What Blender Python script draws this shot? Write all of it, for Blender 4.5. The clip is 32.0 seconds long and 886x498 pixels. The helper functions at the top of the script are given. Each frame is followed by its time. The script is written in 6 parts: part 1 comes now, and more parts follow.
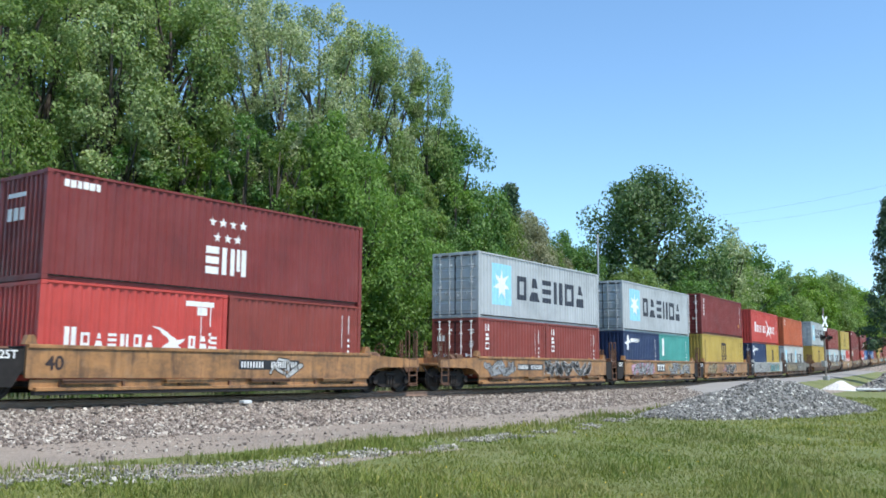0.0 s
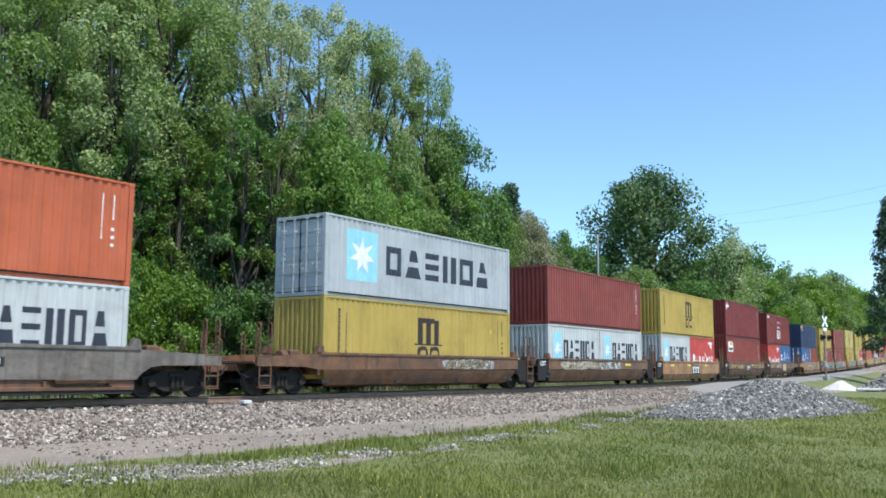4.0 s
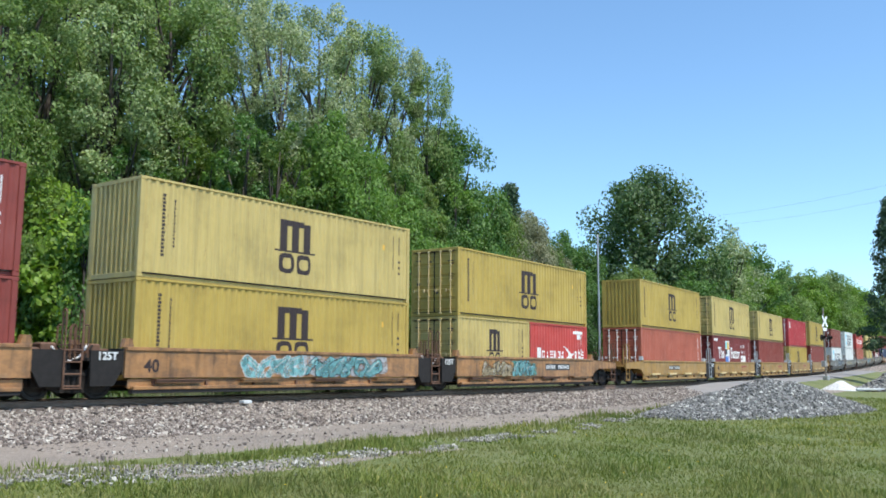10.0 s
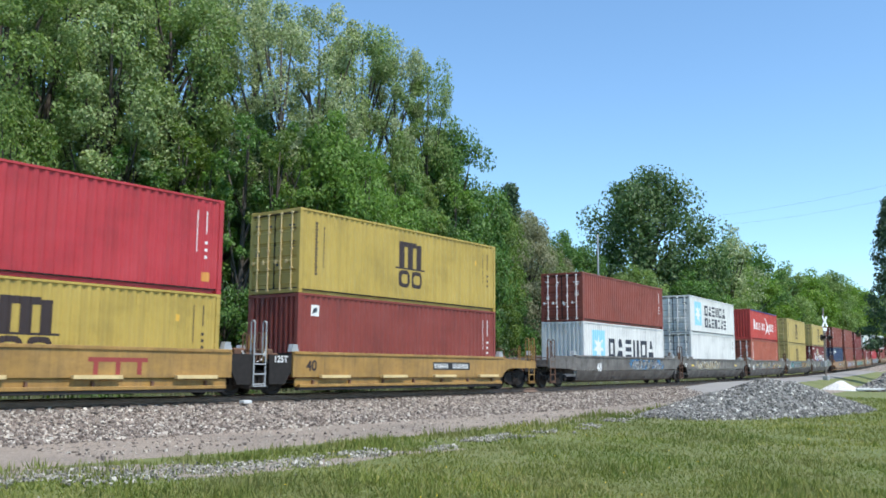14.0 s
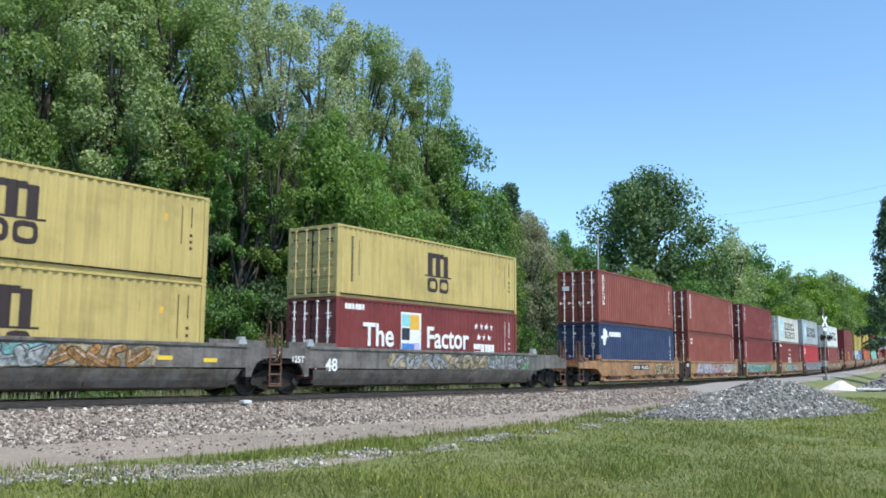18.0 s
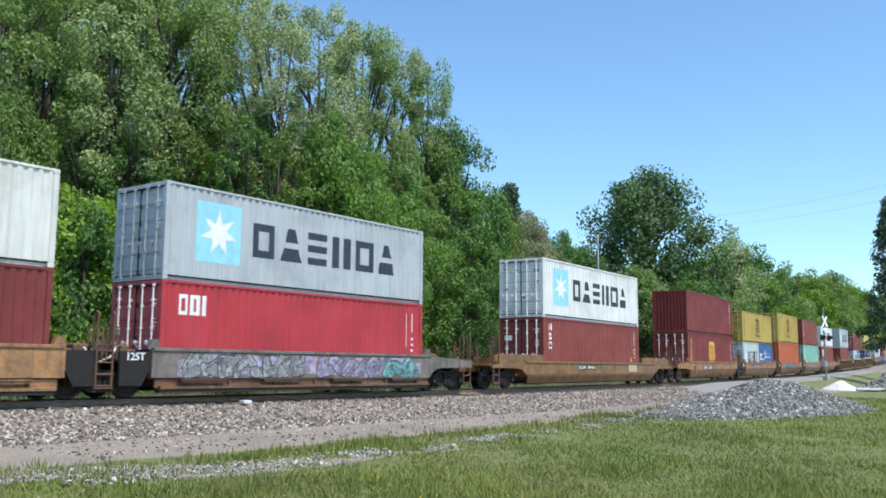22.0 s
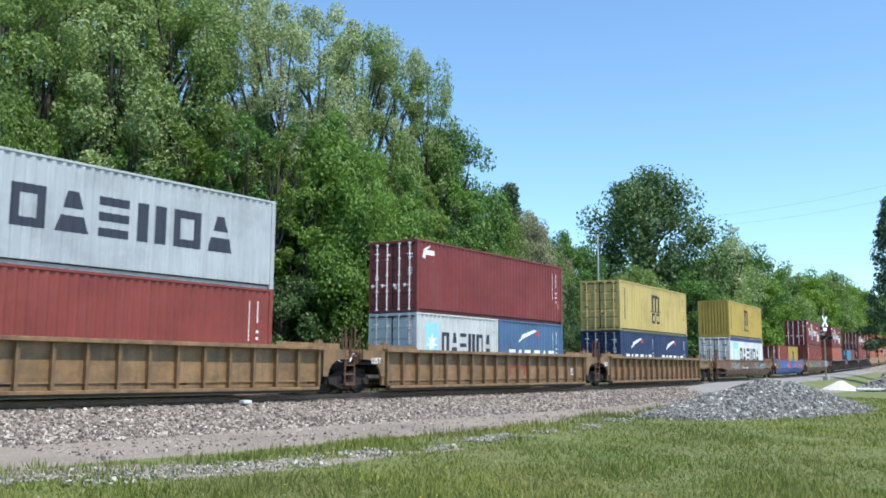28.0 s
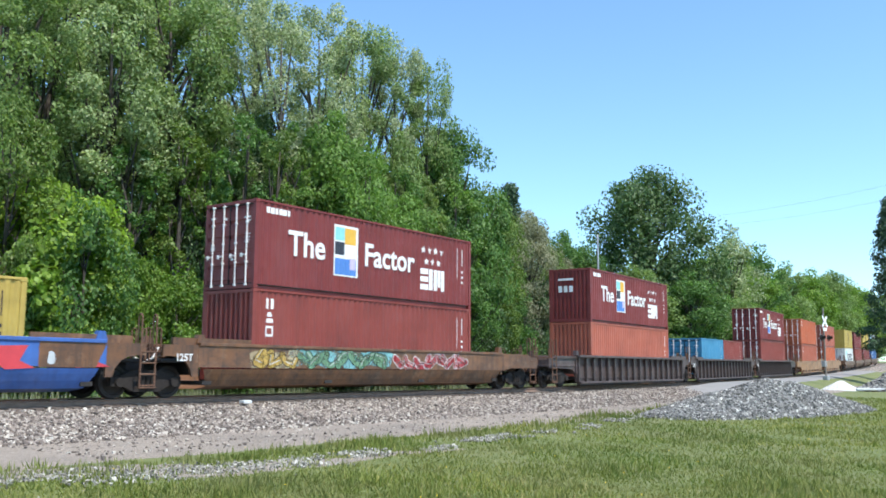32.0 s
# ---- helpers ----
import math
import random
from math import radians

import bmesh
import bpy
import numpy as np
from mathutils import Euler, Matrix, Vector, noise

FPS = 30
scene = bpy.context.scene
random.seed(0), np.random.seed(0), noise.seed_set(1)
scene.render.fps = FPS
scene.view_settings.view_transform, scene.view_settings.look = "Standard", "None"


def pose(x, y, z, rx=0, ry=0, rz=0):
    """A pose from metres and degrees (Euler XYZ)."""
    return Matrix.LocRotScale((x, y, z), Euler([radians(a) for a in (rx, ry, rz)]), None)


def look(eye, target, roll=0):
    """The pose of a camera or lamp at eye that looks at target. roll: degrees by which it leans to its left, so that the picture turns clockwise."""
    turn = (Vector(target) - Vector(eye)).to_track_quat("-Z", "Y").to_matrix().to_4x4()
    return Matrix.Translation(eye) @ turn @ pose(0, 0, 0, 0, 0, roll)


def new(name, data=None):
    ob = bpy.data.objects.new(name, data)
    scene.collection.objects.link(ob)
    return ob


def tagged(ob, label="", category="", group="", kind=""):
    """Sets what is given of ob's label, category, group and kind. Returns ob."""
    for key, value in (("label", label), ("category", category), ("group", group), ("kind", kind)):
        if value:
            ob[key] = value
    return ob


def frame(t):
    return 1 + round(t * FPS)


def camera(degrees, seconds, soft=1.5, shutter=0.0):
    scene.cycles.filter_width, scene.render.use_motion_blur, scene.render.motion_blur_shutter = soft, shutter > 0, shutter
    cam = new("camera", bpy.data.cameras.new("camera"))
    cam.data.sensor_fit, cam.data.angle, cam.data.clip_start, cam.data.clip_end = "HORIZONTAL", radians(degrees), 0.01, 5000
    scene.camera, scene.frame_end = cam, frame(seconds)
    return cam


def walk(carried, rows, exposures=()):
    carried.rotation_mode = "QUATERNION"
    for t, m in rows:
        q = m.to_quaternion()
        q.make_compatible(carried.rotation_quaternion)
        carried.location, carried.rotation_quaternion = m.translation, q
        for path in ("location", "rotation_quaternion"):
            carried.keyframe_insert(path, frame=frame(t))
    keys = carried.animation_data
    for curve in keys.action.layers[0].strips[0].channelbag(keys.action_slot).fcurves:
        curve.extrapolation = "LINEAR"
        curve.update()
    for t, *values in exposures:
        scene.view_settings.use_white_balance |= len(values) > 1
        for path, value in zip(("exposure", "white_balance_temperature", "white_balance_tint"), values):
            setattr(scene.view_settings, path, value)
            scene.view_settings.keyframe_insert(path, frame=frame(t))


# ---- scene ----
# World: the camera stands at the origin of the plan, x to its right, y ahead, grass at z = 0.
EYE = 1.6
cam = camera(52.14, 32.0, soft=1.7, shutter=0.06)
CAM_POSE = pose(0, 0, EYE, 90 + 7.45, 0, 0) @ pose(0, 0, 0, 0, 0, 0.27)
walk(cam, [(0.0, CAM_POSE), (32.0, CAM_POSE)], [
    (0.0, 0.47), (1.0, 0.44), (2.0, 0.41), (3.0, 0.42), (6.0, 0.49), (7.0, 0.66), (8.0, 0.64), (9.0, 0.46), (10.0, 0.43), (11.0, 0.40), (12.0, 0.36), (13.0, 0.40), (14.0, 0.41),
    (17.0, 0.42), (18.0, 0.43), (19.0, 0.55), (20.0, 0.58), (21.0, 0.54), (22.0, 0.42), (23.0, 0.48), (24.0, 0.58), (25.0, 0.46), (28.0, 0.51), (29.0, 0.59), (30.0, 0.57), (31.0, 0.59), (32.0, 0.68)])

# ---- light ----
SUN_AZ = (0.743, -0.669)      # plan direction towards the sun
SUN_EL = 61.0
world = bpy.data.worlds.new("sky")
scene.world = world
world.use_nodes = True
wn = world.node_tree
sky = wn.nodes.new("ShaderNodeTexSky")
sky.sky_type = "NISHITA"
sky.sun_disc = False
sky.sun_elevation = radians(SUN_EL)
sky.sun_rotation = math.atan2(SUN_AZ[0], SUN_AZ[1])
sky.air_density, sky.dust_density, sky.ozone_density = 1.0, 0.0, 2.3
sky_way = wn.nodes.new("ShaderNodeTexCoord")
lift = wn.nodes.new("ShaderNodeVectorMath")
lift.operation = "ADD"
lift.inputs[1].default_value = (0, 0, 0.02)
even = wn.nodes.new("ShaderNodeVectorMath")
even.operation = "NORMALIZE"
wn.links.new(sky_way.outputs["Generated"], lift.inputs[0])
wn.links.new(lift.outputs[0], even.inputs[0])
wn.links.new(even.outputs[0], sky.inputs["Vector"])
wn.nodes["Background"].inputs["Strength"].default_value = 0.15
tint = wn.nodes.new("ShaderNodeVectorMath")
tint.operation = "MULTIPLY"
tint.inputs[1].default_value = (0.89, 1.075, 1.14)
wn.links.new(sky.outputs["Color"], tint.inputs[0])
wn.links.new(tint.outputs[0], wn.nodes["Background"].inputs["Color"])
sun_data = bpy.data.lights.new("sun", "SUN")
sun_data.energy, sun_data.angle, sun_data.color = 3.75, radians(0.53), (1.0, 0.97, 0.92)
sun = new("sun", sun_data)
sv = Vector((SUN_AZ[0] * math.cos(radians(SUN_EL)), SUN_AZ[1] * math.cos(radians(SUN_EL)), math.sin(radians(SUN_EL))))
sun.matrix_world = look(sv * 200, (0, 0, 0))

# ---- track line ----
# s: metres along the line of the containers' near sides; heading in radians at a few stations, smoothed.
STATIONS = (-40, -5, 30, 70, 115, 170, 240)
HEADINGS = (0.93328, 0.92372, 1.01189, 1.05217, 1.05997, 1.05023, 1.04339)
SS = np.arange(-160.0, 1100.1, 0.5)
_a = np.interp(SS, STATIONS, HEADINGS)
_k = np.exp(-0.5 * (np.arange(-36, 37) * 0.5 / 6.0) ** 2)
HEAD = np.convolve(np.pad(_a, 36, mode="edge"), _k / _k.sum(), "valid")
_x = np.concatenate([[0], np.cumsum(0.25 * (np.cos(HEAD[1:]) + np.cos(HEAD[:-1])))])
_y = np.concatenate([[0], np.cumsum(0.25 * (np.sin(HEAD[1:]) + np.sin(HEAD[:-1])))])
_i = int(np.argmin(abs(SS)))
LINE_X, LINE_Y = _x - _x[_i] - 2.58377, _y - _y[_i] + 33.23557


def rail_z(s):
    """Height of the rail head: a slight dip, then a gentle climb that levels out."""
    s = np.asarray(s, float)
    c = np.clip(s, -40, 200)
    return EYE - 0.939 - 0.00219 * c + 6.547e-5 * c * c + np.clip(s - 200, 0, 400) * 0.012


def on_track(s, d=0.0):
    """Plan point at station s, d metres from the track's middle, towards the camera where d > 0."""
    h = np.interp(s, SS, HEAD)
    x, y = np.interp(s, SS, LINE_X), np.interp(s, SS, LINE_Y)
    q = 1.219 - d
    return x - math.sin(h) * q, y + math.cos(h) * q


def track_pose(s, half=6.1):
    """Frame of a vehicle whose middle is at s: x along the line away from the camera, y to the far side, z up."""
    ax, ay = on_track(s - half)
    bx, by = on_track(s + half)
    az, bz = float(rail_z(s - half)), float(rail_z(s + half))
    u = Vector((bx - ax, by - ay, bz - az)).normalized()
    n = Vector((-u.y, u.x, 0)).normalized()
    w = u.cross(n)
    m = Matrix((u, n, w)).transposed().to_4x4()
    m.translation = ((ax + bx) / 2, (ay + by) / 2, (az + bz) / 2)
    return m


def station(x, y):
    """Station and distance (positive towards the camera) of a plan point."""
    i = int(np.argmin((LINE_X - x) ** 2 + (LINE_Y - y) ** 2))
    h = HEAD[i]
    d = (x - LINE_X[i]) * math.sin(h) - (y - LINE_Y[i]) * math.cos(h)
    return SS[i], d + 1.219


def travelled(t):
    return 22.9266 * t - 0.0035154 * t * t

# ---- materials ----
def base(name, rough=0.6, metal=0.0):
    m = bpy.data.materials.new(name)
    m.use_nodes = True
    b = m.node_tree.nodes["Principled BSDF"]
    b.inputs["Roughness"].default_value = rough
    b.inputs["Metallic"].default_value = metal
    return m, m.node_tree, b


def rgb(c):
    return (*c, 1.0)


def noise_tex(nt, scale, detail=4.0, rough=0.6, coords="Object", stretch=None):
    tc = nt.nodes.new("ShaderNodeTexCoord")
    out = tc.outputs[coords]
    if stretch:
        mp = nt.nodes.new("ShaderNodeMapping")
        mp.inputs["Scale"].default_value = stretch
        nt.links.new(out, mp.inputs["Vector"])
        out = mp.outputs["Vector"]
    n = nt.nodes.new("ShaderNodeTexNoise")
    n.inputs["Scale"].default_value, n.inputs["Detail"].default_value, n.inputs["Roughness"].default_value = scale, detail, rough
    nt.links.new(out, n.inputs["Vector"])
    return n.outputs["Fac"]


def ramp(nt, fac, stops):
    r = nt.nodes.new("ShaderNodeValToRGB")
    e = r.color_ramp.elements
    while len(e) < len(stops):
        e.new(0.5)
    for el, (p, c) in zip(e, stops):
        el.position, el.color = p, rgb(c)
    nt.links.new(fac, r.inputs["Fac"])
    return r.outputs["Color"]


def mix(nt, fac, a, b, mode="MIX"):
    m = nt.nodes.new("ShaderNodeMix")
    m.data_type, m.blend_type = "RGBA", mode
    if isinstance(fac, float):
        m.inputs["Factor"].default_value = fac
    else:
        nt.links.new(fac, m.inputs["Factor"])
    for k, v in (("A", a), ("B", b)):
        sock = [i for i in m.inputs if i.name == k and i.type == "RGBA"][0]
        if isinstance(v, tuple):
            sock.default_value = rgb(v)
        else:
            nt.links.new(v, sock)
    return [o for o in m.outputs if o.type == "RGBA"][0]


def bump(nt, b, fac, strength=0.3, dist=0.02):
    n = nt.nodes.new("ShaderNodeBump")
    n.inputs["Strength"].default_value, n.inputs["Distance"].default_value = strength, dist
    nt.links.new(fac, n.inputs["Height"])
    nt.links.new(n.outputs["Normal"], b.inputs["Normal"])


def fmath(nt, op, a, b=0.5):
    n = nt.nodes.new("ShaderNodeMath")
    n.operation = op
    n.use_clamp = False
    for i, v in enumerate((a, b)):
        if isinstance(v, (int, float)):
            n.inputs[i].default_value = v
        else:
            nt.links.new(v, n.inputs[i])
    return n.outputs[0]


def painted_steel(name, c, rust=0.35, fade=0.25, rough=0.5, grime=0.0):
    """Weathered paint: broad fading, vertical streaks of dirt, specks and runs of rust."""
    m, nt, b = base(name, rough)
    dark = tuple(v * 0.72 for v in c)
    pale = tuple(min(1, v * (1 + 0.25 * fade) + 0.06 * fade) for v in c)
    col = ramp(nt, noise_tex(nt, 0.55, 5, 0.65), [(0.3, dark), (0.5, c), (0.72, pale)])
    streak = ramp(nt, noise_tex(nt, 1.0, 3, 0.6, stretch=(5.5, 5.5, 0.35)), [(0.42, (0, 0, 0)), (0.75, (1, 1, 1))])
    col = mix(nt, fmath(nt, "MULTIPLY", streak, 0.30 + 0.25 * rust), col, tuple(v * 0.45 + 0.02 for v in c))
    spots = ramp(nt, noise_tex(nt, 3.2, 6, 0.75, stretch=(1.9, 1.9, 0.6 if rust < 0.3 else 0.28)), [(0.66 - 0.05 * rust, (0, 0, 0)), (0.74, (1, 1, 1))])
    col = mix(nt, fmath(nt, "MULTIPLY", spots, min(1.0, rust * 1.5)), col, (0.16, 0.065, 0.03))
    if grime:
        # road dust and brake dirt in broad patches
        runs = ramp(nt, noise_tex(nt, 1.3, 6, 0.7, stretch=(3.2, 3.2, 0.30)), [(0.50, (0, 0, 0)), (0.66, (1, 1, 1))])
        col = mix(nt, fmath(nt, "MULTIPLY", runs, min(0.85, grime * 1.3)), col, tuple(v * 0.28 + 0.012 for v in c))
        dirt = ramp(nt, noise_tex(nt, 0.9, 7, 0.78, stretch=(1.0, 1.0, 1.6)), [(0.42, (0, 0, 0)), (0.62, (1, 1, 1))])
        col = mix(nt, fmath(nt, "MULTIPLY", dirt, grime), col, (0.05, 0.036, 0.028))
        dust = ramp(nt, noise_tex(nt, 2.6, 6, 0.7), [(0.55, (0, 0, 0)), (0.75, (1, 1, 1))])
        col = mix(nt, fmath(nt, "MULTIPLY", dust, grime * 0.5), col, (0.34, 0.25, 0.17))
    nt.links.new(col, b.inputs["Base Color"])
    r = ramp(nt, noise_tex(nt, 1.4, 4), [(0.3, (rough - 0.12,) * 3), (0.7, (rough + 0.2,) * 3)])
    nt.links.new(r, b.inputs["Roughness"])
    bump(nt, b, noise_tex(nt, 14, 4), 0.12, 0.01)
    return m


def plain(name, c, rough=0.6, metal=0.0, var=0.25, scale=6.0, bumpy=0.15):
    m, nt, b = base(name, rough, metal)
    col = ramp(nt, noise_tex(nt, scale, 5, 0.65), [(0.28, tuple(v * (1 - var) for v in c)), (0.72, tuple(min(1, v * (1 + var)) for v in c))])
    nt.links.new(col, b.inputs["Base Color"])
    if bumpy:
        bump(nt, b, noise_tex(nt, scale * 5, 4), bumpy, 0.01)
    return m


PAINT = {
    "maroon": painted_steel("maroon container paint", (0.192, 0.026, 0.022), 0.15),
    "oxide": painted_steel("oxide red container paint", (0.240, 0.042, 0.029), 0.2),
    "brownred": painted_steel("brown red container paint", (0.245, 0.053, 0.032), 0.2),
    "terracotta": painted_steel("terracotta container paint", (0.41, 0.104, 0.058), 0.2),
    "orange": painted_steel("orange red container paint", (0.50, 0.112, 0.040), 0.12),
    "red": painted_steel("bright red container paint", (0.52, 0.060, 0.046), 0.1),
    "crimson": painted_steel("crimson container paint", (0.45, 0.032, 0.040), 0.1),
    "yellow": painted_steel("mustard yellow container paint", (0.465, 0.328, 0.068), 0.15),
    "pale": painted_steel("faded pale yellow container paint", (0.54, 0.41, 0.137), 0.8),
    "grey": painted_steel("light grey container paint", (0.430, 0.456, 0.464), 0.15),
    "white": painted_steel("white container paint", (0.725, 0.72, 0.68), 0.3),
    "offwhite": painted_steel("grimy off-white container paint", (0.54, 0.555, 0.535), 0.3),
    "dirtywhite": painted_steel("rust-stained white container paint", (0.70, 0.69, 0.62), 1.0),
    "navy": painted_steel("navy blue container paint", (0.019, 0.036, 0.099), 0.1),
    "blue": painted_steel("blue container paint", (0.047, 0.120, 0.292), 0.2),
    "sky": painted_steel("sky blue container paint", (0.052, 0.241, 0.396), 0.1),
    "mid": painted_steel("steel blue container paint", (0.065, 0.138, 0.249), 0.15),
    "teal": painted_steel("teal container paint", (0.060, 0.310, 0.267), 0.1),
    "mint": painted_steel("mint green container paint", (0.232, 0.482, 0.396), 0.1),
}
CARPAINT = {
    "orange": painted_steel("weathered orange wagon paint", (0.42, 0.205, 0.074), 0.5, 0.5, 0.5, 0.62),
    "yellow": painted_steel("clean yellow wagon paint", (0.40, 0.225, 0.055), 0.25, 0.3, 0.5, 0.3),
    "brown": painted_steel("dirty brown wagon paint", (0.20, 0.088, 0.036), 0.7, 0.4, 0.5, 0.75),
    "ochre": painted_steel("dull ochre wagon side", (0.27, 0.13, 0.035), 0.5, 0.3, 0.5, 0.6),
    "rust": painted_steel("rust orange wagon paint", (0.39, 0.170, 0.058), 0.5, 0.4, 0.5, 0.62),
    "grey": painted_steel("grey wagon paint", (0.185, 0.165, 0.145), 0.6, 0.5, 0.5, 0.75),
    "ribbed": painted_steel("dull ochre wagon paint", (0.29, 0.165, 0.068), 0.5, 0.4, 0.5, 0.5),
    "darkribbed": painted_steel("dark brown wagon paint", (0.085, 0.055, 0.05), 0.6, 0.4, 0.5, 0.6),
    "blue": painted_steel("blue painted wagon side", (0.045, 0.13, 0.40), 0.1, 0.3, 0.5, 0.2),
    "silver": painted_steel("silver graffiti wagon side", (0.47, 0.475, 0.455), 0.3, 0.3, 0.5, 0.35),
    "dusk": painted_steel("grey brown graffiti wagon side", (0.20, 0.17, 0.14), 0.4, 0.3, 0.5, 0.6),
}
BLACK_STEEL = plain("grimy black steel", (0.016, 0.0135, 0.012), 0.9, 0.0, 0.4, 5)
BAR_STEEL = plain("pale galvanised bar", (0.90, 0.86, 0.80), 0.45, 0.0, 0.12, 8)
GREY_STEEL = plain("galvanised bar steel", (0.42, 0.43, 0.43), 0.5, 0.3, 0.2, 8)
RUBBER = plain("black rubber seal", (0.014, 0.012, 0.011), 0.9, 0.0, 0.3, 6)
RUST_STEEL = plain("rusty steel", (0.14, 0.07, 0.04), 0.75, 0.0, 0.4, 5)
RAIL_SIDE = plain("rusty rail steel", (0.24, 0.155, 0.11), 0.75, 0.0, 0.3, 4)
RAIL_HEAD = plain("polished rail head", (0.45, 0.44, 0.43), 0.28, 0.9, 0.1, 8, 0.03)
TRUCK_STEEL = plain("greasy black truck steel", (0.021, 0.016, 0.013), 0.92, 0.0, 0.5, 5)
TYRE_STEEL = plain("worn wheel steel", (0.034, 0.027, 0.023), 0.75, 0.1, 0.3, 6)
# Steel under wagons and containers, near-black so the colour carries the shade there.
GAP_DARK = plain("underframe steel, shade in its colour", (0.03, 0.025, 0.022), 0.8, 0.0, 0.3, 6)


def ink(name, c, rough=0.55):
    return plain(name, c, rough, 0.0, 0.12, 3.0, 0)


INK = {
    "white": ink("white lettering paint", (0.78, 0.78, 0.75)),
    "dark": ink("dark navy lettering paint", (0.03, 0.035, 0.05)),
    "brown": ink("dark brown lettering paint", (0.035, 0.02, 0.018)),
    "gold": ink("yellow lettering paint", (0.72, 0.42, 0.06)),
    "cyan": ink("pale blue panel paint", (0.30, 0.62, 0.74)),
    "rustred": ink("faded red stencil paint", (0.30, 0.05, 0.04)),
    "lilac": ink("lilac spray paint", (0.50, 0.44, 0.62)),
    "aqua": ink("aqua spray paint", (0.25, 0.60, 0.62)),
    "redspray": ink("red spray paint", (0.55, 0.05, 0.06)),
    "black": ink("black spray paint", (0.02, 0.02, 0.022)),
    "silver": ink("silver spray paint", (0.50, 0.52, 0.52)),
    "orange": ink("orange spray paint", (0.62, 0.28, 0.06)),
    # Pale yellow with the sun on steps and yellow door bars in the colour.
    "step": ink("pale yellow paint, sunlight in its colour", (0.66, 0.50, 0.24)),
    "tan": ink("tan spray paint", (0.50, 0.38, 0.22)),
    "blue": ink("blue spray paint", (0.08, 0.22, 0.55)),
    "navy": ink("navy tarpaulin", (0.025, 0.04, 0.17)),
    "reflect": ink("yellow reflector film", (0.80, 0.55, 0.04), 0.3),
}


def sprayed(name, c):
    """Weathered spray paint: thin and worn through in places, so that the paint beneath shows."""
    m, nt, b = base(name, 0.6)
    col = ramp(nt, noise_tex(nt, 1.7, 4, 0.6), [(0.3, tuple(v * 0.72 for v in c)), (0.7, tuple(min(1, v * 1.12) for v in c))])
    nt.links.new(col, b.inputs["Base Color"])
    wear = ramp(nt, noise_tex(nt, 3.4, 8, 0.78), [(0.44, (0, 0, 0)), (0.60, (0.9, 0.9, 0.9))])
    clear = nt.nodes.new("ShaderNodeBsdfTransparent")
    mx = nt.nodes.new("ShaderNodeMixShader")
    nt.links.new(wear, mx.inputs[0])
    nt.links.new(b.outputs[0], mx.inputs[1])
    nt.links.new(clear.outputs[0], mx.inputs[2])
    nt.links.new(mx.outputs[0], nt.nodes["Material Output"].inputs["Surface"])
    return m


SPRAY = {k: sprayed("worn " + k + " spray paint", c) for k, c in {
    "white": (0.66, 0.66, 0.63), "dark": (0.03, 0.035, 0.05), "gold": (0.60, 0.40, 0.10), "pink": (0.60, 0.36, 0.46), "lilac": (0.46, 0.42, 0.56), "teal": (0.06, 0.30, 0.28),
    "aqua": (0.22, 0.50, 0.50), "green": (0.20, 0.38, 0.22), "redspray": (0.46, 0.05, 0.06), "black": (0.02, 0.02, 0.022), "silver": (0.44, 0.45, 0.45), "orange": (0.50, 0.25, 0.08),
    "tan": (0.46, 0.37, 0.22), "blue": (0.08, 0.27, 0.50)}.items()}


def gravel_mat(name, stops, scale):
    m, nt, b = base(name, 0.95)
    tc = nt.nodes.new("ShaderNodeTexCoord")
    v = nt.nodes.new("ShaderNodeTexVoronoi")
    v.inputs["Scale"].default_value = scale
    nt.links.new(tc.outputs["Object"], v.inputs["Vector"])
    sep = nt.nodes.new("ShaderNodeSeparateColor")
    nt.links.new(v.outputs["Color"], sep.inputs["Color"])
    col = ramp(nt, sep.outputs[0], stops)
    big = ramp(nt, noise_tex(nt, 0.35, 4), [(0.3, (0.78, 0.78, 0.78)), (0.7, (1.12, 1.1, 1.08))])
    col = mix(nt, 1.0, col, big, "MULTIPLY")
    nt.links.new(col, b.inputs["Base Color"])
    bump(nt, b, v.outputs["Distance"], 0.8, 0.03)
    return m


BALLAST = gravel_mat("crushed stone ballast", [(0.0, (0.062, 0.050, 0.041)), (0.4, (0.196, 0.159, 0.130)), (0.8, (0.355, 0.298, 0.246)), (1.0, (0.577, 0.522, 0.436))], 24)
FINES = gravel_mat("packed pale gravel", [(0.0, (0.239, 0.199, 0.157)), (0.6, (0.335, 0.281, 0.224)), (1.0, (0.443, 0.378, 0.304))], 45)
PILE = gravel_mat("blue grey gravel heap", [(0.0, (0.088, 0.088, 0.082)), (0.6, (0.196, 0.194, 0.181)), (1.0, (0.371, 0.358, 0.320))], 20)


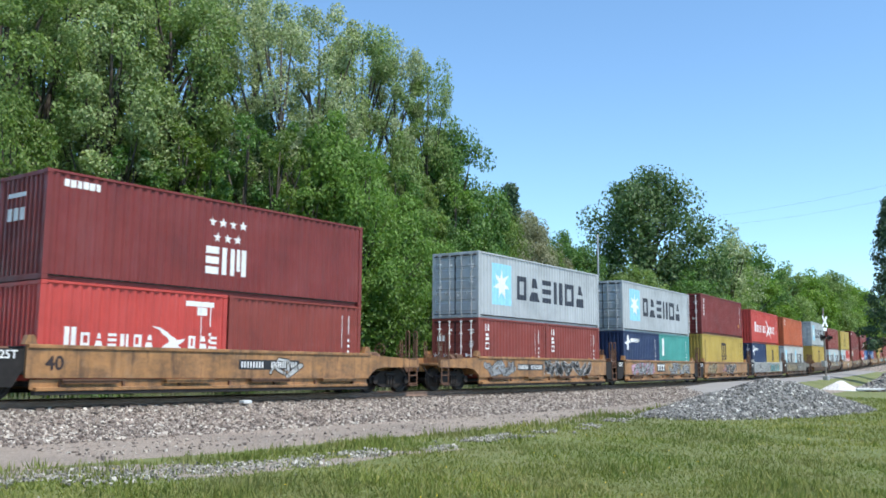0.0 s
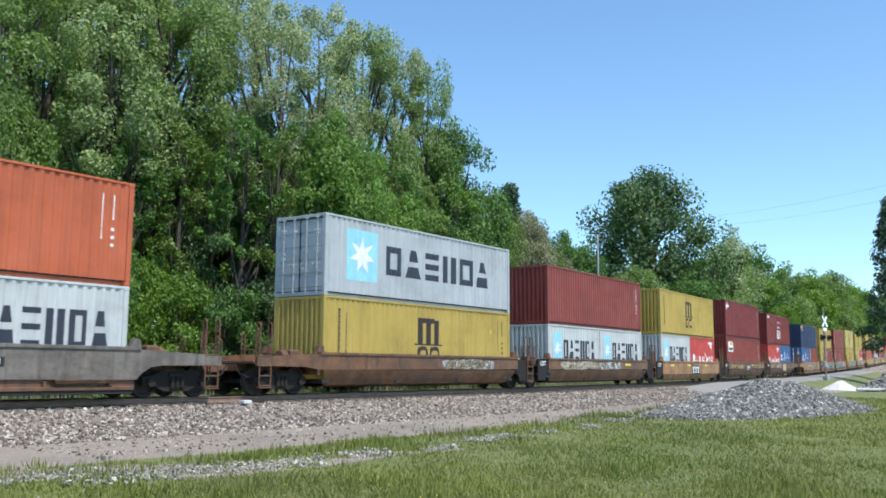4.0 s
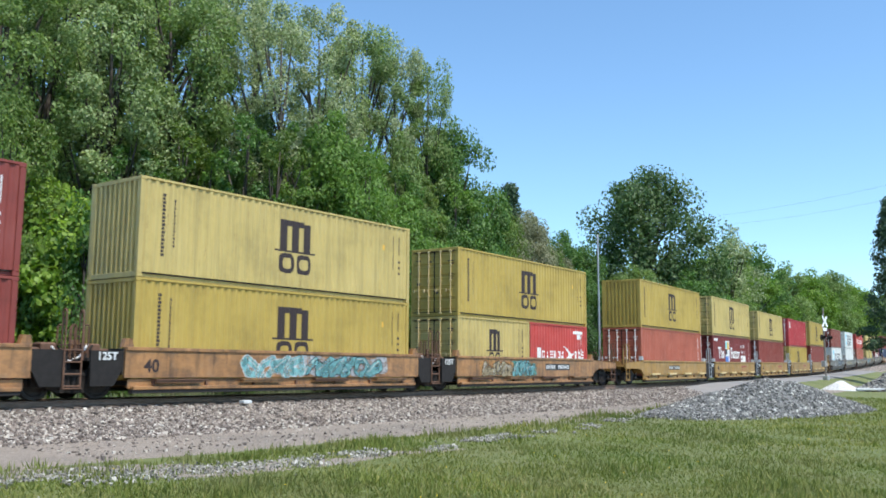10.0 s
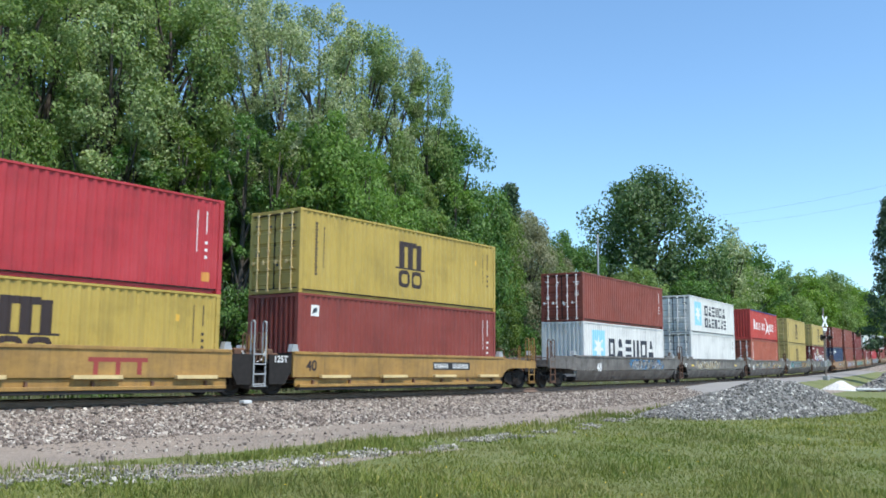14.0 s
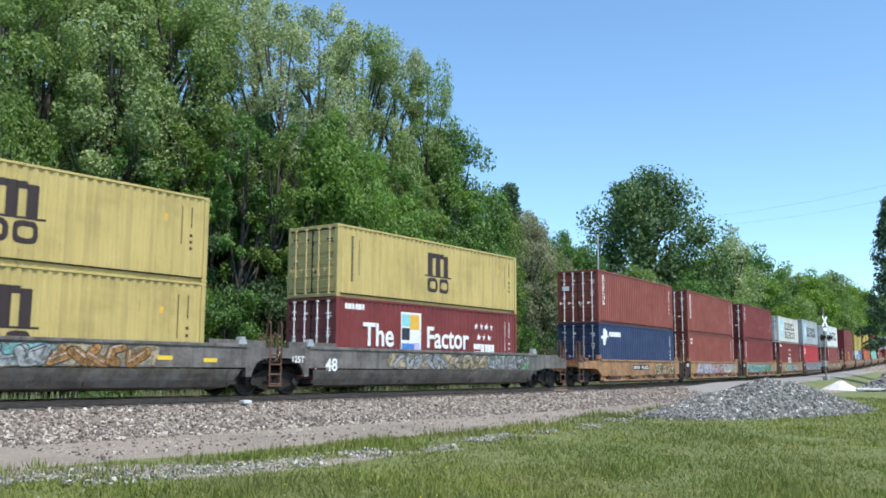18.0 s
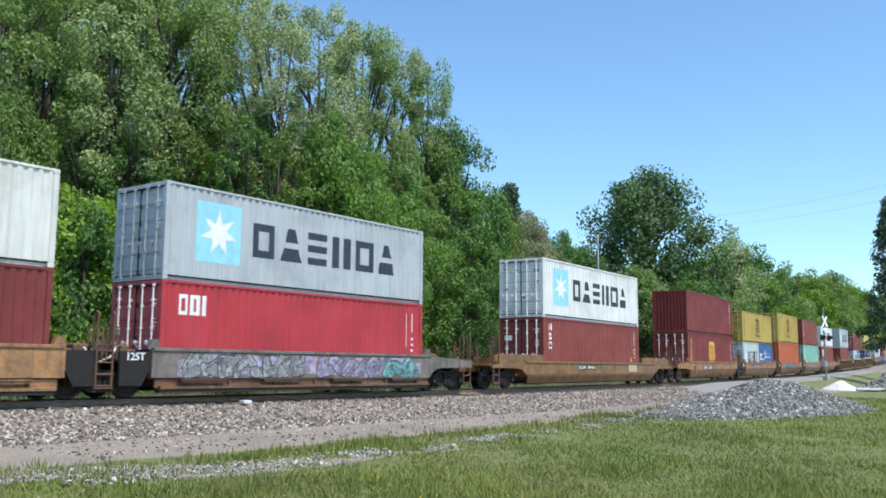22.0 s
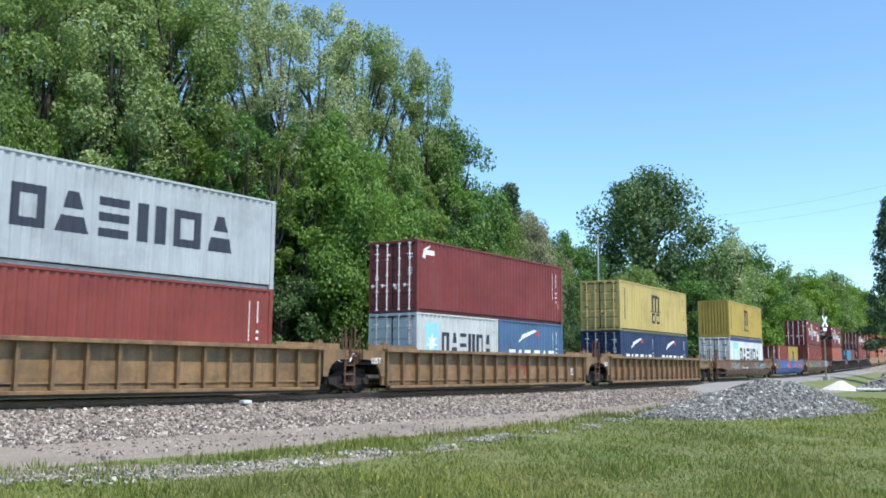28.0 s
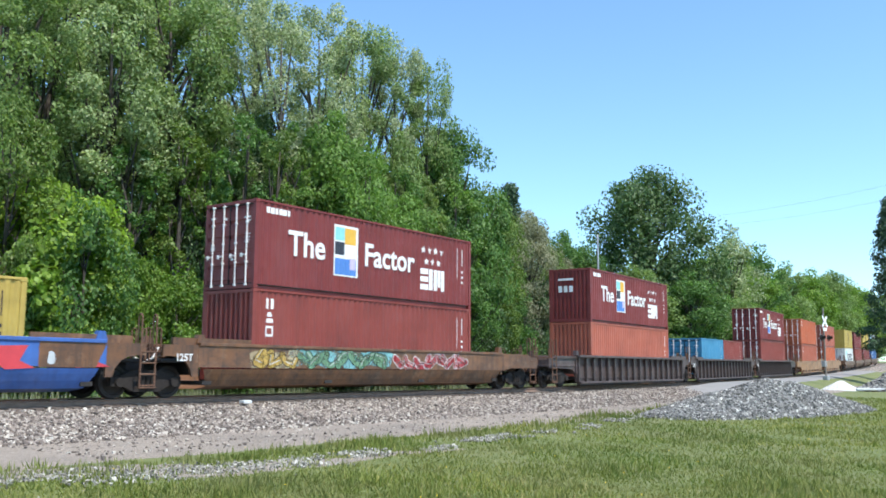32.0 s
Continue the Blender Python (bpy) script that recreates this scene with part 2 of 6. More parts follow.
def per_island(name, stops, rough=0.9, translucent=0.0, spread=None, straw=None, broad=None):
    m, nt, b = base(name, rough)
    g = nt.nodes.new("ShaderNodeNewGeometry")
    fac = g.outputs["Random Per Island"]
    col = ramp(nt, fac, stops)
    if spread:
        col = mix(nt, 1.0, col, ramp(nt, noise_tex(nt, spread, 3), [(0.3, (0.62, 0.66, 0.56)), (0.7, (1.22, 1.15, 1.1))]), "MULTIPLY")
    if broad:
        col = mix(nt, 1.0, col, ramp(nt, noise_tex(nt, broad, 2, 0.5), [(0.38, (0.66, 0.78, 0.62)), (0.62, (1.10, 1.08, 1.0))]), "MULTIPLY")
    if straw:
        col = mix(nt, ramp(nt, noise_tex(nt, straw, 5, 0.7), [(0.42, (0, 0, 0)), (0.64, (0.6, 0.6, 0.6))]), col, (0.245, 0.228, 0.098))
    nt.links.new(col, b.inputs["Base Color"])
    if translucent:
        out = nt.nodes["Material Output"]
        t = nt.nodes.new("ShaderNodeBsdfTranslucent")
        nt.links.new(mix(nt, 1.0, col, (1.0, 1.12, 0.70), "MULTIPLY"), t.inputs["Color"])
        mx = nt.nodes.new("ShaderNodeMixShader")
        mx.inputs[0].default_value = translucent
        nt.links.new(b.outputs[0], mx.inputs[1])
        nt.links.new(t.outputs[0], mx.inputs[2])
        nt.links.new(mx.outputs[0], out.inputs["Surface"])
    return m


STONES = per_island("loose ballast stones", [(0.0, (0.067, 0.053, 0.044)), (0.4, (0.211, 0.169, 0.139)), (0.75, (0.355, 0.297, 0.242)), (1.0, (0.618, 0.557, 0.463))])
PILE_STONES = per_island("blue grey heap stones", [(0.0, (0.082, 0.079, 0.071)), (0.45, (0.187, 0.178, 0.160)), (0.88, (0.340, 0.323, 0.287)), (1.0, (0.659, 0.637, 0.556))])
WHITE_STONES = per_island("pale limestone lumps", [(0.0, (0.075, 0.071, 0.058)), (0.3, (0.208, 0.193, 0.158)), (0.7, (0.345, 0.321, 0.264)), (1.0, (0.567, 0.531, 0.444))])
LIME_HEAP = gravel_mat("white limestone heap", [(0.0, (0.42, 0.41, 0.39)), (0.5, (0.62, 0.61, 0.58)), (1.0, (0.80, 0.79, 0.76))], 14)
BLADES = per_island("grass blades", [(0.0, (0.150, 0.200, 0.034)), (0.5, (0.225, 0.262, 0.056)), (0.85, (0.318, 0.318, 0.090)), (1.0, (0.450, 0.390, 0.160))], 0.7, 0.3, 0.25, 0.42, 0.11)
WEEDS = per_island("pale weeds", [(0.0, (0.19, 0.22, 0.10)), (0.5, (0.29, 0.31, 0.17)), (1.0, (0.43, 0.43, 0.27))], 0.7, 0.35)


def leaf_mat(name, dark, mid, light, trans=0.4):
    return per_island(name, [(0.0, dark), (0.5, mid), (1.0, light)], 0.55, trans, 0.3)


LEAF = {
    "poplar": leaf_mat("silvery poplar leaves", (0.150, 0.228, 0.088), (0.300, 0.402, 0.165), (0.560, 0.640, 0.360), 0.48),
    "silver": leaf_mat("pale olive poplar leaves", (0.180, 0.238, 0.118), (0.335, 0.405, 0.220), (0.590, 0.630, 0.425), 0.45),
    "fresh": leaf_mat("feathery fresh leaves", (0.100, 0.200, 0.034), (0.172, 0.310, 0.056), (0.265, 0.420, 0.100), 0.45),
    "green": leaf_mat("fresh green leaves", (0.058, 0.140, 0.030), (0.110, 0.232, 0.050), (0.205, 0.350, 0.092), 0.42),
    "bright": leaf_mat("bright spring leaves", (0.099, 0.206, 0.027), (0.178, 0.310, 0.038), (0.277, 0.413, 0.076), 0.45),
    "olive": leaf_mat("yellow green leaves", (0.086, 0.156, 0.027), (0.149, 0.240, 0.044), (0.253, 0.336, 0.088), 0.45),
    # The oak's own dark green; inside the grove it stands for shade.
    "deep": leaf_mat("dark leaves, also for grove shade", (0.045, 0.098, 0.034), (0.090, 0.170, 0.054), (0.155, 0.245, 0.088), 0.4),
    "lime": leaf_mat("lime green leaves", (0.150, 0.250, 0.032), (0.270, 0.420, 0.054), (0.40, 0.56, 0.095), 0.5),
    "willow": leaf_mat("light olive leaves", (0.135, 0.215, 0.060), (0.22, 0.33, 0.10), (0.34, 0.44, 0.165), 0.45),
    "pale": leaf_mat("pale brownish leaves", (0.196, 0.204, 0.125), (0.299, 0.300, 0.188), (0.437, 0.432, 0.300), 0.4),
    "conifer": leaf_mat("dark conifer needles", (0.024, 0.057, 0.030), (0.048, 0.101, 0.045), (0.086, 0.153, 0.068), 0.15),
}
BARK = plain("grey brown bark", (0.070, 0.058, 0.046), 0.9, 0.0, 0.4, 3, 0.6)


def grass_mat():
    m, nt, b = base("mown grass ground", 0.9)
    col = ramp(nt, noise_tex(nt, 0.35, 6, 0.65), [(0.3, (0.115, 0.148, 0.036)), (0.5, (0.160, 0.178, 0.056)), (0.72, (0.205, 0.190, 0.088))])
    col = mix(nt, ramp(nt, noise_tex(nt, 7, 6, 0.75), [(0.45, (0, 0, 0)), (0.7, (0.75, 0.75, 0.75))]), col, (0.095, 0.135, 0.030))
    col = mix(nt, ramp(nt, noise_tex(nt, 3.1, 6, 0.75), [(0.55, (0, 0, 0)), (0.72, (0.7, 0.7, 0.7))]), col, (0.29, 0.275, 0.115))
    nt.links.new(col, b.inputs["Base Color"])
    bump(nt, b, noise_tex(nt, 16, 4), 0.6, 0.05)
    return m


GRASS = grass_mat()
# Dark olive brown: leaf litter with the trees' shade mixed into the colour.
LITTER_SHADE = plain("woodland floor, shade in its colour", (0.050, 0.048, 0.026), 0.95, 0.0, 0.5, 2.0, 0.6)
ROAD = plain("pale dusty road surface", (0.258, 0.245, 0.225), 0.9, 0.0, 0.15, 1.5, 0.3)
WOOD_TIE = plain("creosoted sleeper timber", (0.115, 0.088, 0.070), 0.9, 0.0, 0.35, 5, 0.4)
GALV = plain("weathered galvanised pole", (0.45, 0.46, 0.46), 0.5, 0.4, 0.15, 5)
SIGN_WHITE = plain("white reflective sign film", (0.84, 0.85, 0.84), 0.4, 0.0, 0.05, 5, 0)
POLE_WOOD = plain("grey weathered pole timber", (0.22, 0.19, 0.16), 0.9, 0.0, 0.3, 4, 0.4)
WIRE = plain("power line cable", (0.10, 0.11, 0.12), 0.6, 0.3, 0.1, 5, 0)
LAMP_GLASS = plain("unlit red lamp glass", (0.09, 0.012, 0.012), 0.2, 0.0, 0.1, 5, 0)
SLAB = plain("pale weathered concrete", (0.62, 0.62, 0.60), 0.85, 0.0, 0.12, 4, 0.2)

# ---- mesh building ----
class Shape:
    """Collects faces of one mesh."""

    def __init__(self):
        self.v, self.f = [], []

    def poly(self, pts):
        n = len(self.v)
        self.v += [tuple(p) for p in pts]
        self.f.append(tuple(range(n, n + len(pts))))
        return self

    def box(self, x0, y0, z0, x1, y1, z1, c=0.0):
        """A box with its edges cut back by c."""
        if c <= 0:
            n = len(self.v)
            self.v += [(x, y, z) for z in (z0, z1) for y in (y0, y1) for x in (x0, x1)]
            self.f += [tuple(n + i for i in q) for q in ((0, 2, 3, 1), (4, 5, 7, 6), (0, 1, 5, 4), (2, 6, 7, 3), (0, 4, 6, 2), (1, 3, 7, 5))]
            return self
        n = len(self.v)
        for z, k in ((z0, c), (z0 + c, 0), (z1 - c, 0), (z1, c)):
            self.v += [(x0 + k, y0 + k, z), (x1 - k, y0 + k, z), (x1 - k, y1 - k, z), (x0 + k, y1 - k, z)]
        for r in range(3):
            for i in range(4):
                a, b = n + 4 * r + i, n + 4 * r + (i + 1) % 4
                self.f.append((a, b, b + 4, a + 4))
        self.f += [(n + 3, n + 2, n + 1, n), (n + 12, n + 13, n + 14, n + 15)]
        return self

    def prism(self, pts, y0, y1):
        """The outline pts, (x, z) pairs, drawn out from y0 to y1."""
        n, k = len(self.v), len(pts)
        self.v += [(x, y0, z) for x, z in pts] + [(x, y1, z) for x, z in pts]
        self.f += [tuple(range(n, n + k)), tuple(range(n + 2 * k - 1, n + k - 1, -1))]
        self.f += [(n + (i + 1) % k, n + i, n + k + i, n + k + (i + 1) % k) for i in range(k)]
        return self

    def tube(self, pts, radii, sides=8, caps=True):
        n = len(self.v)
        pts = [Vector(p) for p in pts]
        if isinstance(radii, (int, float)):
            radii = [radii] * len(pts)
        for i, p in enumerate(pts):
            d = (pts[min(i + 1, len(pts) - 1)] - pts[max(i - 1, 0)]).normalized()
            u = d.orthogonal().normalized() if abs(d.z) > 0.9 else d.cross(Vector((0, 0, 1))).normalized()
            w = d.cross(u)
            for j in range(sides):
                a = 2 * math.pi * j / sides
                self.v.append(tuple(p + (u * math.cos(a) + w * math.sin(a)) * radii[i]))
        for i in range(len(pts) - 1):
            for j in range(sides):
                a, b = n + i * sides + j, n + i * sides + (j + 1) % sides
                self.f.append((a, b, b + sides, a + sides))
        if caps:
            self.f.append(tuple(range(n + sides - 1, n - 1, -1)))
            m = n + (len(pts) - 1) * sides
            self.f.append(tuple(range(m, m + sides)))
        return self

    def mesh(self, name, mat=None, smooth=False):
        me = bpy.data.meshes.new(name)
        me.from_pydata(self.v, [], self.f)
        if mat:
            me.materials.append(mat)
        if smooth:
            me.shade_smooth()
        me.update()
        return me


def part(name, shape, material, parent, label="", smooth=False, at=None):
    """Links a shape, or a mesh that is shared, as one mesh object under a thing or a part."""
    me = shape.mesh(name, material, smooth) if isinstance(shape, Shape) else shape
    ob = new(name, me)
    if not me.materials:
        me.materials.append(None)
    if me.materials[0] is not material:
        ob.material_slots[0].link = "OBJECT"
        ob.material_slots[0].material = material
    ob.parent = parent
    if at:
        ob.location = at
    if label:
        ob["label"] = label
    return ob


def thing(name, label, category, group="", kind=""):
    return tagged(new(name), label, category, group, kind)


def quads_mesh(name, verts, mat, per=4):
    """A mesh of separate faces with `per` corners each, from an array of corners."""
    me = bpy.data.meshes.new(name)
    n = len(verts)
    k = n // per
    me.vertices.add(n)
    me.vertices.foreach_set("co", np.ascontiguousarray(verts, np.float32).ravel())
    me.loops.add(n)
    me.loops.foreach_set("vertex_index", np.arange(n, dtype=np.int32))
    me.polygons.add(k)
    me.polygons.foreach_set("loop_start", np.arange(0, n, per, dtype=np.int32))
    me.materials.append(mat)
    me.update(calc_edges=True)
    return me


_words = {}


def words(text, size):
    """The mesh of a line of text in the built-in font, its middle at the origin, standing in the xz plane and facing -y."""
    if (text, size) not in _words:
        cu = bpy.data.curves.new("text", "FONT")
        cu.body, cu.size, cu.align_x, cu.align_y, cu.extrude, cu.resolution_u, cu.offset = text, size, "CENTER", "CENTER", 0.003, 3, size * 0.02
        ob = bpy.data.objects.new("text", cu)
        scene.collection.objects.link(ob)
        me = bpy.data.meshes.new_from_object(ob.evaluated_get(bpy.context.evaluated_depsgraph_get()))
        bpy.data.objects.remove(ob)
        me.transform(Matrix.Rotation(radians(90), 4, "X"))
        me.materials.clear()
        _words[(text, size)] = me
    return _words[(text, size)]


def words_fit(text, w, h):
    """A line of text stretched to w by h."""
    key = (text, w, h)
    if key not in _words:
        me = words(text, 1.0).copy()
        co = np.empty(len(me.vertices) * 3)
        me.vertices.foreach_get("co", co)
        co = co.reshape(-1, 3)
        lo, hi = co.min(0), co.max(0)
        co[:, 0] = (co[:, 0] - (lo[0] + hi[0]) / 2) * w / (hi[0] - lo[0])
        co[:, 2] = (co[:, 2] - (lo[2] + hi[2]) / 2) * h / (hi[2] - lo[2])
        me.vertices.foreach_set("co", co.ravel())
        me.update()
        _words[key] = me
    return _words[key]

# ---- shipping containers ----
WIDE = 2.438
FEET40, FEET20 = 12.192, 6.058
HIGH, LOW = 2.896, 2.591
PITCH, DEEP = 0.278, 0.038


def wave(x):
    """Depth of a corrugated wall at x, 0 on the outer ridge."""
    p = (x % PITCH) / PITCH
    if p < 0.28:
        return 0.0
    if p < 0.5:
        return DEEP * (p - 0.28) / 0.22
    if p < 0.78:
        return DEEP
    return DEEP * (1 - (p - 0.78) / 0.22)


def breaks(x0, x1):
    """The places between x0 and x1 where the corrugation bends."""
    xs = [x0, x1]
    k = math.floor(x0 / PITCH)
    while k * PITCH < x1:
        xs += [x for x in ((k + q) * PITCH for q in (0, 0.28, 0.5, 0.78)) if x0 + 1e-4 < x < x1 - 1e-4]
        k += 1
    return sorted(xs)


_shared = {}


def shared(key, make):
    if key not in _shared:
        _shared[key] = make()
    return _shared[key]


def wall_mesh(length, z0, z1):
    def make():
        s = Shape()
        xs = breaks(-length / 2, length / 2)
        for a, b in zip(xs, xs[1:]):
            s.poly([(a, wave(a), z0), (b, wave(b), z0), (b, wave(b), z1), (a, wave(a), z1)])
        s.poly([(-length / 2, 0.05, z0), (-length / 2, 0.05, z1), (length / 2, 0.05, z1), (length / 2, 0.05, z0)])
        return s.mesh("corrugated_wall")
    return shared(("wall", length, z0, z1), make)


def end_mesh(h):
    """The blind end of a container, with deep narrow ribs."""
    def make():
        s, half, n = Shape(), (WIDE - 0.32) / 2, 9
        xs = []
        for i in range(n):
            a, p = -half + 2 * half * i / n, 2 * half / n
            xs += [(a, 0.0), (a + p * 0.36, 0.0), (a + p * 0.50, 0.075), (a + p * 0.86, 0.075)]
        xs.append((half, 0.0))
        for (a, ya), (b, yb) in zip(xs, xs[1:]):
            s.poly([(a, ya, 0.16), (b, yb, 0.16), (b, yb, h - 0.12), (a, ya, h - 0.12)])
        s.poly([(-half, 0.09, 0.16), (-half, 0.09, h - 0.12), (half, 0.09, h - 0.12), (half, 0.09, 0.16)])
        return s.mesh("end_panel")
    return shared(("end", h), make)


def roof_mesh(length):
    def make():
        s = Shape()
        xs = breaks(-length / 2, length / 2)
        for a, b in zip(xs, xs[1:]):
            za, zb = -wave(a) * 0.5, -wave(b) * 0.5
            s.poly([(a, -1.16, za), (b, -1.16, zb), (b, 1.16, zb), (a, 1.16, za)])
        return s.mesh("container_roof")
    return shared(("roof", length), make)


def beam(dx, dy, dz, c=0.008):
    return shared(("beam", dx, dy, dz), lambda: Shape().box(-dx / 2, -dy / 2, -dz / 2, dx / 2, dy / 2, dz / 2, c).mesh("beam"))


def casting():
    return shared("casting", lambda: Shape().box(-0.089, -0.081, -0.059, 0.089, 0.081, 0.059, 0.012).mesh("corner_casting"))


def door_mesh(h):
    """One door leaf of a container: a frame with recessed, horizontally stepped panels; it faces -x."""
    def make():
        s, w, hh = Shape(), 1.14, h - 0.34
        n = 5
        line = [(0.03, hh), (0.03, 0.0), (-0.03, 0.0)]
        for i in range(n):
            z, top = 0.07 + (hh - 0.14) * i / n, 0.07 + (hh - 0.14) * (i + 1) / n
            line += [(-0.03, z + 0.05), (-0.058, z + 0.08), (-0.058, top - 0.07), (-0.03, top - 0.04)]
        s.prism(line + [(-0.03, hh)], -w / 2, w / 2)
        return s.mesh("container_door")
    return shared(("door", h), make)


def lock_mesh(h):
    """A locking bar with its keepers, guides and handle."""
    def make():
        s, hh = Shape(), h - 0.22
        s.tube([(0, 0, -0.02), (0, 0, hh)], 0.024, 7)
        for z in (0.02, hh * 0.28, hh * 0.52, hh * 0.76, hh - 0.04):
            s.box(-0.022, -0.055, z - 0.028, 0.03, 0.055, z + 0.028, 0.006)
        s.box(-0.040, -0.025, hh * 0.36, -0.018, 0.27, hh * 0.36 + 0.03, 0.006)
        s.box(-0.035, 0.20, hh * 0.36 - 0.05, 0.03, 0.26, hh * 0.36 + 0.08, 0.006)
        return s.mesh("locking_bar")
    return shared(("lock", h), make)


def seal_mesh(h):
    """The rubber seal between and round the doors."""
    def make():
        s, hh = Shape(), h - 0.34
        s.box(-0.036, -0.022, 0.0, 0.0, 0.022, hh, 0.004)
        for z in (-0.02, hh - 0.01):
            s.box(-0.036, -1.13, z, 0.0, 1.13, z + 0.03, 0.004)
        return s.mesh("door_seal")
    return shared(("seal", h), make)


def plate_mesh(h):
    """Small marking plates and weight lines on the door leaves."""
    def make():
        s, hh = Shape(), h - 0.34
        for y, z, w, t in ((-0.98, 0.83, 0.30, 0.05), (-0.98, 0.79, 0.22, 0.04), (-0.97, 0.62, 0.24, 0.025), (-0.97, 0.58, 0.24, 0.025), (-0.97, 0.54, 0.24, 0.025), (-0.20, 0.30, 0.11, 0.09), (0.16, 0.83, 0.10, 0.08), (0.74, 0.45, 0.18, 0.12), (0.72, 0.86, 0.24, 0.05)):
            s.box(-0.064, y, z * hh, -0.055, y + w, z * hh + t, 0.0)
        return s.mesh("door_plate")
    return shared(("plate", h), make)


def slices(polys, x_out, step=0.05):
    """Upright slices of flat outlines (x, z), even-odd, as four-cornered strips."""
    strips = []
    for poly in polys:
        xs = [p[0] for p in poly]
        cuts = sorted(set(breaks(min(xs), max(xs)) + [p[0] for p in poly] + list(np.arange(min(xs), max(xs), step))))
        cuts = [c for i, c in enumerate(cuts) if i == 0 or c - cuts[i - 1] > 1e-4]
        for a, b in zip(cuts, cuts[1:]):
            m = (a + b) / 2
            rows = []
            for (px, pz), (qx, qz) in zip(poly, poly[1:] + poly[:1]):
                if min(px, qx) <= m < max(px, qx):
                    k = (qz - pz) / (qx - px)
                    rows.append((pz + k * (m - px), pz + k * (a - px), pz + k * (b - px)))
            rows.sort()
            for lo, hi in zip(rows[::2], rows[1::2]):
                strips.append([(a, x_out(a), lo[1]), (b, x_out(b), lo[2]), (b, x_out(b), hi[2]), (a, x_out(a), hi[1])])
    return strips


def decal(name, polys, mat, parent, label="", y0=-1.200, fine=False):
    """Paint on a corrugated side that follows its ridges, 4 mm proud of them."""
    key = ("decal", tuple(tuple(p) for p in polys), y0)

    def make():
        s = Shape()
        for q in slices([list(p) for p in polys], lambda x: y0 + wave(x) - 0.004):
            s.poly(q)
        return s.mesh(name)
    o = part(name, shared(key, make), mat, parent, label)
    if fine:
        tagged(o, kind="stuff")
    return o


def rect(x, z, w, h):
    return ((x, z), (x + w, z), (x + w, z + h), (x, z + h))


def puff(x, z, rx, rz, n=20):
    """A rounded square."""
    return tuple((round(x + rx * math.copysign(abs(math.cos(a)) ** 0.6, math.cos(a)), 4), round(z + rz * math.copysign(abs(math.sin(a)) ** 0.6, math.sin(a)), 4)) for a in (2 * math.pi * (i + 0.5) / n for i in range(n)))


def star(x, z, r, n=7, inner=0.42, turn=90):
    pts = []
    for i in range(2 * n):
        a = radians(turn + 180 * i / n)
        q = r if i % 2 == 0 else r * inner
        pts.append((round(x + q * math.cos(a), 4), round(z + q * math.sin(a), 4)))
    return tuple(pts)


def bars(x, z, w, h, n, fill=0.8):
    """n plain blocks in a row w wide."""
    c = w / n
    return [rect(x + i * c, z, c * fill, h) for i in range(n)]


def frame4(x, z, w, h, b):
    """The four bars of a hollow frame."""
    return [rect(x, z, b, h), rect(x + w - b, z, b, h), rect(x + b, z, w - 2 * b, b), rect(x + b, z + h - b, w - 2 * b, b)]


def block(x, z, w, h, k):
    """A plain letter-sized shape: a hollow frame, a cut wedge, three level bars or a pair of upright bars."""
    b = round(min(w * 0.30, h * 0.22), 3)
    if k % 4 == 0:
        return frame4(x, z, w, h, b)
    if k % 4 == 1:
        return [((x, z), (x + w, z), (x + w * 0.86, z + h * 0.40), (x + w * 0.14, z + h * 0.40)), ((x + w * 0.20, z + h * 0.58), (x + w * 0.80, z + h * 0.58), (x + w * 0.66, z + h), (x + w * 0.34, z + h))]
    if k % 4 == 2:
        return [rect(x, z + q * (h - b), w, b) for q in (0, 0.5, 1.0)]
    return [rect(x, z, w * 0.38, h), rect(x + w * 0.62, z, w * 0.38, h)]


def ring(x, z, rx, rz, thick, n=20):
    """A rounded frame."""
    out, inn = puff(x, z, rx, rz, n), puff(x, z, rx - thick, rz - thick, n)
    return out + (out[0], inn[0]) + inn[:0:-1] + (inn[0],)


def letter_row(c, x, z, w, h, n, mat, label, gap=0.40, y0=-1.200):
    """n letter-sized blocks in a row, each a part."""
    cell = w / (n - gap)
    for i in range(n):
        decal("letter_block", block(round(x + i * cell, 3), z, round(cell * (1 - gap), 3), h, i), mat, c, label, y0)


def column(x, top, w, h, n):
    """n blocks stacked downwards."""
    c = h / n
    return [rect(x, top - (i + 1) * c + c * 0.12, w * (0.8 if i % 2 else 1.0), c * 0.76) for i in range(n)]


def ident(c, length, h, mat=""):
    """The two thin lines and small weight marks near the end of a side."""
    x = length / 2 - 0.95
    polys = [rect(x, h * 0.42, 0.03, h * 0.44), rect(x + 0.34, h * 0.62, 0.032, h * 0.24)]
    polys += [rect(x + 0.31, h * (0.36 + 0.075 * i), 0.08, 0.09) for i in range(3)]
    dark = mat in ("yellow", "pale", "white", "dirtywhite", "offwhite")
    decal("capacity_mark", polys, INK["brown" if dark else "white"], c, "thin dark weight marks" if dark else "thin white weight marks", fine=True)


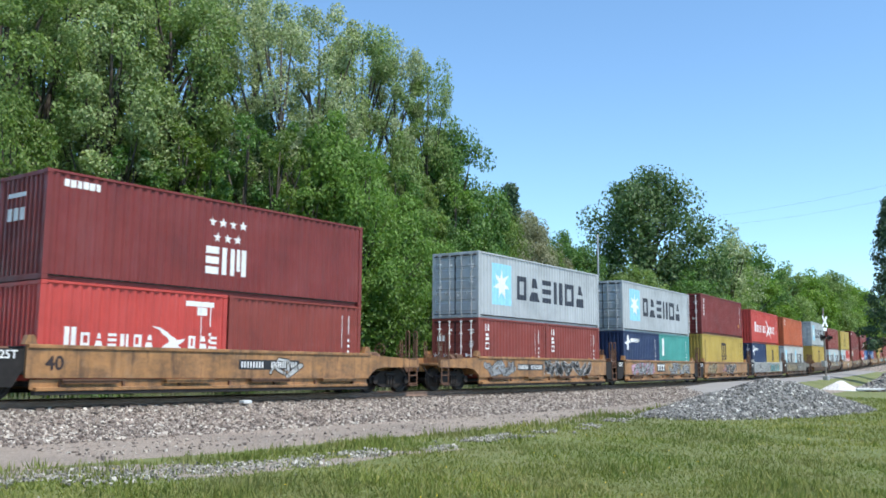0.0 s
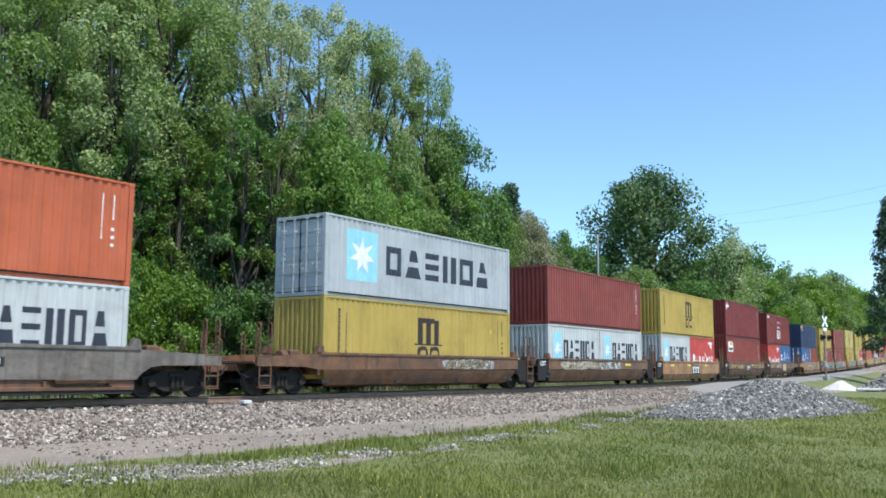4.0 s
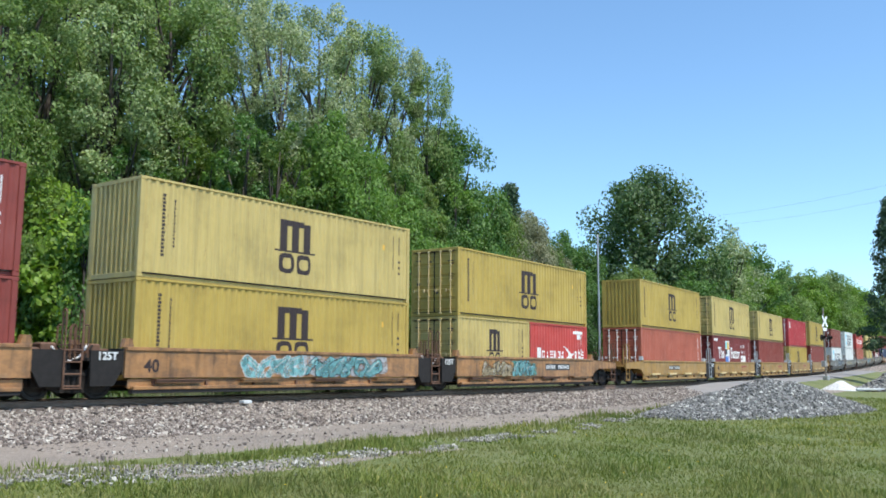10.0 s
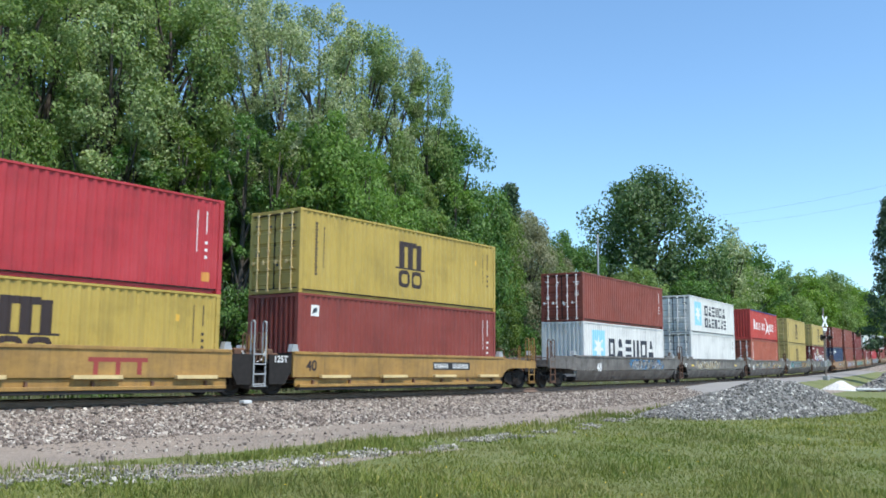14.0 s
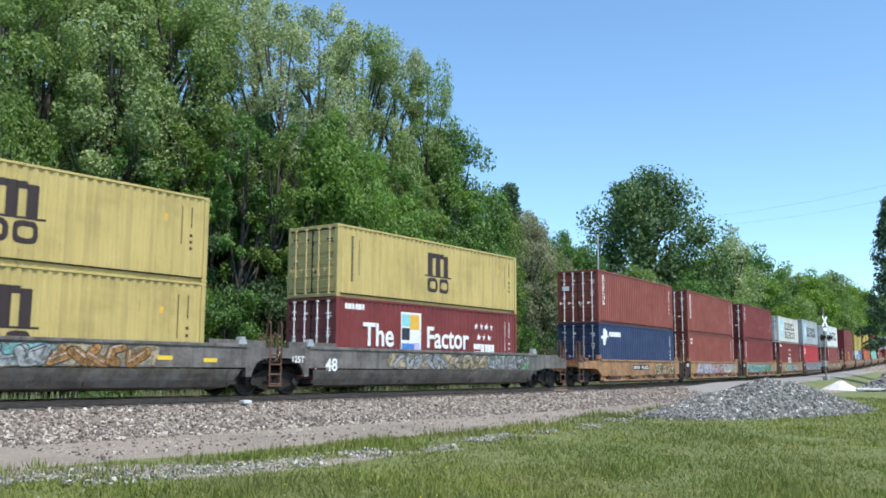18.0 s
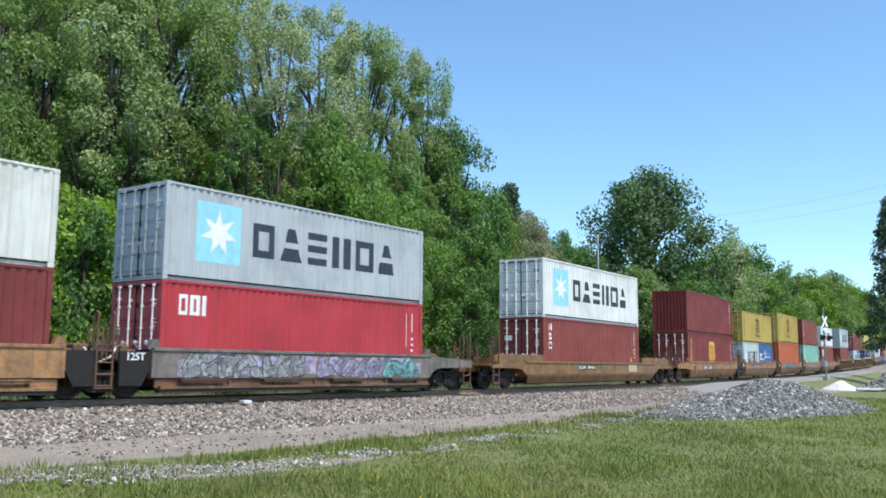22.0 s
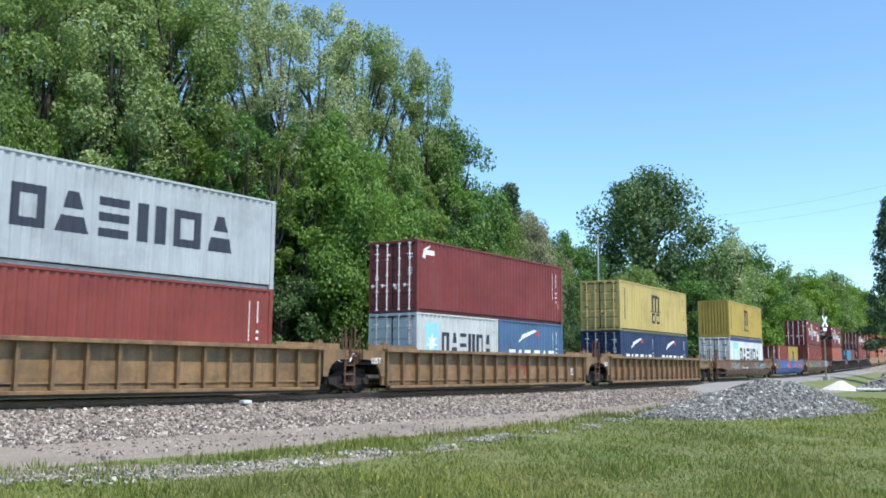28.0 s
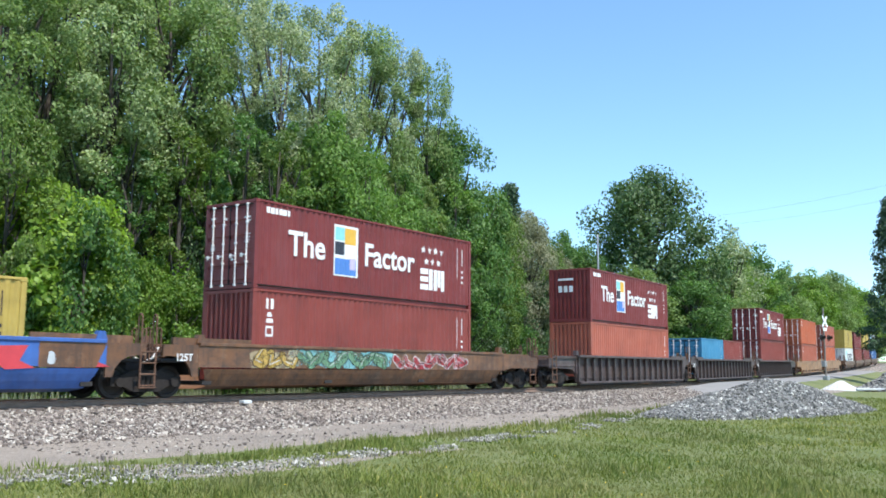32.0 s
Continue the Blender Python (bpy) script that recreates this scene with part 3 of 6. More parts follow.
def decorate(c, brand, length, h, mat):
    a = -length / 2
    big = length > 8
    if brand in ("star", "star2"):
        px, sq = (a + 1.13, 1.75) if big else (a + 0.6, 0.95)
        x0, w = (a + 3.36, 7.1) if big else (a + 1.75, 3.75)
        decal("emblem_panel", [rect(px, h * 0.22, sq, h * 0.64)], INK["cyan"], c, "pale blue emblem panel")
        decal("emblem_star", [star(px + sq / 2, h * 0.54, sq * 0.42, 7, 0.42)], INK["white"], c, "white seven-pointed star", -1.203)
        if brand == "star":
            letter_row(c, x0, h * 0.34, w, h * 0.38, 6, INK["dark"], "bold dark letter block", 0.22)
        else:
            letter_row(c, a + 3.8, h * 0.52, 5.7, h * 0.28, 6, INK["dark"], "bold dark letter block", 0.22)
            letter_row(c, a + 3.8, h * 0.19, 5.9, h * 0.26, 7, INK["dark"], "dark letter block of the second row", 0.22)
    elif brand == "arch":
        x0, w = (a + 5.42, 1.4) if big else (a + 2.5, 0.95)
        ink_m = INK["gold"] if mat == "maroon" else INK["brown"]
        b, z0, z1 = w * 0.23, h * 0.47, h * 0.82
        decal("emblem_arch", [rect(x0, z0, b, z1 - z0), rect(x0 + b, z1 - 0.2, w * 0.54, 0.2), rect(x0 + w * 0.385, z0, b, z1 - z0 - 0.2), rect(x0 + w * 0.77, z0, b, z1 - z0 - 0.06), rect(x0 - 0.22, z0 - 0.06, w + 0.44, 0.06)], ink_m, c, "arched emblem")
        q = w * 0.44
        decal("emblem_block", [ring(x0 + q * 0.5, h * 0.32, q * 0.56, h * 0.115, q * 0.24)], ink_m, c, "rounded block under the emblem")
        decal("emblem_block", [ring(x0 + w * 0.56 + q * 0.5, h * 0.32, q * 0.56, h * 0.115, q * 0.24)], ink_m, c, "rounded block under the emblem")
        if big:
            decal("small_lettering", column(a + 0.78, h * 0.86, 0.10, h * 0.64, 17) + column(a + 1.18, h * 0.82, 0.08, h * 0.5, 13), ink_m, c, "upright columns of small marks", fine=True)
            decal("label", [rect(length / 2 - 1.6, h * 0.66, 0.16, 0.2)], INK["gold"], c, "small yellow label")
        ident(c, length, h, mat)
    elif brand in ("stars", "slogan"):
        x0 = a + (5.2 if brand == "stars" else 8.7)
        for i in range(7):
            decal("emblem_star", [star(round(x0 + (0.2 + 0.4 * i if i < 4 else 0.4 * (i - 3)), 3), round(h * (0.76 if i < 4 else 0.60), 3), 0.16, 5)], INK["white"], c, "small white star")
        z0, hh = h * 0.21, h * 0.29
        decal("letter_block", [rect(x0, z0 + q * (hh - 0.22), 0.50, 0.22) for q in (0, 0.5, 1.0)], INK["white"], c, "three white bars")
        decal("letter_block", [rect(x0 + 0.60, z0, 0.20, hh)], INK["white"], c, "white upright bar")
        decal("letter_block", [rect(x0 + 0.92, z0, 0.19, hh), rect(x0 + 1.17, z0 + 0.15, 0.16, hh - 0.15), rect(x0 + 1.39, z0, 0.19, hh)], INK["white"], c, "three white upright bars")
        decal("small_lettering", bars(a + 0.5, h * 0.86, 1.1, 0.2, 6), INK["white"], c, "small white marks", fine=True)
        if brand == "slogan":
            for txt, x, w in (("The", a + 2.36, 1.78), ("Factor", a + 6.83, 2.95)):
                part("lettering", words_fit(txt, w, 0.86), INK["white"], c, "white word reading " + txt, at=(x, -1.209, h * 0.56))
            px, pz = a + 3.72, h * 0.25
            decal("picture_panel", [rect(px, pz, 1.25, h * 0.63)], INK["white"], c, "white picture panel")
            decal("picture_patch", [rect(px + 0.06, pz + 0.05, 1.13, h * 0.20)], INK["blue"], c, "blue patch", -1.203)
            decal("picture_patch", [rect(px + 0.06, pz + h * 0.26, 0.45, h * 0.16)], INK["dark"], c, "dark patch", -1.203)
            decal("picture_patch", [rect(px + 0.06, pz + h * 0.44, 0.45, h * 0.16)], INK["aqua"], c, "aqua patch", -1.203)
            decal("picture_patch", [rect(px + 0.54, pz + h * 0.40, 0.62, h * 0.20)], INK["gold"], c, "yellow patch", -1.203)
            decal("picture_patch", [rect(px + 0.80, pz + h * 0.09, 0.36, h * 0.14)], INK["lilac"], c, "violet patch", -1.206)
            ident(c, length, h, mat)
    elif brand == "bird":
        f = 1.0 if big else 0.56
        x0, z0 = (a + 1.5, h * 0.35) if big else (a + 0.75, h * 0.36)
        decal("letter_block", block(round(x0, 3), z0, round(0.58 * f, 3), round(0.86 * f, 3), 3), INK["white"], c, "tall white letter shape")
        letter_row(c, x0 + 0.85 * f, z0, 4.0 * f, 0.62 * f, 6, INK["white"], "white letter block", 0.36)
        letter_row(c, x0 + 7.0 * f, z0, 1.9 * f, 0.66 * f, 3, INK["white"], "white letter block", 0.36)
        cx, z0 = x0 + 6.0 * f, z0 - 0.12
        decal("emblem", [((cx - 1.25 * f, z0 + 1.3 * f), (cx - 0.7 * f, z0 + 1.22 * f), (cx + 0.3 * f, z0 + 0.62 * f), (cx + 0.85 * f, z0 + 0.72 * f), (cx + 0.4 * f, z0 + 0.36 * f), (cx + 1.2 * f, z0 - 0.35 * f), (cx + 0.1 * f, z0 + 0.16 * f), (cx - 1.0 * f, z0 - 0.25 * f), (cx - 0.5 * f, z0 + 0.35 * f), (cx - 0.15 * f, z0 + 0.55 * f), (cx - 0.75 * f, z0 + 1.05 * f))], INK["white"], c, "white flying shape")
        ident(c, length, h, mat)
        if not big:
            decal("label", [rect(a + 4.55, h * 0.84, 1.0, 0.15), rect(a + 4.95, h * 0.74, 0.35, 0.24)], INK["white"], c, "small white marks")
    elif brand in ("stack3", "stack6"):
        n = 3 if brand == "stack3" else 6
        hh = h * (0.46 if n == 3 else 0.58)
        step = hh / n
        for i in range(n):
            decal("letter_block", block(round(a + 0.58, 3), round(h * 0.92 - (i + 1) * step + step * 0.12, 3), 0.34, round(step * 0.76, 3), (i * 3 + n) % 5), INK["white"], c, "white letter shape")
        ident(c, length, h, mat)
        if n == 3:
            decal("hazard_label", [rect(length / 2 - 1.35, h * 0.28, 0.3, 0.24)], INK["orange"], c, "orange label")
    elif brand == "horse":
        f = 1.0 if big else 0.85
        decal("emblem", [((a + 0.2, h * 0.74), (a + 0.65, h * 0.78), (a + 0.7, h * 0.88), (a + 0.9 * f, h * 0.92), (a + 1.1 * f, h * 0.86), (a + 1.4 * f, h * 0.74), (a + 1.1 * f, h * 0.74), (a + 0.95 * f, h * 0.58), (a + 0.6, h * 0.60), (a + 0.55, h * 0.70))], INK["white"], c, "white rearing shape")
        decal("small_lettering", bars(a + 1.45 * f, h * 0.76, 1.75 * f, 0.26 * f, 6), INK["white"], c, "small white letter blocks", fine=True)
        ident(c, length, h, mat)
    elif brand == "script":
        decal("emblem", [rect(a + 0.75, h * 0.44, 0.2, 0.6), rect(a + 0.95, h * 0.60, 0.45, 0.14), rect(a + 0.95, h * 0.44, 0.5, 0.14)], INK["white"], c, "white square emblem")
        decal("script_stroke", [((a + 2.0, h * 0.46), (a + 2.3, h * 0.42), (a + 2.75, h * 0.6), (a + 2.6, h * 0.74), (a + 3.05, h * 0.86), (a + 2.75, h * 0.72), (a + 2.9, h * 0.58))], INK["white"], c, "white script stroke")
        pts = [(a + 2.9 + 0.14 * i, h * (0.47 + (0.075 if i % 2 else 0.0) + (0.17 if i in (5, 11) else 0))) for i in range(16)]
        decal("script_stroke", [tuple(pts + [(x, z + 0.085) for x, z in pts[::-1]])], INK["white"], c, "white script stroke")
        ident(c, length, h, mat)
    elif brand == "comet":
        x0 = a + 0.95
        letter_row(c, x0, h * 0.24, 1.95, 0.66, 3, INK["white"], "bold white letter block", 0.2)
        letter_row(c, x0 + 2.3, h * 0.24, 1.95, 0.66, 3, INK["white"], "bold white letter block", 0.2)
        decal("emblem", [((x0 + 0.7, h * 0.60), (x0 + 1.2, h * 0.77), (x0 + 2.2, h * 0.86), (x0 + 2.6, h * 0.85), (x0 + 2.2, h * 0.80), (x0 + 1.3, h * 0.70))], INK["white"], c, "white comet shape")
        decal("emblem_tip", [rect(x0 + 2.4, h * 0.75, 0.3, 0.2)], INK["redspray"], c, "red spot", -1.202)
        ident(c, length, h, mat)
    elif brand == "gold5":
        for q in bars(a + 0.42, h * 0.81, 1.55, 0.34, 5):
            decal("letter_block", [q], INK["gold"], c, "yellow letter block")
        decal("small_lettering", [rect(a + 0.45, h * 0.735, 0.15, 0.1), rect(a + 1.3, h * 0.735, 0.6, 0.09)], INK["white"], c, "small white line", fine=True)
        decal("small_line", [rect(a + 0.68, h * 0.735, 0.55, 0.09)], INK["redspray"], c, "small red line")
        ident(c, length, h, mat)
    elif brand == "three":
        for x, w in ((0.62, 0.34), (1.04, 0.34), (1.46, 0.16)):
            decal("letter_block", frame4(a + x, h * 0.66, w, 0.6, 0.11) if w > 0.2 else [rect(a + x, h * 0.66, w, 0.6)], INK["white"], c, "white letter shape")
        ident(c, length, h, mat)
        decal("hazard_label", [rect(length / 2 - 0.75, h * 0.12, 0.3, 0.28)], INK["orange"], c, "orange label")
    elif brand == "arc":
        decal("emblem", [((a + 0.4, h * 0.76), (a + 0.5, h * 0.88), (a + 1.0, h * 0.95), (a + 0.62, h * 0.85), (a + 0.55, h * 0.74)), rect(a + 0.60, h * 0.80, 0.6, 0.2)], INK["white"], c, "small white crescent mark")
        ident(c, length, h, mat)
        decal("hazard_label", [rect(length / 2 - 0.5, h * 0.28, 0.16, 0.2)], INK["orange"], c, "orange label")
    elif brand == "plate":
        decal("label", [rect(a + 0.7, h * 0.60, 1.5, 0.8)], INK["white"], c, "white name plate")
        decal("label_patch", [rect(a + 1.1, h * 0.78, 1.05, 0.24)], INK["gold"], c, "yellow patch", -1.203)
        decal("label_patch", [rect(a + 0.85, h * 0.64, 1.2, 0.2)], INK["dark"], c, "dark letter bar", -1.203)
        ident(c, length, h, mat)
    elif brand == "square":
        decal("label", [rect(a + 0.65, h * 0.74, 0.40, 0.38)], INK["white"], c, "white square emblem")
        decal("label_patch", [((a + 0.72, h * 0.765), (a + 0.97, h * 0.80), (a + 0.97, h * 0.845), (a + 0.78, h * 0.83))], INK["dark"], c, "dark stroke", -1.203)
        ident(c, length, h, mat)
    elif brand == "slab":
        decal("label", [rect(a + 0.55, h * 0.48, 0.34, h * 0.42)], INK["white"], c, "upright white label")
        ident(c, length, h, mat)
    elif brand == "small":
        decal("emblem", [((a + 0.8, h * 0.80), (a + 1.0, h * 0.92), (a + 1.32, h * 0.92), (a + 1.25, h * 0.84), (a + 1.0, h * 0.84), (a + 0.92, h * 0.80))], INK["white"], c, "small white emblem")
        decal("small_line", [rect(a + 0.62, h * 0.745, 0.9, 0.09)], INK["white"], c, "small white line")
        ident(c, length, h, mat)
    elif brand == "plain":
        ident(c, length, h, mat)


LOOK = {"maroon": "maroon", "oxide": "oxide red", "brownred": "brown red", "terracotta": "faded terracotta", "orange": "orange red", "red": "bright red", "crimson": "crimson", "yellow": "mustard yellow", "pale": "faded pale yellow", "grey": "light grey", "white": "white", "offwhite": "grimy off-white", "dirtywhite": "rust-stained white", "navy": "navy blue", "blue": "blue", "sky": "sky blue", "mid": "steel blue", "teal": "teal", "mint": "mint green"}
TELL = {"star": "with blue star panel", "star2": "with star panel and two-row lettering", "arch": "with dark arched emblem", "stars": "with white stars", "slogan": "with white slogan and colour picture", "bird": "with white lettering and bird shape", "stack3": "with short upright lettering", "stack6": "with long upright lettering", "horse": "with white rearing emblem", "script": "with white script strokes", "comet": "with white lettering and comet", "gold5": "with yellow lettering", "three": "with three white letters", "arc": "with white crescent mark", "plate": "with white name plate", "square": "with white square emblem", "slab": "with upright white label", "small": "with small white emblem", "plain": "with plain sides"}


def container(mat, brand, length, h, doors, where, edge=None):
    """A shipping container; its origin is under its middle, the decorated side faces -y, its doors, if shown, -x."""
    c = thing("shipping_container", LOOK[mat] + " " + where + " container " + TELL[brand], "shipping container", "containers on the train")
    p = PAINT[mat]
    hl, hw = length / 2, WIDE / 2
    inner = length - 0.30
    for y, r in ((-1.200, 0), (1.200, 180)):
        o = part("side_panel", wall_mesh(inner, 0.15, h - 0.07), p, c, at=(0, y, 0))
        o.rotation_euler = (0, 0, radians(r))
    part("roof", roof_mesh(length - 0.16), p, c, at=(0, 0, h - 0.02))
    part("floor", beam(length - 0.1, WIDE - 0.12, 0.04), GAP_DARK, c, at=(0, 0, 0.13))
    for y in (-1, 1):
        part("top_rail", beam(length - 0.30, 0.06, 0.07), p, c, at=(0, y * (hw - 0.032), h - 0.04))
        part("bottom_rail", beam(length - 0.30, 0.05, 0.155), p, c, at=(0, y * (hw - 0.13), 0.085))
        for x in (-1, 1):
            part("corner_post", beam(0.15, 0.16, h - 0.22, 0.02), p, c, at=(x * (hl - 0.08), y * (hw - 0.083), h / 2))
            for z in (0.059, h - 0.059):
                part("corner_casting", casting(), p, c, at=(x * (hl - 0.09), y * (hw - 0.081), z))
    for x, dr in ((-1, doors), (1, not doors)):
        part("end_sill", beam(0.12, WIDE - 0.30, 0.15), p, c, at=(x * (hl - 0.07), 0, 0.085))
        part("end_header", beam(0.10, WIDE - 0.30, 0.11), p, c, at=(x * (hl - 0.06), 0, h - 0.065))
        if dr and x < 0:
            for y in (-1, 1):
                d = part("door", door_mesh(h), p, c, at=(-hl + 0.07, y * 0.565, 0.17))
                for q in (-0.28, 0.24):
                    # Bars on yellow doors get a paler colour to look sunlit.
                    part("locking_bar", lock_mesh(h), BAR_STEEL if mat not in ("yellow", "pale", "grey", "offwhite", "teal", "mint", "navy", "mid") else GREY_STEEL if mat not in ("yellow", "pale") else INK["step"], d, "locking bar", at=(-0.085, q, -0.06))
            part("door_seal", seal_mesh(h), RUBBER, c, "black door seal", at=(-hl + 0.036, 0, 0.17))
            tagged(part("door_plate", plate_mesh(h), INK["dark"] if mat in ("yellow", "pale", "white", "dirtywhite") else INK["white"], c, "small marking plates", at=(-hl + 0.07, 0, 0.17)), kind="stuff")
        else:
            e = part("end_panel", end_mesh(h), p, c, at=(x * (hl - 0.012), 0, 0))
            e.rotation_euler = (0, 0, radians(-90 if x < 0 else 90))
    if brand in ("stars", "slogan") and not doors:
        for i in range(3):
            part("letter_block", beam(0.006, 0.22, 0.34, 0.0), INK["white"], c, "white letter block", at=(-hl - 0.006, 0.55 - 0.32 * i, h * 0.62))
        part("emblem_band", beam(0.006, 0.9, 0.12, 0.0), INK["white"], c, "white band of stars", at=(-hl - 0.006, 0.22, h * 0.80))
    if brand in ("stack3", "stack6") and doors:
        part("letter_block", beam(0.006, 0.42, 0.24, 0.0), INK["white"], c, "white letter block", at=(-hl - 0.02, 0.72, h * 0.66))
    if edge:
        # tarpaulin edge along the top
        part("tarpaulin", Shape().box(-hl + 0.16, -1.222, h - (0.26 if where == "lower" else 0.09), hl - 0.16, -1.2, h - 0.01, 0.006).box(-hl + 0.16, -1.2, h - 0.02, hl - 0.16, 1.2, h + 0.012, 0.004), INK[edge], c, "blue tarpaulin edge")
    decorate(c, brand, length, h, mat)
    return c

# ---- well wagons ----
FLOOR = 0.50                 # height of the containers' feet above the rail
SIDE_Y = 1.42


def wheel_mesh():
    def make():
        s, n = Shape(), 24
        prof = ((0.10, 0.06), (0.10, -0.06), (0.33, -0.035), (0.37, -0.07), (0.455, -0.065), (0.46, 0.04), (0.485, 0.045), (0.485, 0.07), (0.37, 0.07), (0.33, 0.0))
        for r, y in prof:
            s.v += [(r * math.cos(2 * math.pi * i / n), y, r * math.sin(2 * math.pi * i / n)) for i in range(n)]
        k = len(prof)
        for a in range(k):
            b = (a + 1) % k
            s.f += [(a * n + i, a * n + (i + 1) % n, b * n + (i + 1) % n, b * n + i) for i in range(n)]
        return s.mesh("wheel", None, False)
    return shared("wheel", make)


def frame_mesh():
    def make():
        s = Shape()
        s.prism([(-1.15, 0.36), (-0.72, 0.34), (-0.42, 0.20), (0.42, 0.20), (0.72, 0.34), (1.15, 0.36), (1.15, 0.60), (0.78, 0.66), (0.50, 0.80), (-0.50, 0.80), (-0.78, 0.66), (-1.15, 0.60)], -0.08, 0.08)
        for x in (-0.89, 0.89):
            s.tube([(x, -0.17, 0.46), (x, 0.02, 0.46)], 0.13, 12)
        for x in (-0.17, 0.0, 0.17):
            s.tube([(x, -0.11, 0.30), (x, -0.11, 0.62)], 0.07, 8)
        s.box(-0.30, -0.16, 0.62, 0.30, 0.05, 0.72, 0.02)
        return s.mesh("side_frame")
    return shared("truckframe", make)


def truck(w, x):
    t = part("truck", beam(0.36, 2.0, 0.26), BLACK_STEEL, w, "black two-axle truck", at=(x, 0, 0.62))
    for y, r in ((-1.0, 0), (1.0, 180)):
        o = part("side_frame", frame_mesh(), TRUCK_STEEL, t, at=(0, y, -0.62))
        o.rotation_euler = (0, 0, radians(r))
    for dx in (-0.89, 0.89):
        part("axle", shared("axle", lambda: Shape().tube([(0, -0.95, 0), (0, 0.95, 0)], 0.08, 10).mesh("axle")), BLACK_STEEL, t, at=(dx, 0, -0.16))
        for y, r in ((-0.75, 0), (0.75, 180)):
            o = part("wheel", wheel_mesh(), TYRE_STEEL, t, "worn steel wheel", at=(dx, y, -0.145))
            o.rotation_euler = (0, 0, radians(r))
    return t


def ladder_mesh():
    """A corner ladder with tall looped stanchions."""
    def make():
        s = Shape()
        for x in (-0.24, 0.24):
            s.tube([(x, 0, 0.32), (x, 0, 2.30), (x, 0.05, 2.36), (x, 0.11, 2.36), (x, 0.16, 2.30), (x, 0.16, 1.30)], 0.026, 6)
        for i in range(4):
            s.box(-0.24, -0.03, 0.36 + 0.31 * i, 0.24, 0.03, 0.40 + 0.31 * i, 0.008)
        s.box(-0.26, -0.06, 0.30, 0.26, 0.10, 0.335, 0.008)
        return s.mesh("ladder")
    return shared("ladder", make)


def rail_mesh():
    """Two narrow looped grab rails."""
    def make():
        s = Shape()
        for y in (-1.22, -0.55):
            s.tube([(0, y, 1.15), (0, y, 2.02), (0.03, y, 2.08), (0.11, y, 2.08), (0.14, y, 2.02), (0.14, y, 1.15)], 0.024, 6)
        s.tube([(0, -1.22, 1.55), (0, -0.55, 1.55)], 0.018, 6)
        return s.mesh("handrail")
    return shared("handrail", make)


def blob(rng, x, z, w, h, n=11):
    pts = []
    for i in range(n):
        a = 2 * math.pi * i / n
        q = 0.75 + 0.35 * rng.random()
        pts.append((x + math.copysign(abs(math.cos(a)) ** 0.6, math.cos(a)) * w / 2 * q, z + math.copysign(abs(math.sin(a)) ** 0.6, math.sin(a)) * h / 2 * min(1, q + 0.1)))
    return tuple(pts)


def flat_paint(name, polys, mat, parent, label, y):
    s = Shape()
    for q in slices([list(p) for p in polys], lambda x: y, 3.0):
        s.poly(q)
    return part(name, s, mat, parent, label)


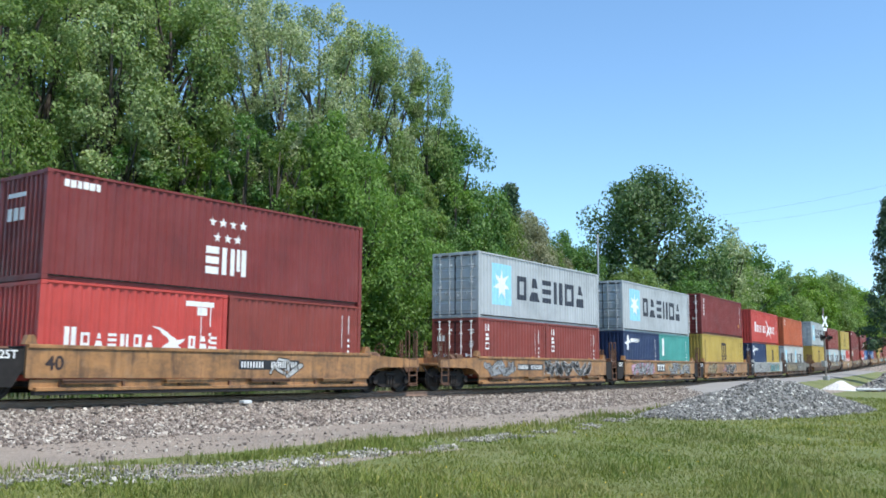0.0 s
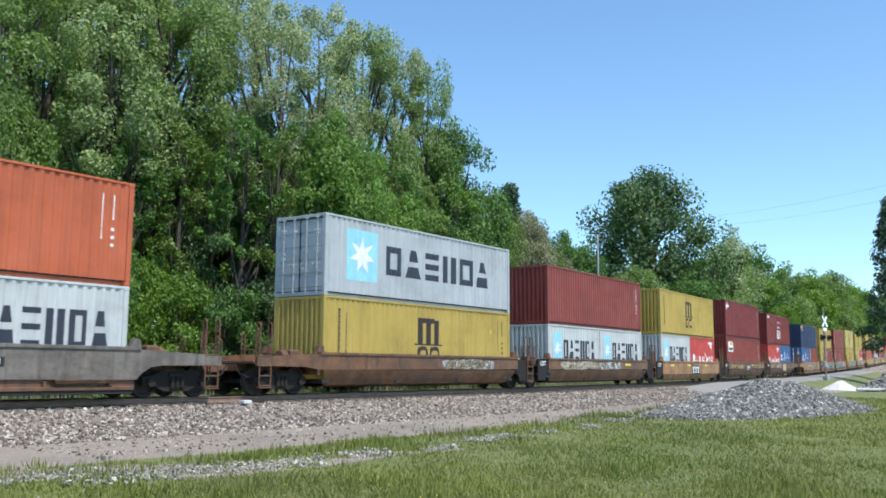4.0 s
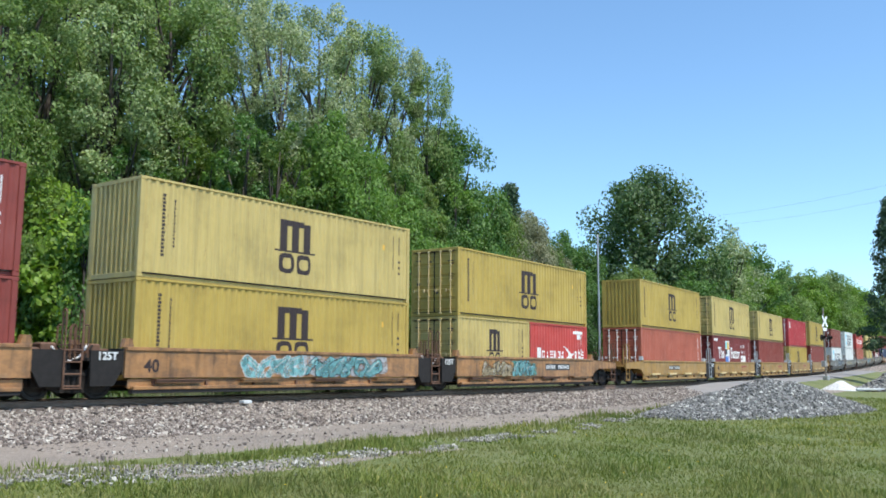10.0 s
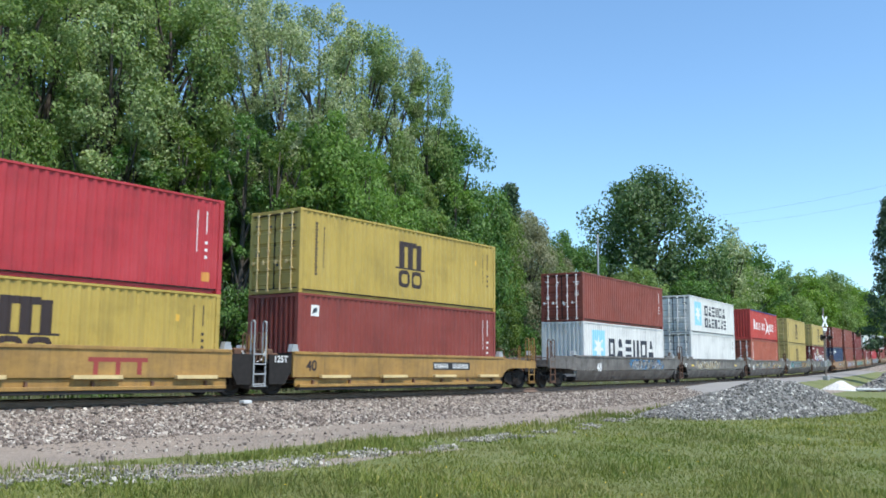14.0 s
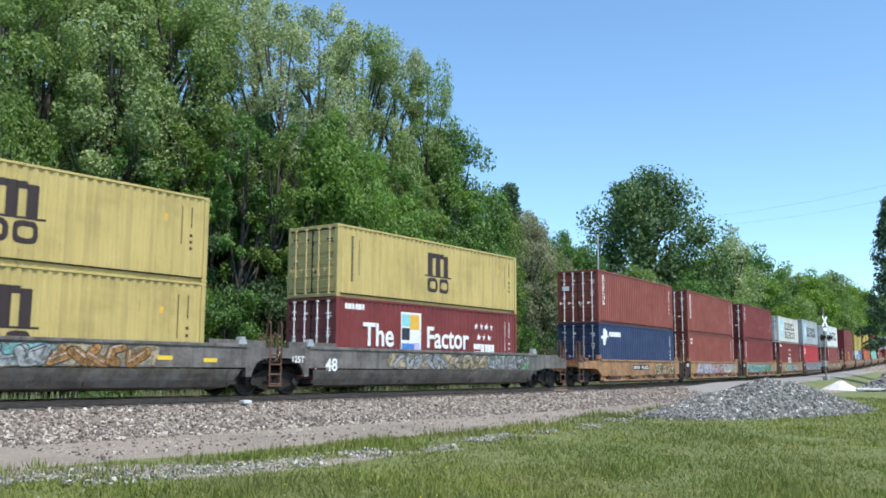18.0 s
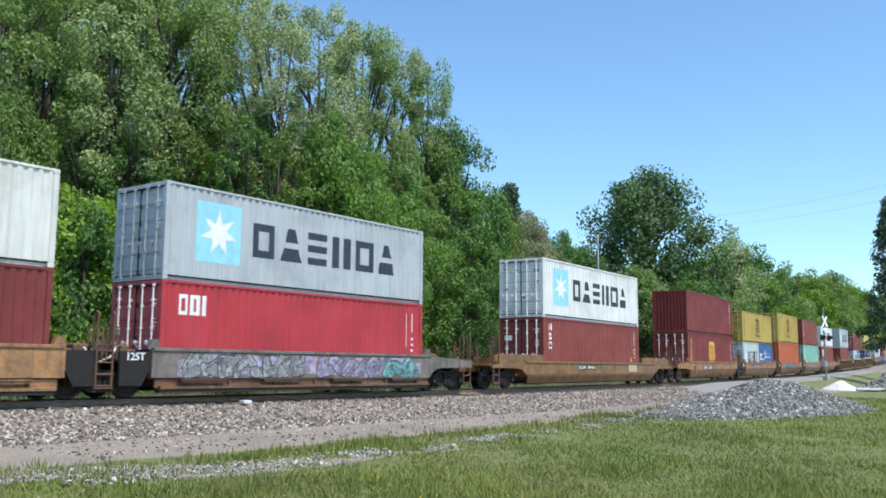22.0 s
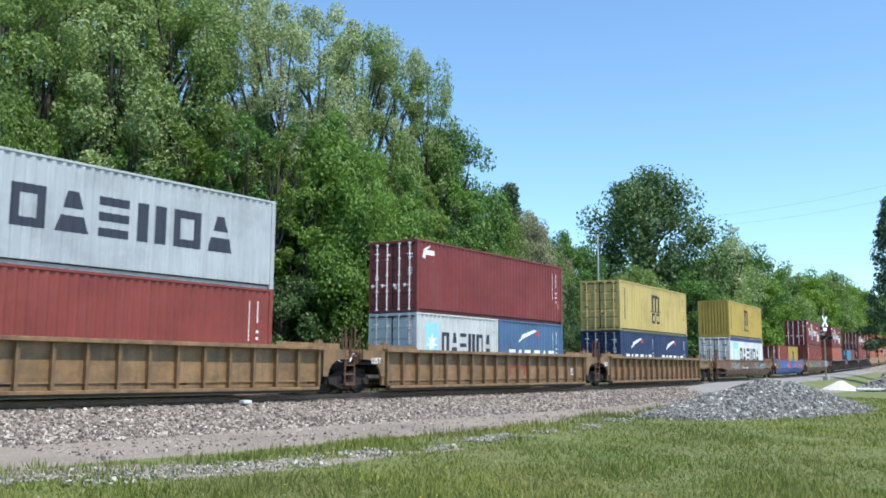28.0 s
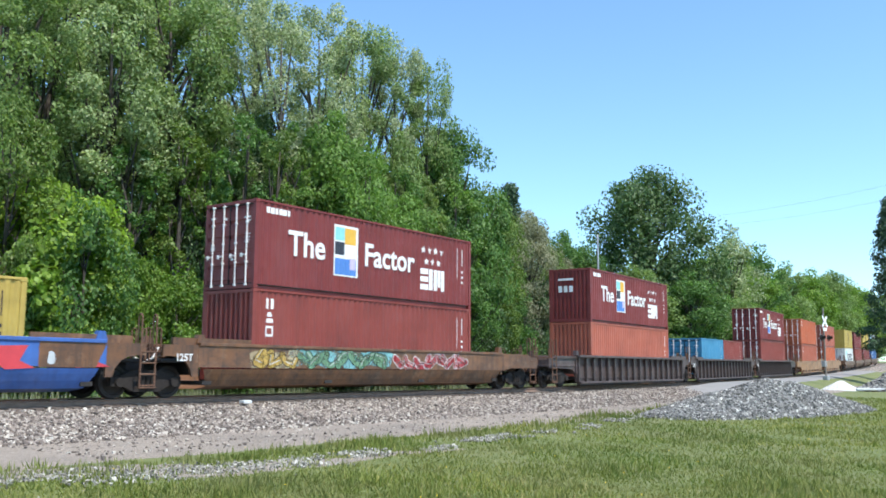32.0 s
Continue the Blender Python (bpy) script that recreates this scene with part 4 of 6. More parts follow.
def graffiti(w, spec, seed, paint_low, top):
    """Spray-painted pieces on the side: spec holds rows of start, end, fill colour, line colour."""
    rng = random.Random(seed)
    lo, hi = max(0.45, paint_low + 0.03), top - 0.05
    tall = hi - lo

    def lay(shape, poly, y):
        for q in slices([[(x, min(max(z, lo), hi)) for x, z in poly]], lambda x: y, 3.0):
            shape.poly(q)

    def stroke(shape, pts, wide, y):
        """A thick line with rounded joints, kept on the side."""
        for (ax, az), (bx, bz) in zip(pts, pts[1:]):
            k = wide / 2 / (math.hypot(bx - ax, bz - az) + 1e-6)
            nx, nz = -(bz - az) * k, (bx - ax) * k
            shape.poly([(x, y, min(max(z, lo), hi)) for x, z in ((ax - nx, az - nz), (bx - nx, bz - nz), (bx + nx, bz + nz), (ax + nx, az + nz))])
        for px, pz in pts:
            shape.poly([(px + wide / 2 * math.cos(k * 0.7854), y, min(max(pz + wide / 2 * math.sin(k * 0.7854), lo), hi)) for k in range(8)])

    for x0, x1, fill, line in spec:
        big = x1 - x0 > 1.4
        n = max(2, round((x1 - x0) / 0.62))
        cell = (x1 - x0) / n
        body, lines, glint, cloud = Shape(), Shape(), Shape(), Shape()
        edge = line if line in ("black", "white", "dark") else "white" if fill in ("black", "redspray", "teal") else "black"
        if big and line not in ("black", "white", "dark"):
            # loose cloud of the second colour behind the letters
            for i in range(n + 1):
                lay(cloud, blob(rng, x0 + cell * i, lo + tall * rng.uniform(0.40, 0.60), cell * 1.5, tall * rng.uniform(0.75, 1.0), 12), -SIDE_Y - 0.003 - 0.0004 * i)
        for i in range(n):
            y = -SIDE_Y - 0.0075 - 0.0016 * i
            lean, drop, grow = rng.uniform(-0.10, 0.22), rng.uniform(-0.05, 0.05) * tall, rng.uniform(0.78, 1.0)
            wide = (0.29 if big else 0.10) * rng.uniform(0.7, 1.15) * min(1.0, tall / 0.75)
            a, h0 = x0 + cell * i - 0.15 * cell, lo + 0.12 * tall + drop
            # a looping stroke that runs into its neighbours
            turn, spin = rng.uniform(0, 6.28), rng.choice((-1, 1)) * rng.uniform(0.9, 1.9)
            form = [(a + cell * (0.65 + 0.62 * math.cos(turn + spin * k)) + lean * math.sin(turn + spin * k) * 0.5, h0 + tall * 0.39 * grow * (1 + math.sin(turn * 1.7 + spin * 1.3 * k))) for k in range(rng.randint(4, 6))]
            stroke(lines, form, wide + 0.075, y)
            stroke(body, form, wide, y - 0.0008)
            if big:
                stroke(glint, [(px - 0.03, pz + wide * 0.22) for px, pz in form[:3]], 0.028, y - 0.0013)
        if cloud.v:
            tagged(part("graffiti_cloud", cloud, SPRAY[line], w, line + " sprayed cloud behind the lettering"), kind="stuff")
        tagged(part("graffiti_outline", lines, SPRAY[edge], w, edge + " sprayed outlines"), kind="stuff")
        tagged(part("graffiti_fill", body, SPRAY[fill], w, fill + " spray-painted lettering"), kind="stuff")
        if glint.v:
            tagged(part("graffiti_glint", glint, SPRAY["white" if fill not in ("white", "silver") else "black"], w, "thin inner lines"), kind="stuff")


def lower_side(hb, sy, slight):
    """The underside of a side: it curves in below the flat face."""
    steps = ((0, 0), (0.03, -0.10), (0.09, -0.22), (0.18, -0.40), (0.8, -0.47)) if slight else ((0, 0), (0.05, -0.14), (0.13, -0.32), (0.24, -0.52), (0.9, -0.62))
    s = Shape()
    for (a, za), (b, zb) in zip(steps, steps[1:]):
        u, v = hb - 1.2 * a if a < 0.5 else hb - 0.3, hb - 1.2 * b if b < 0.5 else hb - 0.3
        s.poly([(-u, -sy * a, za), (u, -sy * a, za), (v, -sy * b, zb), (-v, -sy * b, zb)][::1 if sy > 0 else -1])
    return s.mesh("lower_side", None, True)


WAGON_TELL = {"orange": "weathered orange well wagon", "yellow": "clean yellow well wagon", "brown": "dirty brown well wagon", "grey": "grimy grey well wagon", "ribbed": "ochre well wagon with ribbed sides", "darkribbed": "dark brown well wagon with ribbed sides", "blue": "well wagon with blue painted side", "silver": "well wagon with silver graffiti", "dusk": "grey-brown well wagon covered in graffiti", "ochre": "dull ochre long well wagon", "rust": "rust orange well wagon"}


def wagon(paint, half, joint, left, right, marks=(), spray=(), seed=0, tell="carrying stacked containers", steps=False):
    """One platform of a well wagon; origin on the rail under its middle, x along the track."""
    w = thing("well_wagon", WAGON_TELL[paint] + " " + tell, "rail wagon", "wagons of the train")
    p = CARPAINT[paint]
    ends = []
    for side, kind in ((-1, left), (1, right)):
        ends.append(half + 0.05 if kind == "A" else joint + 1.45)
    ribbed = "ribbed" in paint
    belly = paint in ("brown", "ochre", "rust", "grey", "blue") or (paint == "orange" and seed == 9)
    slight = paint in ("orange", "ochre")
    lowest = 0.24 if ribbed else ((0.66 if slight else 0.84) if belly else 0.54)
    top = 1.20 if paint == "ochre" else 1.54 if half > 7 else 1.36
    ep = CARPAINT["brown"] if paint in ("blue", "silver", "dusk") else p      # paint of the ends
    lp = CARPAINT["brown"] if paint in ("silver", "dusk") else p      # paint below the murals
    face = SIDE_Y - 0.15 if ribbed else SIDE_Y      # the plane of the side plates

    def outline():
        l, r = -ends[0], ends[1]
        pts = [(l, top - (0.12 if left == "C" else 0)), (l, 0.95 if left == "C" else lowest + 0.05)]
        if left == "C":
            pts += [(-half - 0.75, 0.93), (-half - 0.38, 0.88), (-half - 0.10, max(lowest, 0.72)), (-half + 0.08, max(lowest, 0.48)), (-half + 0.15, lowest - 0.001)]
        if right == "C":
            pts += [(half - 0.15, lowest - 0.001), (half - 0.08, max(lowest, 0.48)), (half + 0.10, max(lowest, 0.72)), (half + 0.38, 0.88), (half + 0.75, 0.93), (r, 0.95)]
        else:
            pts += [(r, lowest + 0.05)]
        pts += [(r, top - (0.12 if right == "C" else 0))]
        if right == "C":
            pts += [(half + 0.2, top)]
        if left == "C":
            pts += [(-half - 0.2, top)]
        return pts
    key = (paint, half, joint, left, right)
    for sy in (-1, 1):
        y0, y1 = sorted((sy * face, sy * (face - 0.10)))
        me = shared(("side", sy) + key, lambda: Shape().prism(outline(), y0, y1).mesh("side_sill"))
        sd = part("side_sill", me, p, w)
        chord = shared(("chord", half), lambda: Shape().box(-half - 0.02, -0.09, -0.05, half + 0.02, 0.09, 0.05, 0.012).mesh("top_chord"))
        if ribbed:
            chord = shared(("wide chord", half), lambda: Shape().box(-half - 0.02, -0.16, -0.06, half + 0.02, 0.16, 0.06, 0.012).mesh("top_chord"))
        part("top_chord", chord, p, sd, at=(0, sy * (SIDE_Y - 0.05), top + 0.02))
        low = shared(("low", half), lambda: Shape().box(-half + 0.2, -0.10, -0.05, half - 0.2, 0.10, 0.05, 0.012).mesh("bottom_chord"))
        if belly:
            # lower half of the side leans in
            hb = half - 0.15
            tuck = shared(("tuck", half, sy, slight), lambda: lower_side(hb, sy, slight))
            part("lower_side", tuck, p, sd, "lower side leaning inwards", at=(0, sy * SIDE_Y, lowest))
        else:
            if not ribbed:
                plate = shared(("skirt", half), lambda: Shape().box(-half + 0.1, -0.02, -0.13, half - 0.1, 0.02, 0.13, 0.004).mesh("lower_plate"))
                part("lower_plate", plate, lp, sd, "lower plate set back", at=(0, sy * (SIDE_Y - 0.085), 0.425))
                if sy < 0:
                    for i in range(7):
                        part("bracket", beam(0.07, 0.10, 0.20), RUST_STEEL, sd, at=(-half + 0.9 + i * (2 * half - 1.8) / 6, -SIDE_Y + 0.03, 0.40))
            part("bottom_chord", low, lp, sd, at=(0, sy * (SIDE_Y - 0.03), lowest - 0.02 if ribbed else 0.31))
            # Dark flange: the shade below the side is put into its colour.
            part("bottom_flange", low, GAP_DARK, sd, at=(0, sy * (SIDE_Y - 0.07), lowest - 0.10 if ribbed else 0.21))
        if ribbed and sy < 0:
            n = 17
            for i in range(n + 1):
                part("side_rib", beam(0.10, 0.15, 1.22), p, sd, at=(-half + 0.15 + (2 * half - 0.3) * i / n, -SIDE_Y + 0.07, 0.88))
            part("side_stringer", shared(("stringer", half), lambda: Shape().box(-half + 0.1, -0.02, -0.025, half - 0.1, 0.02, 0.025, 0.004).mesh("side_stringer")), p, sd, at=(0, -face - 0.02, 0.46))
        if paint in ("orange", "silver", "dusk") and not belly and sy < 0:
            fold = shared("fold", lambda: Shape().prism([(-0.85, 0.0), (0.85, 0.0), (0.85, 0.035), (-0.85, 0.035)], -0.16, 0.0).box(-0.80, -0.13, -0.07, 0.80, -0.10, 0.0, 0.004).mesh("folded_step"))
            for i in range(4):
                part("folded_step", fold, lp if i % 2 else RUST_STEEL, sd, "folded side step", at=(-half + 1.7 + i * (2 * half - 3.4) / 3, -SIDE_Y, 0.52))
        if steps and sy < 0:
            for i in range(4):
                # Steps coloured paler than the side, as if the sun lit them.
                part("side_step", shared("step", lambda: Shape().prism([(-0.72, 0.0), (0.72, 0.0), (0.72, 0.10), (-0.72, 0.10)], -0.15, 0.0).mesh("side_step")), INK["step"], sd, "pale folded step", at=(-half + 1.9 + i * (2 * half - 3.2) / 3, -SIDE_Y, 0.56))
    # floor frame
    for i in range(4):
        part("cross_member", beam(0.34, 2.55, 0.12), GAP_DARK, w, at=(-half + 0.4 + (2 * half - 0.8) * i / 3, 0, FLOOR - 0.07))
    for side, kind, e in ((-1, left, ends[0]), (1, right, ends[1])):
        reach = joint - 0.30 if kind == "A" else joint + 1.5
        # platform over the truck
        part("end_platform", shared(("plat", round(reach - half, 2)), lambda: Shape().box(0, -1.3, 1.02, reach - half, 1.3, 1.12, 0.02).box(0, -0.5, 0.78, reach - half, 0.5, 1.02, 0.03).mesh("end_platform")), BLACK_STEEL if kind == "A" else ep, w,
             at=(half, 0, 0) if side > 0 else (-reach, 0, 0))
        part("end_bulkhead", beam(0.14, 2.7, 0.72), ep if kind == "C" else BLACK_STEEL, w, at=(side * (half + 0.02), 0, 1.02))
        hose = shared("hose", lambda: Shape().tube([(-0.5, 0, 0.25), (-0.3, -0.02, 0.0), (0.0, -0.04, -0.12), (0.3, -0.02, 0.0), (0.5, 0, 0.3)], 0.028, 6).mesh("air_hose"))
        part("air_hose", hose, BAR_STEEL if kind == "A" and side > 0 else BLACK_STEEL, w, "hanging air hose", at=(side * (joint - 0.1 if kind == "A" else joint + 1.5), -1.0, 1.15 if kind == "A" else 0.7))
        part("brake_gear", shared("gear", lambda: Shape().box(-0.22, -0.2, -0.18, 0.22, 0.2, 0.18, 0.04).tube([(-0.5, -0.1, 0.0), (0.5, -0.1, 0.0)], 0.05, 8).tube([(-0.35, 0.1, -0.1), (-0.35, 0.1, 0.35)], 0.04, 6).mesh("brake_gear")), RUST_STEEL, w, at=(side * (half + 0.75), -0.75, 1.32))
        if kind == "A":
            # dark hanging plate beside the articulation
            plate = shared(("plate", side), lambda: Shape().prism([(-0.50, 0.38), (-0.48, -0.12), (-0.22 if side > 0 else -0.48, -0.56), (0.48 if side > 0 else 0.22, -0.56), (0.48, -0.12), (0.50, 0.38)], -0.04, 0.04).mesh("end_plate"))
            if half > 7:
                # the longer wagons carry their sides on over the wheels, cut in an arch
                arch = [(-0.62, 0.42), (-0.62, -0.50), (-0.40, -0.50), (-0.33, -0.26), (-0.16, -0.06), (0.08, 0.06), (0.36, 0.10), (0.62, 0.10), (0.62, 0.42)]
                plate = shared(("arch", side), lambda: Shape().prism([(side * x, z) for x, z in arch][::side], -0.04, 0.04).mesh("end_plate"))
            part("end_plate", plate, ep if half > 7 else BLACK_STEEL, w, at=(side * (half + (0.66 if half > 7 else 0.56)), -SIDE_Y + (0.05 if half > 7 else 0.10), 0.93 + top - 1.36))
            if half > 7:
                riser = shared(("riser", half, side), lambda: Shape().prism([(6.2, top - 0.1), (half + 0.9, top - 0.1), (half + 0.9, top + 0.20), (6.2, top + 0.20)] if side > 0 else [(-half - 0.9, top - 0.1), (-6.2, top - 0.1), (-6.2, top + 0.20), (-half - 0.9, top + 0.20)], -0.05, 0.05).mesh("end_riser"))
                part("end_riser", riser, ep, w, "raised end of the side", at=(0, -SIDE_Y + 0.14, 0))
            if side > 0:
                part("ladder", ladder_mesh(), GREY_STEEL if paint == "yellow" else RUST_STEEL, w, "looped end ladder", at=(side * (joint - 0.22), -SIDE_Y + 0.02, 0))
            if side < 0:
                part("lettering", words("125T", 0.29), INK["white"], w, "white lettering reading 125T", at=(side * (half + 0.56), -SIDE_Y + (0.0 if half > 7 else 0.05), 1.16))
            part("handrail", rail_mesh(), RUST_STEEL if side > 0 or paint != "yellow" else p, w, at=(side * (joint - 0.2), 0, -0.1))
        else:
            if half > 7:
                # the side stands higher beyond the well
                lift = shared(("end side", side, half, top), lambda: Shape().prism([(side * x, z) for x, z in ((6.25, top - 0.10), (joint + 1.1, top - 0.10), (joint + 1.1, 1.44), (joint + 0.7, 1.56), (6.25, 1.56))][::side], -0.05, 0.05).mesh("end_side"))
                part("end_side", lift, ep, w, "raised end of the side", at=(0, -SIDE_Y + 0.13, 0))
            part("handrail", rail_mesh(), p if paint == "yellow" else RUST_STEEL, w, at=(side * (joint + 1.35), 0, -0.1))
            part("ladder", ladder_mesh(), p if paint in ("yellow", "ribbed") else RUST_STEEL, w, at=(side * (joint + 1.1), -SIDE_Y + 0.02, -0.05))
            part("brake_wheel", shared("bwheel", lambda: Shape().tube([(0.26 * math.cos(a * 0.5236), 0.26 * math.sin(a * 0.5236), 0) for a in range(13)], 0.018, 5, False).tube([(-0.26, 0, 0), (0.26, 0, 0)], 0.014, 5).tube([(0, -0.26, 0), (0, 0.26, 0)], 0.014, 5).mesh("brake_wheel")), RUST_STEEL, w, at=(side * (joint + 1.42), 0.55, 1.62)).rotation_euler = (0, math.pi / 2, 0)
            part("coupler", shared("coupler", lambda: Shape().box(-0.4, -0.09, -0.1, 0.4, 0.09, 0.1, 0.02).box(0.3, -0.17, -0.15, 0.6, 0.17, 0.15, 0.03).mesh("coupler")), RUST_STEEL, w, at=(side * (joint + 1.65), 0, 0.88)).rotation_euler = (0, 0, 0 if side > 0 else math.pi)
            part("brake_cylinder", shared("cyl", lambda: Shape().tube([(-0.35, 0, 0), (0.3, 0, 0), (0.4, 0, 0)], [0.17, 0.17, 0.1], 12).mesh("brake_cylinder")), RUST_STEEL, w, at=(side * (half + 0.9), -0.7, 1.30))
        for yy in (-1.27, 1.27):
            part("corner_guide", shared("guide", lambda: Shape().prism([(-0.17, 0.0), (0.17, 0.0), (0.09, 0.24), (-0.09, 0.24)], -0.1, 0.1).mesh("corner_guide")), GREY_STEEL if paint in ("yellow", "grey") else p, w, "tapered container guide", at=(side * (half - 0.08), yy, top + 0.06))
    if left == "C":
        truck(w, -(joint + 0.1))
    truck(w, joint if right == "A" else joint + 0.1)
    for kind, x, z, size in marks:
        if kind == "bars":
            flat_paint("number_panel", [rect(x - size * 1.35, z - size * 0.16, size * 2.7, size * 0.32)], INK["black"], w, "black number panel", -face - 0.004)
            flat_paint("number_marking", bars(x - size * 1.25, z - size * 0.1, size * 1.0, size * 0.2, 8, 0.5) + bars(x + size * 0.05, z - size * 0.1, size * 1.2, size * 0.2, 12, 0.5), INK["white"], w, "white number bars", -face - 0.008)["kind"] = "stuff"
        elif kind == "brand":
            flat_paint("brand_panel", [rect(x - size, z - size * 0.33, size * 2, size * 0.66)], INK["black"], w, "black panel", -face - 0.013)
            for i in range(3):
                q = x - size * 0.86 + i * size * 0.60
                flat_paint("letter_block", [rect(q, z + size * 0.10, size * 0.52, size * 0.13), rect(q + size * 0.16, z - size * 0.22, size * 0.20, size * 0.32), rect(q + size * 0.06, z - size * 0.24, size * 0.40, size * 0.08)], INK["white"], w, "bold white shape", -face - 0.017)
        elif kind == "stencil":
            for i in range(3):
                q = x - size + i * size * 0.7
                flat_paint("letter_block", [rect(q, z + size * 0.10, size * 0.70 if i < 2 else size * 0.52, size * 0.12), rect(q + size * 0.17, z - size * 0.26, size * 0.15, size * 0.36)], INK["rustred"], w, "faded red stencilled block", -face - 0.006)
        elif kind == "reflector":
            flat_paint("reflector", [rect(x - size / 2, z - 0.06, size, 0.12)], INK["reflect"], w, "yellow reflector strip", -face - 0.006)
        elif kind == "blob":
            flat_paint("red_blot", [((x - size * 0.9, z + 0.36), (x + size * 0.6, z + 0.40), (x + size * 0.3, z + 0.02), (x + size * 0.9, z - 0.16), (x - size * 0.2, z - 0.20), (x - size * 0.7, z + 0.05))], INK["redspray"], w, "red painted blot", -face - 0.005)
            flat_paint("pale_blot", [blob(random.Random(x + 1), x - size * 0.95, z + 0.05, 0.22, 0.34)], INK["silver"], w, "pale painted blot", -face - 0.009)
        elif kind == "patch":
            flat_paint("paint_patch", [rect(x - size / 2, z - size * 0.2, size, size * 0.4)], INK["tan"], w, "fresh pale paint patch", -face - 0.005)
        else:
            part("lettering", words(kind, size), INK["white"] if paint in ("grey", "ribbed") else INK["brown"], w, "painted number " + kind, at=(x, -face - 0.008 - (0.0), z))
    if paint == "blue":
        # the mural stops short of the ends
        for x in (-half - 0.03, half - 1.85):
            flat_paint("bare_end", [((x, top - 0.03), (x + 1.9, top - 0.03), (x + (1.6 if x > 0 else 2.2), lowest + 0.02), (x, lowest + 0.02))], CARPAINT["brown"], w, "bare brown end of the side", -face - 0.006)
    graffiti(w, spray, seed, lowest, top)
    return w

# ---- ground, track bed, road ----
def stations(xs, ys):
    """Station and distance for arrays of plan points."""
    px, py, ph, ps = LINE_X[::4], LINE_Y[::4], HEAD[::4], SS[::4]
    i = np.argmin((px[None, :] - xs[:, None]) ** 2 + (py[None, :] - ys[:, None]) ** 2, axis=1)
    d = (xs - px[i]) * np.sin(ph[i]) - (ys - py[i]) * np.cos(ph[i])
    return ps[i], d + 1.219


def ground_z(s, d):
    return rail_z(s) - 0.70 - 0.02 * np.clip(np.abs(d) - 8, 0, 6)


def lumps(x, y, scale, seed):
    return noise.noise((x * scale + seed, y * scale - seed, seed * 1.7))


def swell(x, y):
    """Low swells of the grassy ground."""
    return 0.05 * lumps(x, y, 0.45, 3.1) + 0.05 * lumps(x, y, 0.12, 7.7)


def make_ground():
    def axis(dense0, dense1, step, far):
        mid = np.arange(dense0, dense1, step)
        out = np.cumsum(step * 1.22 ** np.arange(1, 60))
        out = out[out < far]
        return np.concatenate([(dense0 - out)[::-1], mid, dense1 - step + out])
    gx, gy = axis(-24, 40, 0.8, 2600), axis(4, 70, 0.8, 2600)
    X, Y = np.meshgrid(gx, gy)
    s, d = stations(X.ravel(), Y.ravel())
    Z = ground_z(s, d)
    near = (np.abs(X.ravel()) < 60) & (Y.ravel() < 120) & (Y.ravel() > -20)
    Z = Z + np.array([swell(x, y) * min(1.0, max(0.0, (q - 9.0) / 1.5)) if n else 0.0 for x, y, q, n in zip(X.ravel(), Y.ravel(), d, near)])
    Z = Z - 0.14 * ((d > 3.0) & (d < 8.4) & (s < 62))
    sh = Shape()
    sh.v = [tuple(p) for p in np.stack([X.ravel(), Y.ravel(), Z], 1)]
    nx, ny = len(gx), len(gy)
    sh.f = [(j * nx + i, j * nx + i + 1, (j + 1) * nx + i + 1, (j + 1) * nx + i) for j in range(ny - 1) for i in range(nx - 1)]
    g = new("ground", sh.mesh("ground", GRASS, True))
    tagged(g, "rough mown grass ground beside the railway", "ground", kind="structure")


def swept(name, rows, s0, s1, step, mat, label, category, rough=0.0, seed=1.0):
    """A strip along the track: rows of (distance, height over the rail)."""
    sh = Shape()
    st = np.arange(s0, min(s1, 140) + 0.01, step)
    if s1 > 140:
        st = np.concatenate([st, np.arange(144, s1, 4.0)])
    for s in st:
        for k, (d, z) in enumerate(rows):
            e = rough if 0 < k < len(rows) - 1 else rough * 0.3
            dd = d + (lumps(s, k, 0.35, seed) * 4 * rough if k in (0, len(rows) - 1) else 0)
            x, y = on_track(s, dd)
            sh.v.append((x, y, float(rail_z(s)) + z + e * noise.noise((x * 2.1, y * 2.1, seed))))
    n = len(rows)
    sh.f = [(i * n + k, i * n + k + 1, (i + 1) * n + k + 1, (i + 1) * n + k) for i in range(len(st) - 1) for k in range(n - 1)]
    sh.f = [f[::-1] for f in sh.f]
    return tagged(new(name, sh.mesh(name, mat, True)), label, category, kind="structure")


make_ground()
swept("woodland_floor", [(-34, -0.95), (-28, -0.66), (-20, -0.62), (-12, -0.64), (-9.4, -0.66), (-9.0, -0.80)], -70, 120, 1.0, LITTER_SHADE, "leaf-strewn floor under the trees, shade in its colour", "woodland floor", 0.06, 2.0)
swept("ballast", [(-4.4, -0.80), (-2.6, -0.26), (-1.4, -0.20), (-0.7, -0.19), (0.0, -0.20), (0.7, -0.19), (1.3, -0.22), (1.7, -0.29), (2.1, -0.34), (2.8, -0.44), (3.5, -0.55), (4.2, -0.645), (5.0, -0.76)], -70, 930, 0.5, BALLAST, "pinkish grey crushed stone ballast under the rails", "ballast", 0.035)
swept("service_strip", [(4.2, -0.80), (4.7, -0.655), (5.6, -0.655), (6.8, -0.655), (7.9, -0.66), (9.0, -0.675), (9.9, -0.82)], -70, 62, 0.6, FINES, "pale packed gravel strip beside the track", "gravel strip", 0.03, 5.0)


